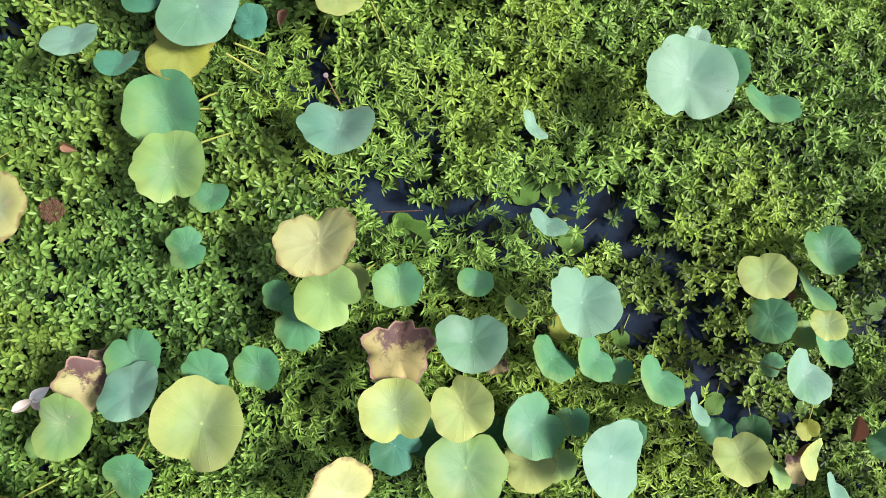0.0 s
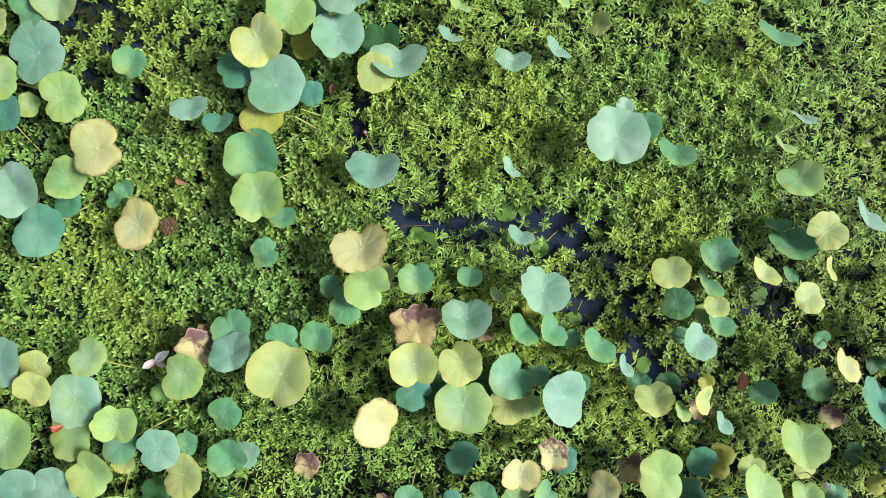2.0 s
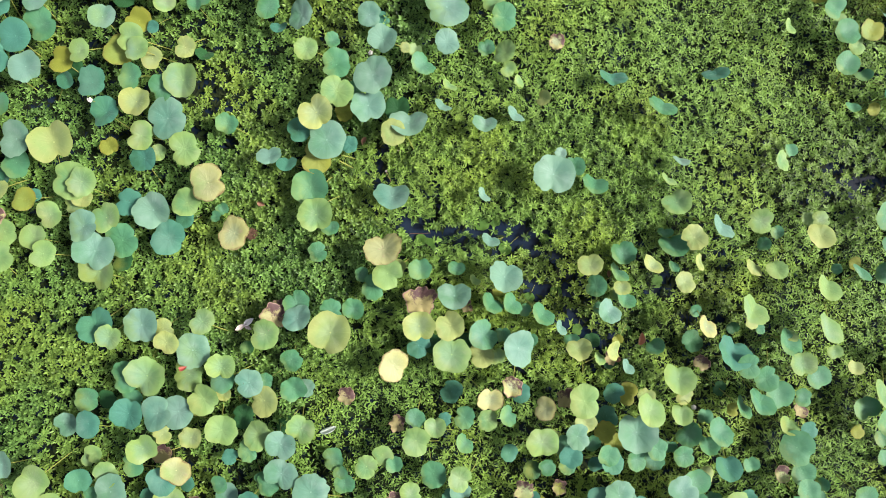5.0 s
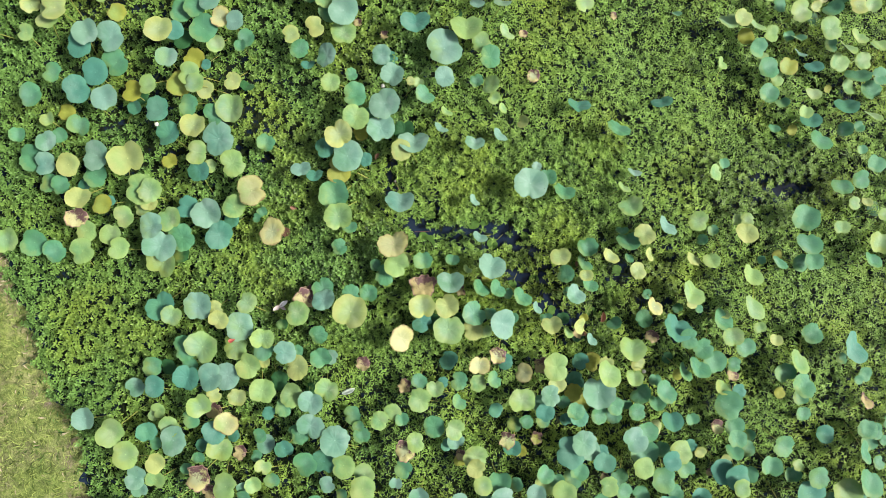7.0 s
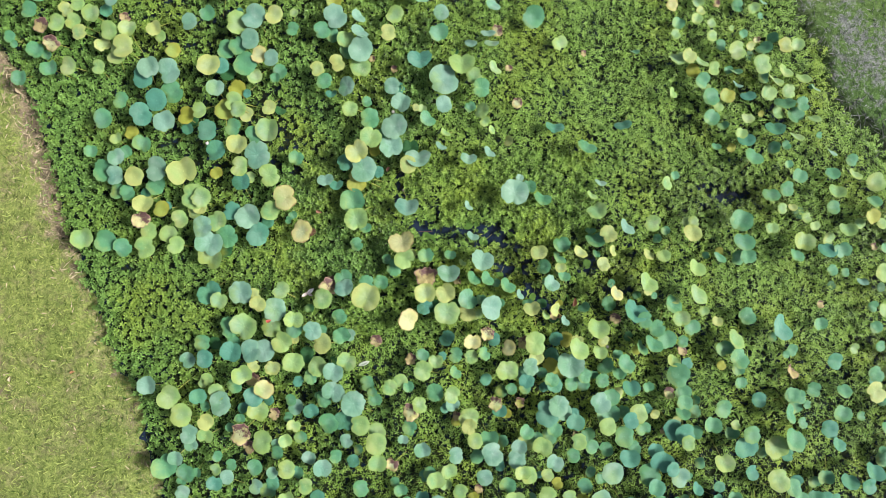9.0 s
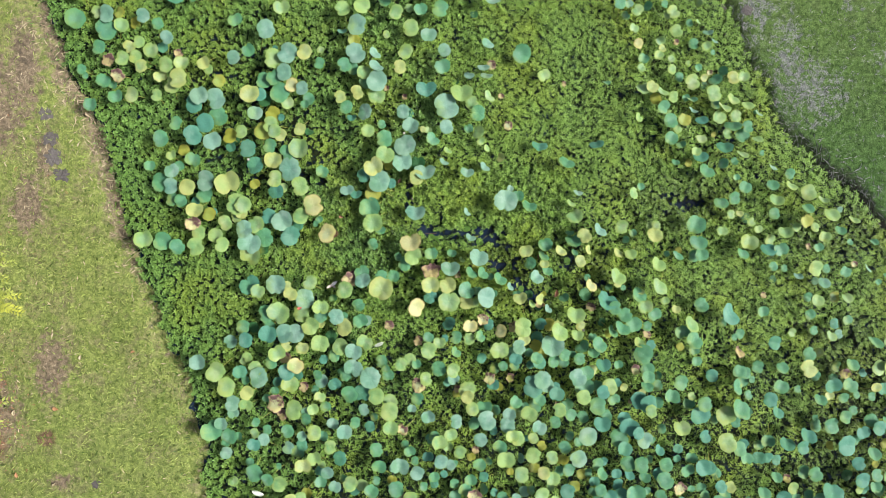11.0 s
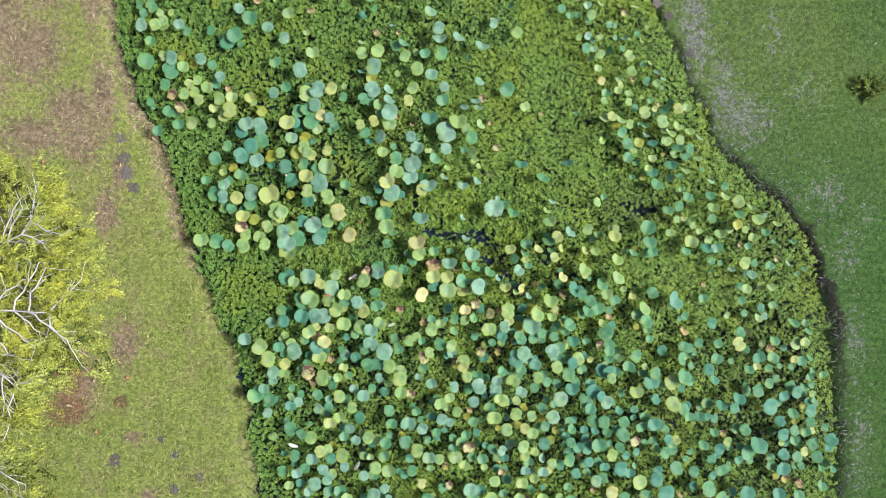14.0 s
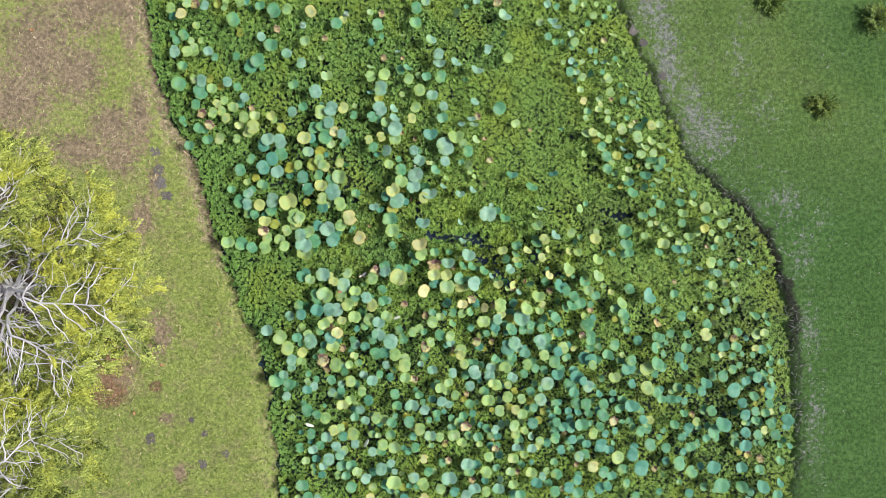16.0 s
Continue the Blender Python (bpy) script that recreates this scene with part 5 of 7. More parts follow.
lotus(-2.51,-4.94,.35,.126,'GB'); lotus(6.14,-2.65,.42,.152,'GD'); lotus(1.84,-5.11,.36,.092,'GO'); lotus(7.07,-.52,.38,.080,'GL')
lotus(-2.04,5.08,.40,.092,'LB',.6,-20); lotus(3.26,-4.71,.55,.136,'GL',.7,-40); lotus(-5.84,3.03,.41,.121,'LG'); lotus(3.95,4.42,.41,.114,'LB')
lotus(6.82,1.56,.40,.114,'BG',.5,-30); lotus(5.95,2.94,.50,.157,'LY',.8,-30); lotus(5.32,-3.55,.44,.211,'TG'); lotus(5.59,3.34,.49,.158,'G',.7,45)
lotus(2.04,-5.13,.59,.158,'LB'); lotus(1.26,-5.27,.34,.126,'GT'); lotus(3.83,-4.54,.43,.171,'GD'); lotus(4.51,4.17,.35,.115,'LB')
lotus(5.30,3.63,.34,.092,'G'); lotus(-3.25,4.79,.52,.159,'LB'); lotus(-.09,5.37,.60,.158,'B'); lotus(-5.28,3.66,.52,.148,'LY')
lotus(1.51,-5.28,.43,.126,'BG'); lotus(6.06,-2.95,.50,.172,'GB',.7,-70); lotus(6.20,2.79,.60,.148,'L',.7,0); lotus(-1.12,5.33,.35,.057,'N')
lotus(-.34,-5.41,.59,.158,'BL'); lotus(5.52,3.52,.37,.069,'YN'); lotus(6.30,-2.69,.35,.126,'GT'); lotus(2.57,-5.07,.54,.170,'TB')
lotus(4.48,-4.27,.42,.126,'BG',.7,-40); lotus(.33,-5.41,.57,.170,'LG'); lotus(7.11,1.16,.57,.147,'LY',.65,-25); lotus(3.14,-4.92,.40,.114,'TB')
lotus(-.08,-5.45,.54,.136,'LG'); lotus(1.88,5.28,.51,.148,'L'); lotus(4.09,-4.54,.51,.170,'GL'); lotus(2.77,-5.06,.29,.127,'OL')
lotus(6.82,-2.04,.50,.148,'BG'); lotus(3.61,-4.77,.38,.115,'TB'); lotus(3.79,4.69,.36,.103,'GO'); lotus(7.34,.33,.36,.103,'LG')
lotus(6.29,2.84,.40,.126,'LG',.7,0); lotus(-3.31,-4.90,.55,.170,'LG'); lotus(-5.76,3.42,.42,.129,'YL'); lotus(-1.66,5.35,.31,.092,'N')
lotus(-3.56,-4.81,.54,.136,'GB'); lotus(.73,-5.47,.36,.115,'GL'); lotus(-3.84,-4.70,.49,.182,'GB'); lotus(4.85,4.16,.32,.069,'N')
lotus(7.35,-.68,.42,.103,'B',.55,0); lotus(-4.21,4.55,.47,.148,'GL'); lotus(-5.60,3.62,.52,.159,'L'); lotus(-.84,-5.49,.36,.115,'TG')
lotus(1.01,-5.48,.47,.137,'GB'); lotus(6.53,2.67,.40,.115,'BL',.5,-35); lotus(6.50,2.72,.32,.058,'G'); lotus(-6.28,3.01,.53,.159,'LK')
lotus(6.43,-2.83,.35,.076,'G'); lotus(-2.80,-5.17,.34,.115,'OL'); lotus(4.76,4.30,.58,.147,'L'); lotus(7.23,1.44,.31,.127,'GD')
lotus(5.96,3.38,.48,.150,'YO'); lotus(7.47,.45,.48,.148,'OY'); lotus(3.24,-5.04,.55,.136,'GB'); lotus(2.08,-5.37,.53,.147,'LY')
lotus(3.98,4.74,.53,.136,'LG'); lotus(5.80,3.55,.36,.126,'G',.6,75); lotus(-1.25,5.51,.39,.092,'B',.5,0); lotus(3.63,4.90,.52,.148,'GT')
lotus(2.34,-5.33,.40,.114,'LO'); lotus(3.88,-4.81,.35,.126,'TB',.6,-30); lotus(-1.84,-5.45,.40,.092,'LB'); lotus(1.30,5.53,.45,.114,'B')
lotus(5.85,-3.55,.43,.211,'LO'); lotus(1.58,-5.50,.35,.115,'T'); lotus(-2.01,-5.43,.36,.115,'GO'); lotus(-5.44,3.91,.30,.092,'N')
lotus(.55,-5.63,.52,.136,'LY'); lotus(-2.90,-5.21,.50,.136,'LG'); lotus(7.45,1.03,.59,.181,'LY'); lotus(7.52,.71,.46,.137,'GL',.75,0)
lotus(5.41,-3.97,.46,.137,'TG'); lotus(5.21,4.12,.32,.127,'GD'); lotus(7.61,-.07,.33,.069,'N'); lotus(1.46,-5.57,.28,.081,'N')
lotus(-2.53,-5.35,.55,.181,'LY'); lotus(3.84,4.91,.41,.103,'BL'); lotus(6.12,-3.39,.51,.218,'G',.85,-40); lotus(4.59,-4.54,.50,.159,'GL')
lotus(3.65,-5.01,.33,.127,'T'); lotus(7.65,-.52,.51,.170,'LO'); lotus(.08,-5.73,.28,.092,'ON'); lotus(-3.08,-5.25,.57,.147,'YL')
lotus(5.44,4.05,.42,.114,'LG'); lotus(1.34,5.65,.38,.128,'BG',.6,0); lotus(4.19,-4.83,.41,.126,'GB'); lotus(-6.61,2.98,.52,.148,'G')
lotus(5.61,3.95,.32,.069,'G'); lotus(6.21,3.43,.41,.129,'LG'); lotus(1.06,-5.72,.39,.092,'LY'); lotus(7.61,-1.12,.31,.104,'GD')
lotus(3.44,-5.18,.52,.148,'TG'); lotus(7.74,.33,.34,.103,'LO'); lotus(6.97,-2.55,.52,.136,'G',.85,0); lotus(3.45,5.19,.43,.091,'L')
lotus(-6.10,3.59,.53,.136,'YG'); lotus(-.30,5.79,.59,.169,'BL',.75,-40); lotus(2.18,-5.56,.47,.137,'GL'); lotus(2.53,-5.49,.40,.126,'BL',.6,-60)
lotus(4.62,4.67,.43,.103,'L'); lotus(7.79,-.09,.38,.103,'G'); lotus(4.48,-4.76,.43,.148,'T'); lotus(-2.81,-5.43,.52,.136,'TG')
lotus(-1.69,-5.68,.54,.159,'L'); lotus(-.77,-5.79,.43,.137,'G'); lotus(4.25,4.89,.34,.126,'GT',.6,80); lotus(-1.35,-5.75,.53,.181,'LB')
lotus(7.68,-1.17,.54,.136,'LG'); lotus(3.20,-5.33,.46,.148,'GB'); lotus(-5.88,3.90,.56,.158,'L'); lotus(7.80,-.79,.24,.093,'D')
lotus(4.71,4.70,.53,.147,'LY'); lotus(5.16,-4.45,.37,.126,'GL'); lotus(-5.57,4.17,.53,.136,'B'); lotus(1.58,-5.76,.36,.092,'G')
lotus(7.64,-1.48,.35,.115,'GD'); lotus(-5.75,4.04,.32,.115,'TG'); lotus(5.60,4.15,.42,.091,'BG',.6,-30); lotus(3.68,-5.21,.44,.171,'TG')
lotus(3.68,5.22,.45,.114,'B'); lotus(7.84,-.81,.49,.137,'BG',.8,0); lotus(3.96,-5.12,.52,.204,'GT'); lotus(3.85,5.17,.29,.092,'GD')
lotus(7.94,.13,.34,.126,'LO'); lotus(4.56,-4.85,.55,.181,'GB'); lotus(-3.44,5.34,.38,.092,'L'); lotus(1.51,-5.83,.45,.103,'KN')
lotus(5.12,4.55,.32,.092,'G'); lotus(-2.48,-5.64,.53,.136,'BT'); lotus(7.88,.89,.39,.126,'LG',.5,-10); lotus(-3.98,5.15,.48,.148,'BG')
lotus(5.47,4.33,.41,.126,'BG',.55,15); lotus(5.82,-4.07,.57,.204,'LY'); lotus(2.77,-5.58,.50,.137,'LG'); lotus(7.94,.58,.58,.169,'L',.85,0)
lotus(6.94,-2.94,.52,.159,'G'); lotus(-6.56,3.39,.55,.136,'KN'); lotus(-3.28,-5.46,.53,.159,'BG'); lotus(3.20,-5.49,.56,.159,'LG')
lotus(8.00,-.53,.29,.104,'GD'); lotus(6.77,-3.23,.45,.160,'TG'); lotus(-6.76,3.25,.35,.092,'G'); lotus(-2.02,5.80,.30,.100,'TD')
lotus(2.10,-5.80,.43,.126,'BT'); lotus(4.60,4.93,.35,.092,'G'); lotus(5.05,-4.68,.46,.148,'GL'); lotus(4.00,5.22,.41,.092,'LG')
lotus(-6.25,3.80,.45,.137,'LO'); lotus(4.23,-5.12,.40,.092,'GB'); lotus(5.28,4.55,.39,.080,'LG',.6,-50); lotus(-1.11,5.98,.40,.085,'L',.4,0)
lotus(7.72,-1.81,.34,.103,'G'); lotus(-3.73,-5.36,.52,.148,'GT'); lotus(-7.16,2.83,.46,.148,'GB'); lotus(3.49,-5.45,.32,.092,'ON')
lotus(-1.99,-5.88,.52,.136,'B'); lotus(7.56,-2.28,.46,.148,'GD'); lotus(-1.72,5.94,.38,.085,'G'); lotus(5.34,-4.59,.55,.181,'BT')
lotus(2.53,-5.79,.55,.147,'B'); lotus(-6.47,3.74,.54,.147,'L'); lotus(2.71,-5.76,.43,.114,'Y'); lotus(1.32,-6.04,.48,.156,'LG')
lotus(7.46,-2.55,.61,.180,'YL'); lotus(-.53,-6.11,.44,.128,'KL'); lotus(-3.02,-5.70,.55,.147,'BT'); lotus(-6.91,3.32,.43,.148,'G')
lotus(8.24,.26,.38,.126,'G',.75,0); lotus(4.40,5.21,.37,.080,'GB'); lotus(-4.05,-5.37,.33,.081,'TD'); lotus(8.23,.69,.37,.069,'BG')
lotus(5.48,-4.63,.44,.171,'T'); lotus(4.49,-5.19,.50,.136,'GB'); lotus(1.75,6.04,.33,.114,'GT',.5,50); lotus(.16,-6.18,.39,.100,'KN')
lotus(6.08,-4.20,.56,.158,'LG'); lotus(3.70,-5.54,.54,.136,'BT'); lotus(-6.20,4.11,.41,.126,'L'); lotus(8.17,-1.12,.30,.115,'OB')
lotus(6.88,-3.47,.52,.136,'BG',.8,-30); lotus(4.88,-5.04,.50,.136,'KN'); lotus(7.77,-2.25,.44,.103,'YL',.5,80); lotus(-2.79,-5.86,.41,.114,'L')
lotus(-6.39,4.01,.42,.126,'YL'); lotus(4.63,5.21,.38,.103,'BG',.6,30); lotus(3.62,-5.64,.34,.115,'GL'); lotus(-.00,-6.26,.31,.128,'G')
lotus(8.36,-.59,.36,.126,'G'); lotus(.70,-6.24,.54,.183,'BT'); lotus(-5.84,4.51,.35,.126,'G'); lotus(2.33,-6.02,.39,.128,'LY',.6,-10)
lotus(4.30,-5.39,.49,.159,'LO'); lotus(3.25,5.78,.37,.114,'G'); lotus(2.01,-6.09,.52,.155,'LK'); lotus(4.79,5.16,.39,.092,'L',.6,0)
lotus(8.04,-1.92,.41,.126,'LB',.8,-30); lotus(3.94,-5.57,.46,.136,'GL'); lotus(3.69,5.67,.37,.114,'GL'); lotus(8.45,.02,.36,.069,'G')
lotus(-3.51,-5.74,.38,.138,'GD'); lotus(-.75,6.29,.53,.169,'GL'); lotus(-6.82,3.75,.42,.137,'N'); lotus(.97,-6.27,.45,.142,'T')
lotus(5.29,4.94,.40,.103,'L',.6,80); lotus(-5.12,5.04,.35,.092,'G'); lotus(-2.89,-5.95,.54,.155,'BG'); lotus(-1.47,-6.24,.44,.128,'BT')
lotus(-4.39,5.43,.49,.148,'BG'); lotus(8.37,-1.14,.40,.126,'LG',.8,0); lotus(3.45,5.80,.32,.086,'G'); lotus(3.03,5.93,.41,.128,'GB')
lotus(5.04,5.13,.42,.080,'L',.5,-60); lotus(3.38,-5.84,.51,.136,'T'); lotus(-1.82,6.22,.50,.169,'GB'); lotus(8.52,-.43,.39,.069,'KN')
lotus(5.15,-5.08,.39,.080,'G'); lotus(4.24,5.53,.38,.103,'BG'); lotus(8.53,.48,.38,.126,'LY',.5,-10); lotus(3.77,5.74,.51,.141,'LG')
lotus(6.23,-4.41,.53,.136,'GL'); lotus(-3.66,-5.79,.57,.136,'B'); lotus(7.77,-2.76,.32,.115,'GD'); lotus(-3.34,5.91,.31,.086,'N')
lotus(5.71,-4.80,.30,.127,'GO'); lotus(4.66,-5.41,.45,.114,'B'); lotus(4.40,5.53,.37,.080,'G'); lotus(4.09,-5.67,.54,.136,'BG')
lotus(-3.85,5.76,.57,.155,'LB'); lotus(-6.06,4.61,.53,.147,'BT'); lotus(-7.34,3.45,.33,.069,'G'); lotus(4.96,5.31,.37,.092,'G')
lotus(3.68,-5.87,.36,.115,'LG'); lotus(4.94,-5.34,.39,.103,'BG'); lotus(-5.41,5.10,.44,.216,'TG'); lotus(-1.74,-6.37,.51,.184,'BG')
lotus(1.54,-6.40,.37,.114,'GB'); lotus(-5.20,5.22,.55,.204,'GB'); lotus(.76,-6.49,.44,.156,'GL'); lotus(1.23,-6.45,.55,.169,'L')
lotus(-4.08,-5.79,.42,.137,'G'); lotus(-6.32,4.54,.29,.115,'O'); lotus(-3.23,-6.08,.53,.183,'BG'); lotus(-6.97,3.98,.49,.148,'G')
lotus(-2.59,-6.26,.50,.155,'GB'); lotus(5.71,-4.98,.54,.136,'TB'); lotus(-1.37,-6.48,.43,.099,'B'); lotus(-6.50,4.43,.50,.148,'LG')
lotus(8.79,-.52,.41,.103,'BG',.5,-50); lotus(-7.42,3.58,.33,.104,'G'); lotus(6.54,-4.44,.42,.149,'TD'); lotus(3.67,6.00,.45,.113,'BL')
lotus(.42,6.59,.48,.156,'LG',.7,80); lotus(4.51,-5.69,.55,.204,'BT'); lotus(-.82,-6.58,.60,.169,'BL'); lotus(-1.18,-6.56,.36,.085,'LO')
lotus(1.93,-6.46,.53,.141,'LB'); lotus(7.98,-2.91,.57,.170,'BG'); lotus(1.78,6.49,.51,.198,'BL',.8,-40); lotus(7.78,-3.22,.48,.137,'G',.8,0)
lotus(8.22,-2.57,.28,.115,'DO'); lotus(.19,-6.65,.52,.212,'BG'); lotus(-2.87,-6.30,.46,.156,'GB'); lotus(-2.99,6.28,.47,.170,'GB')
lotus(3.27,6.20,.46,.155,'B',.6,0); lotus(2.79,6.33,.41,.128,'LB'); lotus(8.95,.02,.36,.103,'G',.6,0); lotus(-2.42,-6.43,.56,.141,'LG')
lotus(5.93,-5.01,.46,.125,'YL'); lotus(7.07,-4.12,.52,.159,'TG',.75,0); lotus(3.89,-6.03,.52,.155,'BL'); lotus(-6.84,4.35,.47,.216,'GT')
lotus(-3.62,-6.14,.32,.128,'T'); lotus(-4.83,5.66,.50,.198,'GB'); lotus(5.20,5.47,.43,.069,'L'); lotus(8.38,-2.48,.57,.147,'LG',.8,-10)
lotus(-1.72,6.60,.33,.100,'N'); lotus(3.13,6.31,.56,.169,'BG',.8,0); lotus(4.87,-5.67,.45,.091,'LB',.6,-60); lotus(2.15,-6.54,.32,.086,'N')
lotus(-.72,6.72,.44,.170,'G'); lotus(4.00,6.05,.44,.113,'L',.6,-40); lotus(-2.81,6.41,.40,.114,'Y'); lotus(4.61,5.81,.43,.099,'YN')
lotus(8.01,-3.16,.40,.103,'Y'); lotus(2.52,-6.49,.53,.169,'LY'); lotus(-2.03,6.61,.44,.099,'LB'); lotus(5.65,-5.32,.52,.159,'GL')
lotus(.84,-6.76,.36,.100,'N'); lotus(-3.39,-6.30,.45,.127,'B'); lotus(-.55,-6.78,.59,.169,'L'); lotus(9.06,-.81,.34,.069,'G')
lotus(7.74,-3.62,.37,.069,'G'); lotus(-1.38,-6.74,.59,.211,'L'); lotus(.70,6.80,.35,.071,'G'); lotus(8.39,-2.72,.33,.115,'ON')
lotus(1.65,-6.71,.41,.114,'BL',.75,80); lotus(-2.17,-6.63,.53,.155,'B'); lotus(1.22,-6.78,.33,.114,'T',.6,0); lotus(4.75,-5.85,.49,.136,'T')
lotus(-6.62,4.74,.33,.115,'OL'); lotus(2.98,-6.48,.40,.114,'LG'); lotus(-6.78,4.64,.54,.170,'BT'); lotus(7.52,-3.96,.49,.182,'TG',.75,-15)
lotus(-2.73,6.57,.41,.085,'B'); lotus(7.36,-4.16,.59,.147,'BG'); lotus(8.38,-2.92,.50,.159,'LG'); lotus(-3.94,6.24,.43,.099,'B')
lotus(-1.61,-6.82,.48,.141,'TG'); lotus(-.46,6.92,.42,.128,'BL'); lotus(-5.86,5.38,.38,.126,'G'); lotus(-2.77,-6.62,.36,.128,'GB')
lotus(9.26,-.68,.34,.092,'GB',.6,0); lotus(-.05,-6.94,.51,.155,'LB'); lotus(8.91,-2.04,.48,.171,'LG',.5,-15); lotus(3.86,-6.33,.32,.086,'N')
lotus(.91,-6.92,.57,.169,'BT'); lotus(2.01,-6.81,.54,.141,'LG'); lotus(8.31,-3.20,.41,.114,'LG'); lotus(2.87,-6.64,.39,.128,'BG')
lotus(-.73,-6.96,.33,.114,'G'); lotus(.99,6.95,.38,.100,'B'); lotus(4.89,5.98,.42,.128,'L',.5,-10); lotus(1.59,6.90,.38,.128,'KN')
lotus(3.26,-6.57,.45,.170,'GO'); lotus(-1.16,-6.97,.29,.114,'OL'); lotus(.35,-7.03,.50,.141,'T'); lotus(-5.12,5.91,.45,.127,'B')
lotus(8.73,-2.69,.36,.092,'T'); lotus(-7.03,4.71,.43,.126,'L'); lotus(1.59,-6.94,.52,.169,'BG'); lotus(8.01,-3.75,.48,.171,'GB')
lotus(4.18,6.32,.35,.100,'G'); lotus(4.28,-6.29,.57,.183,'KL'); lotus(5.46,-5.78,.51,.136,'T'); lotus(-3.46,-6.59,.35,.114,'TD')
lotus(6.93,-4.85,.38,.126,'GL',.8,-10); lotus(1.24,-7.03,.49,.141,'LG'); lotus(-4.71,6.17,.33,.100,'N'); lotus(4.98,-6.06,.56,.197,'LY')
lotus(2.69,-6.81,.45,.170,'T'); lotus(-2.00,-6.95,.35,.128,'LO'); lotus(8.25,-3.56,.55,.136,'LG'); lotus(6.61,-5.14,.50,.148,'GL',.8,-10)
lotus(.67,-7.12,.60,.168,'B'); lotus(8.94,-2.55,.54,.159,'L'); lotus(-2.59,-6.88,.51,.169,'GB'); lotus(-3.70,6.60,.53,.169,'KL')
lotus(-7.44,4.56,.50,.216,'GL'); lotus(-6.45,5.34,.41,.114,'GB'); lotus(5.40,-5.97,.58,.183,'BT'); lotus(-.53,-7.19,.60,.154,'K')
lotus(3.00,6.85,.41,.128,'BG'); lotus(5.92,-5.71,.51,.182,'LB'); lotus(3.89,-6.61,.37,.128,'G'); lotus(3.28,6.80,.36,.114,'G')
lotus(3.04,-6.86,.33,.128,'G'); lotus(9.12,-2.51,.61,.135,'LY'); lotus(8.55,-3.48,.34,.103,'G'); lotus(-1.10,-7.24,.44,.142,'T')
lotus(7.21,-4.92,.27,.092,'ON'); lotus(8.94,-2.97,.47,.114,'Y'); lotus(3.73,6.74,.39,.128,'LG'); lotus(3.84,-6.71,.52,.155,'BG')
lotus(4.34,6.54,.36,.128,'LG'); lotus(2.21,-7.12,.49,.155,'GB'); lotus(-2.05,-7.17,.60,.140,'K'); lotus(4.59,-6.48,.50,.170,'GB')
lotus(9.35,-2.27,.36,.115,'G',.6,-35); lotus(-6.57,5.46,.59,.136,'B'); lotus(8.11,-4.23,.26,.093,'O'); lotus(8.94,-3.19,.33,.092,'G')
lotus(4.67,6.53,.32,.100,'G'); lotus(-4.36,6.65,.54,.155,'LG'); lotus(3.60,-6.91,.51,.169,'TB'); lotus(7.05,-5.24,.45,.160,'T')
lotus(3.20,-7.03,.52,.169,'GL'); lotus(3.42,-6.98,.44,.085,'K'); lotus(7.70,-4.76,.45,.160,'G'); lotus(8.31,-4.15,.52,.227,'BT')
lotus(7.31,-5.10,.33,.127,'LO'); lotus(4.04,6.83,.45,.099,'L'); lotus(-7.34,5.08,.46,.137,'GL'); lotus(-3.99,-6.85,.49,.184,'GB')
lotus(5.13,-6.42,.44,.142,'GO'); lotus(-5.80,6.10,.24,.115,'O'); lotus(3.80,6.93,.40,.114,'GB'); lotus(6.37,-5.80,.51,.148,'GB')
lotus(-4.74,6.62,.49,.212,'GB'); lotus(5.23,-6.45,.37,.128,'G'); lotus(-7.00,5.47,.47,.147,'L'); lotus(8.88,-3.66,.40,.148,'GL')
lotus(8.69,-3.91,.44,.148,'T'); lotus(4.40,6.85,.41,.085,'L'); lotus(9.40,-2.95,.35,.103,'GB',.6,-40); lotus(8.60,-4.10,.33,.115,'G')
lotus(4.78,6.73,.41,.085,'BL'); lotus(-7.16,5.44,.61,.158,'L'); lotus(-7.00,5.57,.54,.141,'LG'); lotus(3.85,-7.07,.51,.169,'GB')
lotus(5.67,-6.36,.52,.240,'BT'); lotus(4.69,-6.86,.56,.141,'BG'); lotus(-3.82,-7.16,.53,.155,'GB'); lotus(4.50,-6.94,.49,.170,'BT')
lotus(8.99,-3.80,.51,.159,'TG'); lotus(7.61,-5.22,.37,.115,'GB'); lotus(-5.88,6.36,.54,.197,'GL'); lotus(-6.86,5.82,.39,.085,'LO')
lotus(9.44,-3.27,.39,.092,'GL',.6,-40); lotus(-5.14,6.78,.49,.141,'GB'); lotus(-7.51,5.42,.58,.147,'B'); lotus(-4.53,-7.03,.37,.128,'G')
lotus(9.39,-3.44,.36,.103,'GL'); lotus(4.23,-7.15,.44,.113,'LB'); lotus(9.25,-3.70,.36,.126,'GL',.7,-20); lotus(7.09,-5.78,.49,.159,'GB')
lotus(8.58,-4.53,.47,.148,'T'); lotus(7.98,-5.11,.58,.249,'BG',.78,-20); lotus(6.42,-6.22,.35,.128,'TD'); lotus(7.75,-5.33,.49,.204,'GT')
lotus(-7.12,5.81,.42,.099,'LG'); lotus(-4.13,-7.25,.39,.114,'L'); lotus(6.10,-6.46,.34,.086,'N'); lotus(5.28,-6.86,.37,.128,'LG')
lotus(9.43,-3.64,.38,.092,'GB'); lotus(-5.46,6.79,.24,.100,'D'); lotus(-7.59,5.55,.45,.127,'B'); lotus(8.90,-4.34,.47,.148,'G',.85,0)
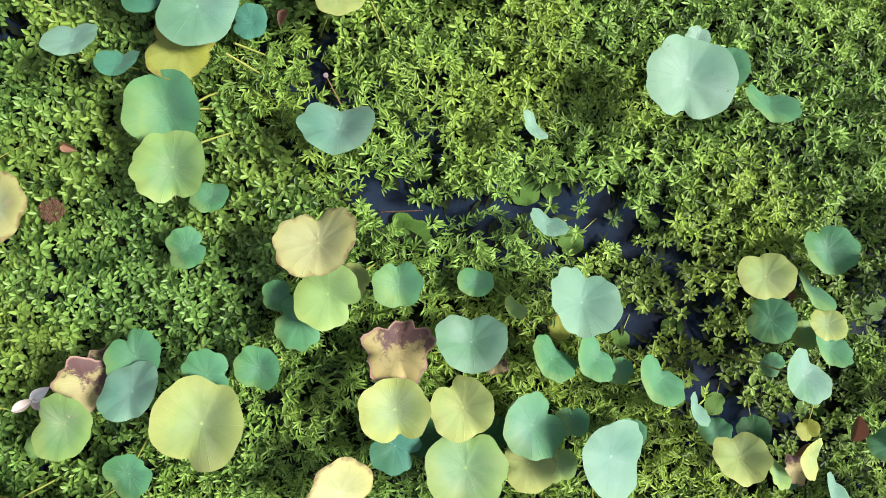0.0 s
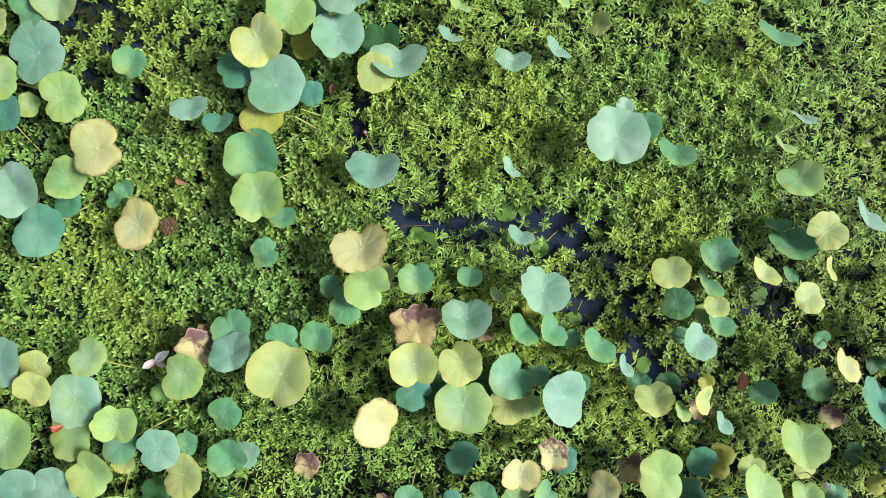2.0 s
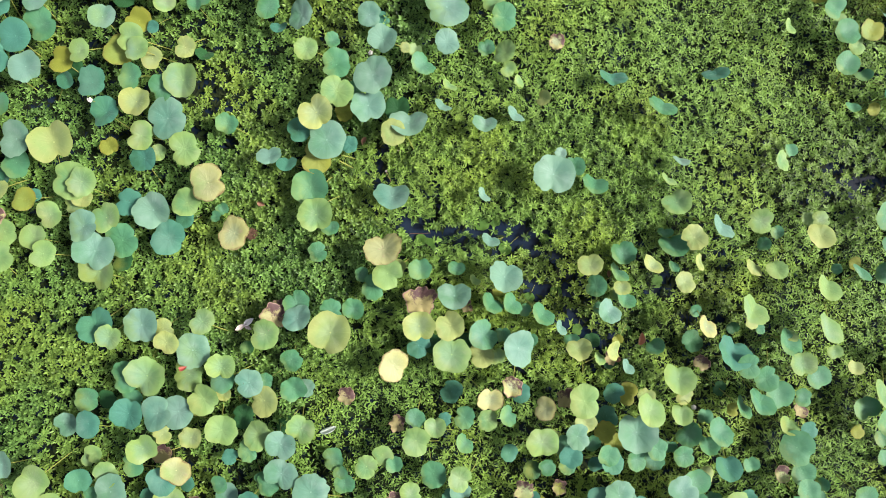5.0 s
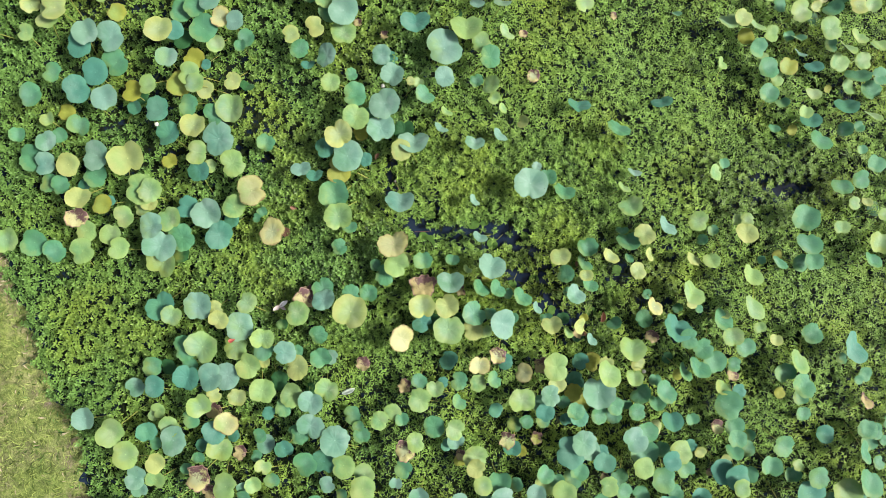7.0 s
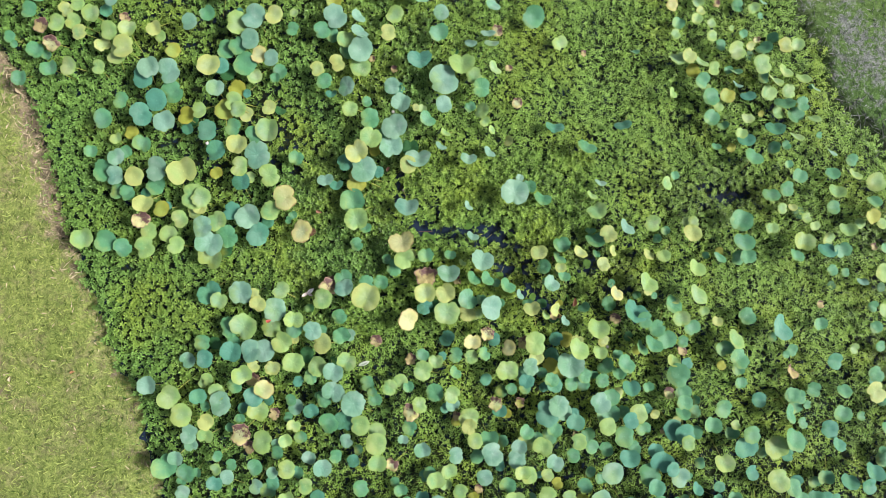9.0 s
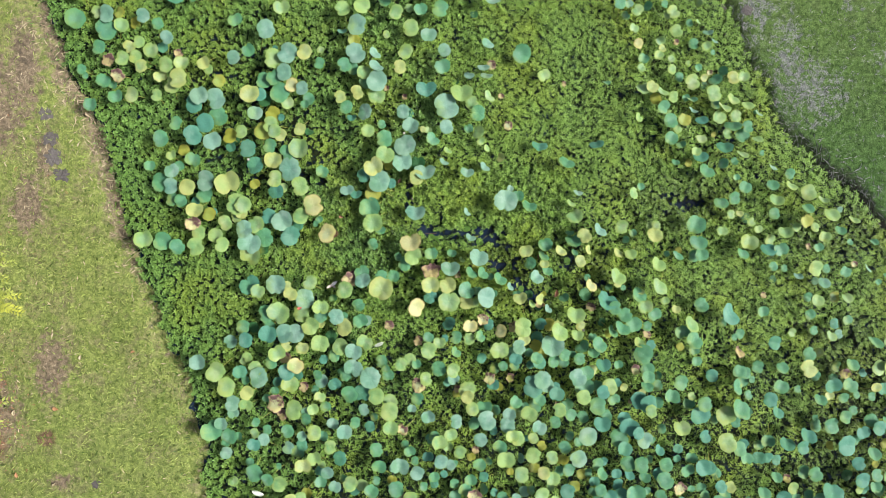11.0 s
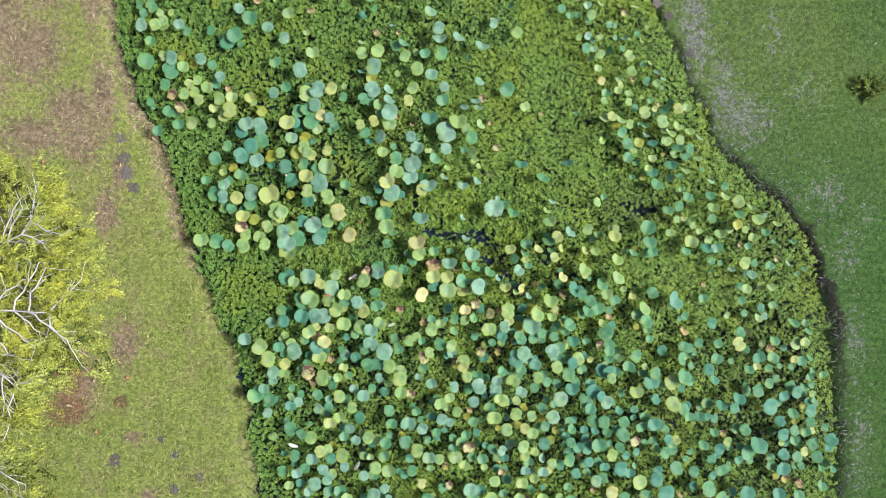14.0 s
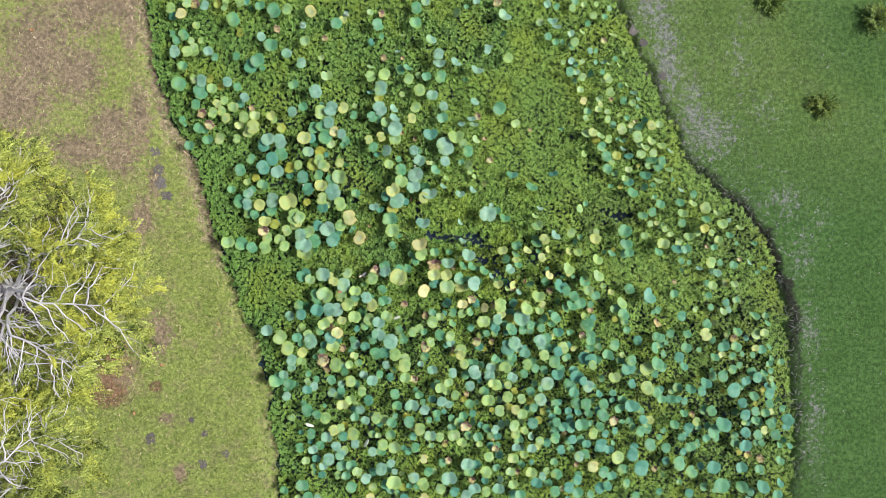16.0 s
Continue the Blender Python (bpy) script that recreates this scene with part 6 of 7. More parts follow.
lotus(8.47,-4.85,.26,.127,'D'); lotus(6.76,-6.25,.50,.212,'GL'); lotus(9.44,-3.86,.39,.092,'L'); lotus(9.32,-4.06,.38,.092,'T')
lotus(-5.69,6.85,.51,.155,'LG'); lotus(9.26,-4.19,.27,.104,'O'); lotus(-7.32,5.96,.45,.156,'GL'); lotus(8.65,-4.87,.50,.170,'BG')
lotus(-5.59,6.95,.35,.114,'T'); lotus(-7.56,5.83,.36,.128,'G'); lotus(9.32,-4.25,.53,.170,'BG'); lotus(-6.99,6.26,.37,.114,'LO')
lotus(9.50,-4.06,.40,.126,'GB',.75,-45); lotus(9.04,-4.61,.30,.081,'O'); lotus(6.33,-6.67,.24,.100,'DO'); lotus(8.92,-4.76,.53,.136,'GB')
lotus(-6.16,6.77,.42,.114,'LG'); lotus(8.66,-5.11,.38,.092,'LO'); lotus(5.52,-7.20,.46,.142,'GL'); lotus(-7.68,6.03,.34,.100,'G')
lotus(9.34,-4.56,.48,.137,'GB'); lotus(-6.12,6.96,.43,.113,'L'); lotus(-6.40,6.88,.31,.114,'OL'); lotus(8.97,-5.04,.41,.126,'GL')
lotus(8.64,-5.36,.52,.159,'BT'); lotus(-6.68,6.75,.57,.141,'BG'); lotus(7.11,-6.49,.49,.184,'LG'); lotus(9.23,-4.82,.47,.137,'LG')
lotus(9.64,-4.45,.39,.080,'LG',.6,80); lotus(8.39,-5.70,.40,.137,'GD'); lotus(7.44,-6.39,.33,.128,'TD'); lotus(9.43,-4.80,.41,.092,'Y')
lotus(-7.35,6.52,.55,.169,'K'); lotus(7.74,-6.37,.49,.212,'TB'); lotus(-7.04,6.88,.32,.128,'NO'); lotus(8.66,-5.77,.45,.194,'T')
lotus(9.03,-5.45,.46,.148,'GB'); lotus(9.76,-4.71,.41,.103,'GB'); lotus(-7.67,6.54,.35,.128,'TD'); lotus(9.40,-5.15,.45,.148,'GL')
lotus(9.23,-5.33,.42,.126,'YL'); lotus(-7.21,6.86,.49,.141,'LG'); lotus(8.57,-6.00,.29,.100,'O'); lotus(-7.64,6.68,.54,.155,'L')
lotus(9.17,-5.71,.38,.103,'G'); lotus(9.88,-5.01,.48,.182,'TB'); lotus(8.80,-6.08,.30,.114,'ON'); lotus(9.52,-5.44,.48,.159,'GT')
lotus(8.53,-6.38,.50,.169,'T'); lotus(9.91,-5.26,.34,.126,'TB'); lotus(7.96,-6.89,.51,.240,'GB'); lotus(9.14,-6.17,.36,.114,'N')
lotus(9.81,-5.65,.36,.103,'LG',.6,80); lotus(9.70,-5.79,.35,.103,'G',.7,-30); lotus(9.04,-6.42,.50,.141,'GL'); lotus(9.98,-5.80,.38,.103,'BG',.7,-30)
lotus(8.58,-6.96,.43,.184,'G',.8,20); lotus(9.63,-6.18,.50,.141,'GL',.8,-20); lotus(8.87,-7.13,.34,.128,'TD'); lotus(9.16,-6.94,.48,.212,'T',.8,-20)
lotus(9.62,-6.81,.52,.141,'BG',.7,-40); lotus(9.54,-7.14,.53,.155,'BG')
def under_leaves(count, seed):
    """Smaller leaves lower down, in the shade of the crowd, where no other leaf stands yet."""
    g = np.random.default_rng(seed)
    have = np.array(LEAVES)
    made = 0
    for _ in range(6000):
        x, y = g.uniform(-4.6, 9.9), g.uniform(-8.2, -1.6)
        spot = np.array([x]), np.array([y])
        if made >= count or shore_distance(*spot)[0] > -0.25 or g.random() > 1.2 * blobs(*spot, CROWD)[0]:
            continue
        r = g.uniform(0.08, 0.15)
        if np.min(np.hypot(have[:, 0] - x, have[:, 1] - y) - 0.75 * have[:, 2]) < 0.5 * r:
            continue
        lotus(x, y, g.uniform(0.22, 0.36), r, str(g.choice(["G", "TG", "GD", "LG", "TD", "GO", "BG"])))
        have = np.array(LEAVES)
        made += 1


under_leaves(170, 5)
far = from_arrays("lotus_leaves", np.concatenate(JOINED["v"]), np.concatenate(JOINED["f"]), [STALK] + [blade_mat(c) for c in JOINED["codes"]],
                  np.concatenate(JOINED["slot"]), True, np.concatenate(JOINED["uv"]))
tagged(far, "crowd of blue-green, lime and yellow lotus leaves over the pond", "lotus leaves", kind="stuff")


# ---- grass blades and straw on the banks ----
def bank_grass(name, count, box, material, label, length, rise, seed, want, slim=(0.10, 0.22)):
    g = np.random.default_rng(seed)
    x, y = g.uniform(box[0], box[2], count), g.uniform(box[1], box[3], count)
    d = shore_distance(x, y)
    rim = np.minimum(np.minimum(x - box[0], box[2] - x) + 9 * (abs(box[0]) < 7), np.minimum(y - box[1], box[3] - y))
    keep = want(x, y, d, g) & (g.random(count) < np.clip(rim / 2.0, 0, 1))
    x, y, d = x[keep], y[keep], d[keep]
    n = len(x)
    base = np.stack([x, y, land_height(x, y, d) - 0.005], 1)
    ln = g.uniform(*length, n)
    ob = leaf_mesh(name, base, g.uniform(0, 6.283, n), g.uniform(*rise, n), ln, ln * g.uniform(*slim, n), material, 0.2, 0.25)
    tagged(ob, label, "grass", kind="stuff")


GRASS_DRY = leafy("lawn_grass_sunny", (0.07, 0.135, 0.022), (0.50, 0.59, 0.17), (0.33, 0.42, 0.09), 0.7, 0.15)
GRASS_LUSH = leafy("lawn_grass_lush", (0.017, 0.058, 0.012), (0.095, 0.20, 0.050), (0.10, 0.18, 0.045), 0.7, 0.15)
GRASS_GREY = leafy("dry_bents", (0.14, 0.146, 0.15), (0.47, 0.475, 0.485), (0.34, 0.335, 0.31), 0.8, 0.1)
bank_grass("lawn_grass", 150000, (-15.5, -10.5, -4, 10.5), GRASS_DRY, "short yellow-green lawn grass with worn patches", (0.05, 0.13), (0.15, 0.9), 21,
           lambda x, y, d, g: (d > 0.0) & (g.random(x.size) < (0.35 + value_noise(x, y, 1.3, 4)) * (1 - blobs(x, y, SOIL)) * (1 - np.exp(-((d - 0.15) / 0.35) ** 2) * np.clip((y + 1) / 1.5, 0, 0.9))))
bank_grass("lawn_grass", 150000, (4.5, -10.5, 16.5, 10.5), GRASS_LUSH, "dense green lawn grass on the bank", (0.03, 0.08), (0.15, 0.9), 22,
           lambda x, y, d, g: (d > 0.08) & (g.random(x.size) < (0.35 + value_noise(x, y, 1.3, 4)) * (1 - 0.8 * blobs(x, y, GREY))))
bank_grass("dry_grass", 110000, (4.5, -8.5, 14.5, 8.5), GRASS_GREY, "dry grey bents matted on the bank", (0.05, 0.12), (0.0, 0.4), 23,
           lambda x, y, d, g: (d > 0.05) & (g.random(x.size) < (0.06 + 0.8 * blobs(x, y, GREY) + 0.5 * np.exp(-((d - 0.35) / 0.35) ** 2) * (y > -1.5)) * np.clip(value_noise(x, y, 2.2, 4) * 4 - 1.7, 0, 1)))
bank_grass("straw", 60000, (-13.5, -8.5, -4, 8.5), STRAW, "pale straw and dead blades strewn on bare soil", (0.05, 0.16), (0.0, 0.35), 24,
           lambda x, y, d, g: (d > -0.1) & (g.random(x.size) < 0.07 + 0.4 * blobs(x, y, SOIL) * np.clip(value_noise(x, y, 1.5, 3) * 2.4 - 0.8, 0, 1) + 0.9 * np.exp(-((d - 0.25) / 0.4) ** 2) * np.clip((y + 1) / 1.5, 0.08, 1) * np.clip(value_noise(x, y, 1.1, 3) * 3 - 0.5, 0.2, 1)))
LITTER = plain("leaf_litter", (0.26, 0.11, 0.06), (0.50, 0.28, 0.17), 20, 0.9)
bank_grass("leaf_litter", 60000, (-13.5, -8.5, -7.5, 3.5), LITTER, "rust-brown leaf litter on bare soil under the trees", (0.04, 0.10), (0.0, 0.35), 28,
           lambda x, y, d, g: (d > 0.3) & (g.random(x.size) < 0.02 + 0.95 * blobs(x, y, [(-9.35, -3.6, 0.55, 0.9), (-11.5, -3.4, 1.2, 0.8)]) * (0.3 + value_noise(x, y, 2.0, 3))), (0.3, 0.5))
bank_grass("bank_reeds", 12000, (6.5, -8.5, 11, 3.0), GRASS_GREY, "grey dead stems matted along the muddy bank", (0.06, 0.16), (0.0, 0.5), 25,
           lambda x, y, d, g: (np.abs(d) < 0.6) & (g.random(x.size) < 0.10 + 0.8 * blobs(x, y, REED)))
bank_grass("dead_stems", 11000, (-10, -1.2, -5, 8.5), STRAW, "long pale dead stems tangled along the pond edge", (0.14, 0.34), (0.0, 0.35), 33,
           lambda x, y, d, g: (d > -0.15) & (g.random(x.size) < np.exp(-((d - 0.12) / 0.26) ** 2) * np.clip(value_noise(x, y, 1.1, 3) * 3 - 0.6, 0.15, 1)), (0.04, 0.075))
bank_grass("dead_stems", 26000, (4.5, -8.5, 11, 8.5), GRASS_GREY, "pale grey dead stems along the muddy edge", (0.09, 0.24), (0.0, 0.4), 34,
           lambda x, y, d, g: (d > -0.3) & (g.random(x.size) < np.exp(-((d - 0.12) / 0.26) ** 2) * np.clip(value_noise(x, y, 1.3, 3) * 3 - 0.9, 0.1, 1)), (0.05, 0.09))
bank_grass("bank_weeds", 48000, (-10, -8.5, -4, 8.5), MAT_BROAD, "green weeds fringing the pond edge", (0.06, 0.13), (0.2, 1.0), 26,
           lambda x, y, d, g: (d > -0.3) & (g.random(x.size) < np.exp(-((d + 0.02) / 0.32) ** 2) * (0.4 + value_noise(x, y, 3.0, 3))))


# ---- trees on the west bank ----
def limb(bm, a, b, ra, rb, sides=6, sag=0.0, g=None):
    """A tapering, slightly crooked branch between two points; returns points along it."""
    a, b = Vector(a), Vector(b)
    steps = 5
    way = (b - a).normalized()
    side = way.orthogonal().normalized()
    other = way.cross(side)
    loops, line = [], []
    for s in range(steps + 1):
        k = s / steps
        c = a.lerp(b, k)
        if 0 < s < steps and g is not None:
            c += Vector(g.uniform(-1, 1, 3)) * (b - a).length * 0.05
        c.z += sag * math.sin(math.pi * k)
        r = ra + (rb - ra) * k
        loops.append([bm.verts.new(c + side * r * math.cos(2 * math.pi * i / sides) + other * r * math.sin(2 * math.pi * i / sides)) for i in range(sides)])
        line.append(c)
    for p, q in zip(loops, loops[1:]):
        for i in range(sides):
            bm.faces.new((p[i], p[(i + 1) % sides], q[(i + 1) % sides], q[i]))
    return line


def tree(x, y, height, spread, seed, limbs, label):
    """A short trunk, long pale limbs that lie bare on top, and feathery leaves in storeys round and below them."""
    g = np.random.default_rng(seed)
    root = new("tree")
    root.location = (x, y, 0.1)
    tagged(root, label, "tree", "trees on the bank")
    bm = bmesh.new()
    limb(bm, (0, 0, -0.05), (0.1, 0.05, height * 0.55), 0.17, 0.11, 9, 0, g)
    part("trunk", bm, BARK, root)
    tips = []
    for i in range(limbs):
        bm = bmesh.new()
        a = 2 * math.pi * i / limbs + g.uniform(-0.25, 0.25)
        reach = spread * g.uniform(0.72, 1.05)
        start = Vector((0.1, 0.05, height * g.uniform(0.35, 0.54)))
        knee = start.lerp(Vector((reach * math.cos(a), reach * math.sin(a), height)), 0.5)
        knee.z = height * g.uniform(0.72, 0.95)
        bend = a + g.uniform(-0.35, 0.35)
        end = knee + Vector((math.cos(bend), math.sin(bend), g.uniform(-0.12, 0.12))) * reach * 0.55
        line = limb(bm, start, knee, 0.042, 0.026, 7, 0.1, g) + limb(bm, knee, end, 0.026, 0.010, 6, 0.08, g)[1:]
        for step, p in enumerate(line[2:]):
            for side in ((1, -1) if g.random() < 0.75 else (g.choice((-1, 1)),)):
                b = a + side * g.uniform(0.4, 1.1)
                ln = spread * g.uniform(0.18, 0.40)
                q = p + Vector((ln * math.cos(b), ln * math.sin(b), g.uniform(-0.02, 0.3) * ln))
                twig = limb(bm, p, q, 0.017, 0.007, 5, 0.04, g)
                for w in twig[1:]:
                    c = b + g.uniform(-1.2, 1.2)
                    e = w + Vector((0.36 * math.cos(c), 0.36 * math.sin(c), g.uniform(-0.1, 0.14))) * g.uniform(0.6, 1.3)
                    limb(bm, w, e, 0.006, 0.003, 4, 0, g)
                    far_out = math.hypot(e.x, e.y) / spread
                    if g.random() < 0.25 + 0.9 * far_out:
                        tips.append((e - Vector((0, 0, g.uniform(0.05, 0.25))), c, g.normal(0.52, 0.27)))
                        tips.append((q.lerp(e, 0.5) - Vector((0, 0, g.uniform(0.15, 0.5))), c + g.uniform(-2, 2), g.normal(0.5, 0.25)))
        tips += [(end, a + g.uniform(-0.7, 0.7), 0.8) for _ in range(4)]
        part("limb", bm, BARK, root)
    # lower storeys in clumps with gaps between; darker tone paints the crown's inner shade
    for _ in range(int(11 * spread * spread)):
        a, u = g.uniform(0, 6.283), math.sqrt(g.random())
        o = Vector((spread * u * math.cos(a), spread * u * math.sin(a), height * g.uniform(0.22, 0.74)))
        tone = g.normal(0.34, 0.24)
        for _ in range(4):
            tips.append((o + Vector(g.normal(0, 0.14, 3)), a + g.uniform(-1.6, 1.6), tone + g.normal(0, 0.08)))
    base, head, rise, ln, tones = [], [], [], [], []
    for e, c, tone in tips:
        for _ in range(3 if tone > 0.55 else 2):
            # one pinnate leaf: paired leaflets along a drooping rib
            o = e + Vector(g.uniform(-0.12, 0.12, 3))
            h = c + g.uniform(-1.1, 1.1)
            rib = g.uniform(0.18, 0.40)
            pairs = 8
            for k in range(pairs):
                u = (k + 1) / pairs
                for s in (-1, 1):
                    base.append((o.x + rib * u * math.cos(h), o.y + rib * u * math.sin(h), o.z - 0.12 * u * u))
                    head.append(h + s * g.uniform(0.8, 1.15))
                    rise.append(g.uniform(-0.5, 0.3))
                    ln.append(g.uniform(0.055, 0.095))
                    tones.append(tone + g.normal(0, 0.1))
    ln = np.array(ln)
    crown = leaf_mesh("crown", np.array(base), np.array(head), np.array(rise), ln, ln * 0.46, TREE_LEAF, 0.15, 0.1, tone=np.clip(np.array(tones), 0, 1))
    crown.parent = root
    crown["label"] = "yellow-green feathery foliage"
    return root


tree(-11.25, -1.15, 4.2, 3.2, 5, 13, "small spreading tree with silvery twigs and yellow-green feathery leaves")
tree(-12.0, -5.9, 4.1, 3.0, 9, 12, "bushy tree with silver branches and yellow-green feathery leaves")


# ---- young shrubs on the east lawn ----
def shrub(x, y, r, seed):
    g = np.random.default_rng(seed)
    root = new("shrub")
    root.location = (x, y, 0.22)
    tagged(root, "low dark green needle-leaved shrub on the lawn", "shrub", "shrubs on the lawn")
    bm = bmesh.new()
    base, head, rise = [], [], []
    for _ in range(90):
        a, e = g.uniform(0, 6.283), g.uniform(0.05, 0.95)
        ln = r * g.uniform(0.35, 1.2)
        tip = Vector((math.cos(a) * math.cos(e), math.sin(a) * math.cos(e), 0.7 * math.sin(e))) * ln
        pts = limb(bm, (0, 0, -0.03), tip, 0.004, 0.002, 4, 0.03, g)
        for p, q in zip(pts, pts[1:]):
            for k in range(11):
                c = p.lerp(q, k / 11)
                base.append(c[:])
                head.append(a + g.uniform(-1.6, 1.6))
                rise.append(g.uniform(-0.2, 0.9))
    part("stem", bm, SHRUB_WOOD, root)
    n = len(base)
    ln = g.uniform(0.035, 0.085, n)
    crown = leaf_mesh("foliage", np.array(base), np.array(head), np.array(rise), ln, ln * 0.3, SHRUB_LEAF, 0.1, 0.1)
    crown.parent = root


SHRUB_WOOD = plain("shrub_wood", (0.10, 0.085, 0.05), (0.2, 0.17, 0.1), 20, 0.85)
shrub(11.0, 4.0, 0.42, 1)
shrub(9.5, 6.95, 0.45, 2)
shrub(12.5, 6.5, 0.52, 3)


# ---- small things among the leaves ----
def petal_bm(bm, length, width, cup, m):
    """A cupped pointed petal, added to a bmesh at the pose m."""
    rows = []
    for k in range(6):
        u = k / 5
        w = width * math.sin(math.pi * (0.08 + 0.9 * u)) ** 0.8 / 2
        rows.append([bm.verts.new(m @ Vector((length * u, w * v, cup * (v * v * w * 2 + 0.4 * length * (u - 0.5) ** 2)))) for v in (-1, -0.4, 0.4, 1)])
    for a, b in zip(rows, rows[1:]):
        for i in range(3):
            bm.faces.new((a[i], a[i + 1], b[i + 1], b[i]))


def fallen_petals(x, y, z):
    root = new("lotus_petals")
    root.location = (x, y, z)
    tagged(root, "fallen white and pinkish lotus petals on green plants", "petals")
    for turn, size, mat, words in ((35, 0.14, PETAL, "white petal"), (-150, 0.12, PETAL_PINK, "faded pink petal"), (-30, 0.10, PETAL_PINK, "faded pink petal")):
        bm = bmesh.new()
        petal_bm(bm, size, size * 0.5, 0.5, pose(0, 0, 0.01, 0, -10, turn))
        part("petal", bm, mat, root, words)


def bud(x, y, z):
    """A closed white flower bud on its stalk."""
    root = new("lotus_bud")
    root.location = (x, y, 0)
    tagged(root, "closed white lotus bud on a straight stalk", "flower bud", "lotus buds")
    bm = bmesh.new()
    for i in range(7):
        petal_bm(bm, 0.075, 0.05, 0.6, pose(0, 0, z - 0.04, 0, 0, i * 51) @ pose(0.006, 0, 0, 0, -78))
    part("petals", bm, PETAL, root)
    bm = bmesh.new()
    limb(bm, (0.03, 0.02, -0.05), (0, 0, z - 0.04), 0.006, 0.004, 6)
    part("stalk", bm, STALK, root)


def seed_head(x, y, z):
    root = new("seed_head")
    root.location = (x, y, 0)
    tagged(root, "small lilac-pink seed head on a thin stem", "seed head")
    bm = bmesh.new()
    bmesh.ops.create_cone(bm, cap_ends=True, segments=12, radius1=0.009, radius2=0.015, depth=0.025, matrix=pose(0, 0, z))
    bmesh.ops.bevel(bm, geom=bm.edges[:], offset=0.003, segments=1, affect="EDGES")
    part("head", bm, SEED, root)
    bm = bmesh.new()
    limb(bm, (0.04, -0.12, 0.02), (0, 0, z - 0.015), 0.004, 0.003, 6)
    part("stem", bm, BROWN, root)


def husk(x, y, z, r):
    """A shrivelled brown leaf, crumpled into a tuft."""
    bm = bmesh.new()
    bmesh.ops.create_icosphere(bm, subdivisions=5, radius=r)
    for v in bm.verts:
        k = 1 + 0.3 * noise.noise(v.co * 40) + 0.35 * noise.noise(v.co * 120) + 0.2 * noise.noise(v.co * 260)
        v.co = Vector((v.co.x * k, v.co.y * k, v.co.z * k * 0.45))
    me = bpy.data.meshes.new("shrivelled_leaf")
    bm.to_mesh(me)
    bm.free()
    me.materials.append(HUSK)
    ob = new("shrivelled_leaf", me)
    ob.location = (x, y, z)
    tagged(ob, "shrivelled brown lotus leaf crumpled on the plants", "dead leaf")


def rolled_leaf(x, y, z, length, turn):
    """A young pale leaf still rolled from both sides."""
    bm = bmesh.new()
    rows = []
    for k in range(9):
        u = k / 8 - 0.5
        w = math.sqrt(max(0.02, 1 - (2 * u) ** 2)) * length * 0.42
        row = []
        for i in range(9):
            v = i / 4 - 1
            a = abs(v) * 2.4
            row.append(bm.verts.new((length * u, math.copysign(w * math.sin(a) / 2.4, v), w * (1 - math.cos(a)) / 2.4)))
        rows.append(row)
    for a, b in zip(rows, rows[1:]):
        for i in range(8):
            bm.faces.new((a[i], a[i + 1], b[i + 1], b[i]))
    root = new("rolled_leaf")
    root.location = (x, y, z)
    root.rotation_euler = (0, 0, radians(turn))
    tagged(root, "pale young lotus leaf still rolled up", "lotus leaf", "rolled lotus leaves")
    part("blade", bm, ROLLED, root)
    bm = bmesh.new()
    limb(bm, (0.05, 0.02, -z - 0.05), (0, 0, 0), 0.006, 0.004, 6)
    part("stalk", bm, STALK, root)


def bent_stalk(a, b, thick, material, name, label, category):
    bm = bmesh.new()
    limb(bm, (0, 0, 0), Vector(b) - Vector(a), thick, thick * 0.75, 7, 0.012)
    me = bpy.data.meshes.new(name)
    bm.to_mesh(me)
    bm.free()
    me.materials.append(material)
    ob = new(name, me)
    ob.location = a
    tagged(ob, label, category)


def clod(x, y, r, seed):
    bm = bmesh.new()
    bmesh.ops.create_icosphere(bm, subdivisions=4, radius=r)
    for v in bm.verts:
        k = 1 + 0.95 * noise.noise(v.co * 14 + Vector((seed, 0, 0))) + 0.5 * noise.noise(v.co * 40 + Vector((0, seed, 0)))
        v.co = Vector((v.co.x * k, v.co.y * k, v.co.z * k * 0.13))
    me = bpy.data.meshes.new("soil_clod")
    bm.to_mesh(me)
    bm.free()
    me.materials.append(CLOD)
    ob = new("soil_clod", me)
    d = shore_distance(np.array([x]), np.array([y]))
    ob.location = (x, y, float(land_height(np.array([x]), np.array([y]), d)[0]) + 0.005)
    tagged(ob, "dark crumbly earth clod on the lawn", "soil clod", "earth clods")


PETAL_PINK = plain("pink_petal", (0.66, 0.50, 0.46), (0.84, 0.74, 0.70), 30, 0.7)
ROLLED = plain("rolled_blade", (0.72, 0.82, 0.72), (0.95, 1.02, 0.95), 20, 0.5)
CLOD = plain("dark_earth", (0.07, 0.064, 0.066), (0.21, 0.19, 0.185), 25, 0.95, 0.6, 0.02)
SEED = plain("lilac_seed_head", (0.26, 0.19, 0.22), (0.42, 0.34, 0.38), 60, 0.8)
HUSK = plain("shrivelled", (0.10, 0.05, 0.03), (0.27, 0.15, 0.09), 60, 0.9, 0.8, 0.02)
fallen_petals(-2.28, -0.87, 0.30)
for spot in ((-3.91, 1.69, 0.6), (-0.77, 2.22, 0.6), (2.87, -1.77, 0.6)):
    bud(*spot)
seed_head(-0.61, 0.91, 0.45)
husk(-2.23, 0.20, 0.22, 0.062)
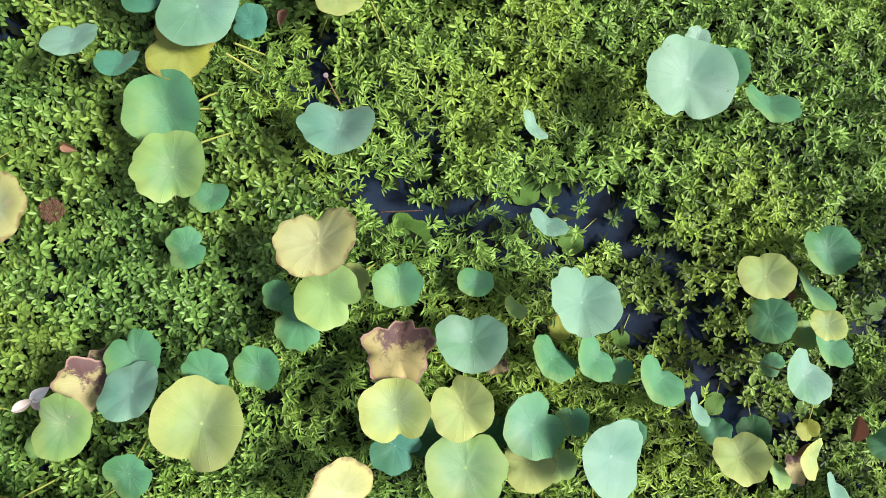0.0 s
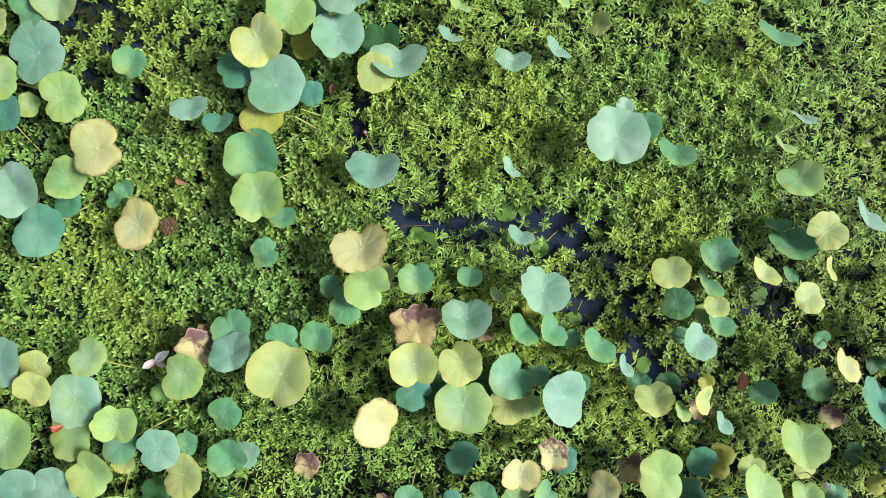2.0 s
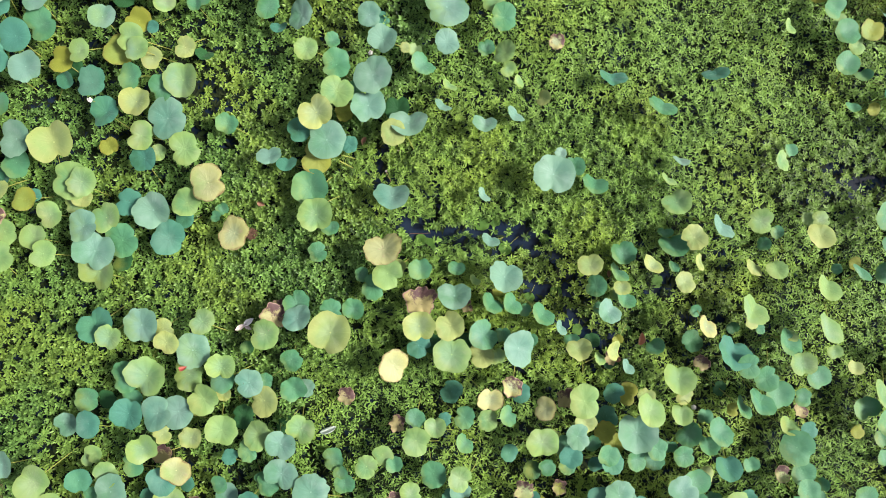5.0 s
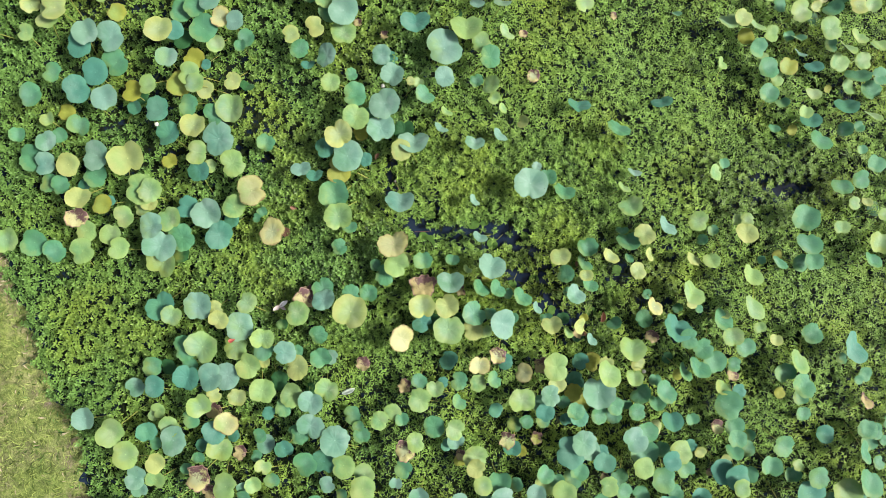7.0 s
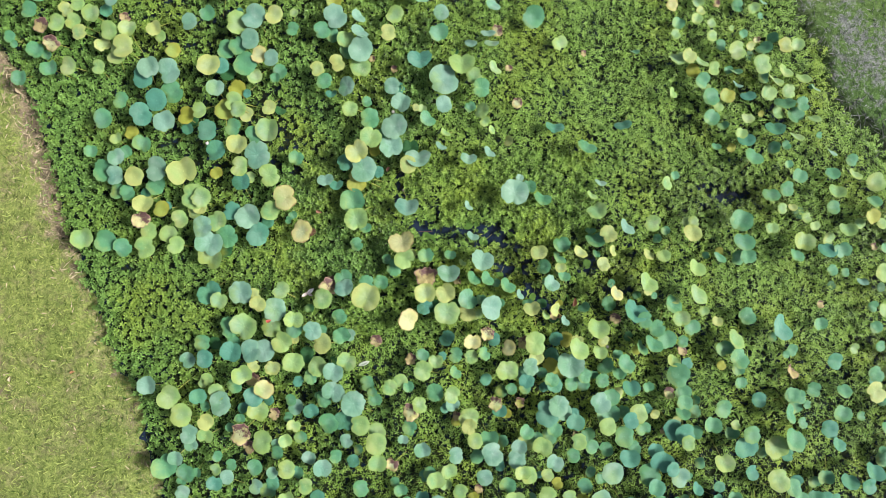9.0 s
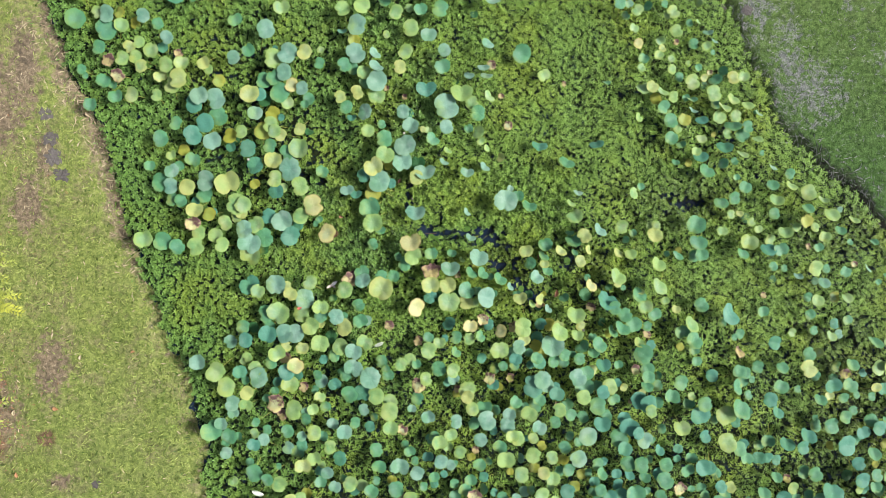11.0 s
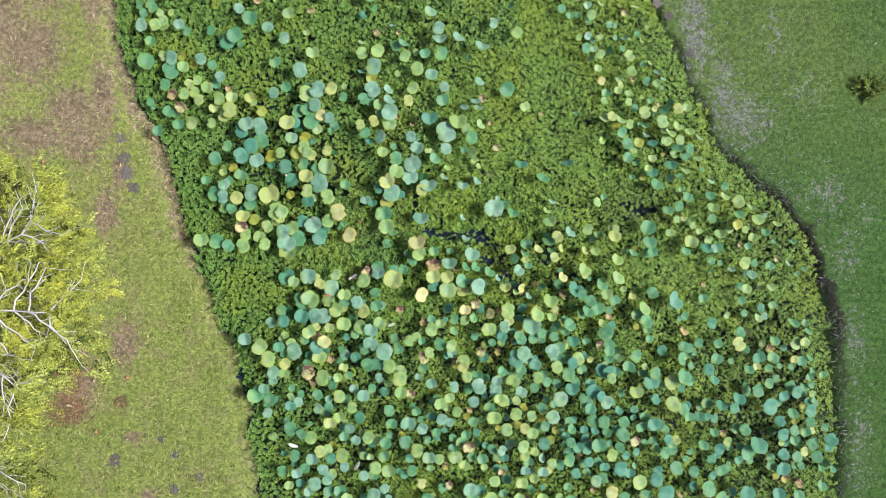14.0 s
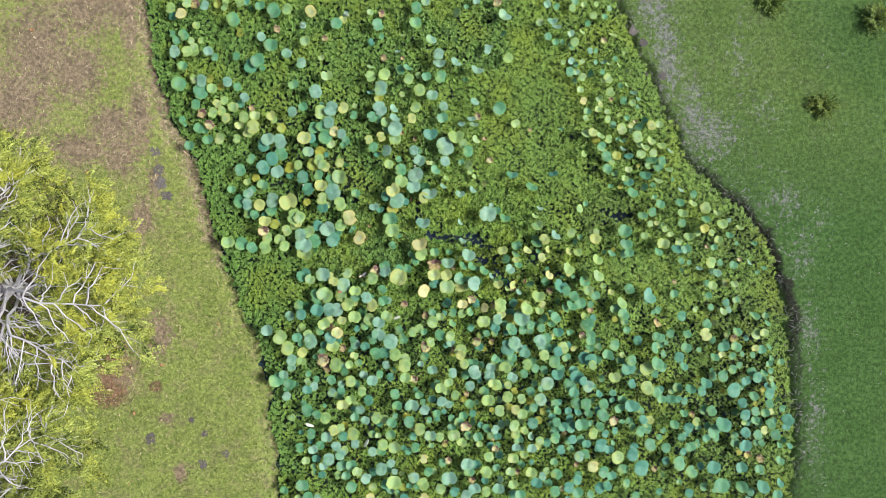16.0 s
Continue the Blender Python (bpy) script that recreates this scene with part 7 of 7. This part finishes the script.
for spot in ((-1.30, -2.09, 0.35, 0.20, 20), (-3.79, -5.14, 0.40, 0.26, -20), (-2.18, -5.67, 0.40, 0.25, 60), (-3.95, 6.25, 0.40, 0.22, -40), (-2.71, 6.54, 0.45, 0.18, -30)):
    rolled_leaf(*spot)
STALK_WORDS = "yellow-green bent lotus stalk leaning over water plants"
for a, b in (((-1.15, 1.03, 0.45), (-0.97, 0.95, 0.2)), ((-1.32, 0.78, 0.4), (-1.26, 0.87, 0.25)), ((-1.32, 0.55, 0.4), (-1.18, 0.64, 0.25)), ((-0.37, 1.31, 0.45), (-0.28, 1.16, 0.15)),
             ((1.66, -1.28, 0.4), (1.71, -1.47, 0.2)), ((1.69, -1.3, 0.4), (1.84, -1.27, 0.25)), ((-1.12, 1.1, 0.4), (-0.92, 1.07, 0.15))):
    bent_stalk(a, b, 0.0065, STALK, "lotus_stalk", STALK_WORDS, "plant stalk")
bent_stalk((-0.36, 0.2, 0.012), (-0.1, 0.21, 0.012), 0.004, HUSK, "twig", "brown twig floating on dark water", "twig")
bent_stalk((-0.5, 1.19, 0.2), (-0.36, 1.17, 0.1), 0.003, STRAW, "twig", "thin pale dry stem between plants", "twig")
for k, (x, y, r) in enumerate(((-8.43, -5.6, 0.12), (-6.95, -6.36, 0.11), (-7.27, -5.07, 0.07), (-6.89, -5.47, 0.08), (-6.28, -6.06, 0.08), (-8.15, 1.78, 0.14), (-8.2, 2.19, 0.12), (-7.95, 1.42, 0.12),
                              (-8.3, 2.7, 0.11), (5.54, 6.16, 0.10), (5.83, 5.83, 0.09), (5.72, 5.07, 0.10), (6.0, 4.95, 0.09), (6.38, 4.87, 0.08), (6.05, 4.35, 0.08))):
    clod(x, y, r, k * 3.1)


def fallen_leaf(x, y, z, length, turn, material, label, category="dead leaf", group="fallen leaves"):
    """A curled dead leaf lying where it fell."""
    bm = bmesh.new()
    petal_bm(bm, length, length * 0.55, 0.9, pose(-length / 2, 0, 0.004))
    me = bpy.data.meshes.new("fallen_leaf")
    bm.to_mesh(me)
    bm.free()
    me.materials.append(material)
    ob = new("fallen_leaf", me)
    ob.matrix_world = pose(x, y, z, 8, -6, turn)
    tagged(ob, label, category, group)


RUST = plain("rusty_leaf", (0.44, 0.22, 0.10), (0.62, 0.36, 0.19), 25, 0.8)
for k, (x, y) in enumerate(((-12.05, 2.39), (-10.21, 2.10), (-7.44, 2.70), (-6.48, -2.28), (-8.94, -3.55), (-8.07, -3.45), (-8.11, -5.04), (-8.89, -4.84), (-9.62, -4.18), (-10.04, -4.68), (-11.68, 5.98), (-11.76, 6.19), (-7.57, -2.39))):
    spot = np.array([x]), np.array([y])
    fallen_leaf(x, y, float(land_height(*spot, shore_distance(*spot))[0]) + 0.03, 0.09 + 0.02 * (k % 3), 67 * k, RUST if k % 2 else STRAW,
                "rust-coloured dead leaf fallen on the lawn" if k % 2 else "pale dry leaf fallen on the lawn")
for k, (x, y, length) in enumerate(((2.06, -1.18, 0.14), (0.35, -0.68, 0.12), (-0.88, 1.28, 0.10), (-2.09, 0.55, 0.10), (2.37, -1.04, 0.15), (2.08, -1.29, 0.12), (2.00, -0.28, 0.08))):
    fallen_leaf(x, y, 0.26, length, 50 + 97 * k, BROWN, "reddish-brown dead leaf caught among water plants")
RED_PETAL = plain("red_petal", (0.62, 0.14, 0.11), (0.85, 0.26, 0.20), 30, 0.7)
fallen_leaf(-2.88, -1.31, 0.59, 0.10, 15, RED_PETAL, "small red petal lying on a lotus leaf", "petal", "fallen petals")
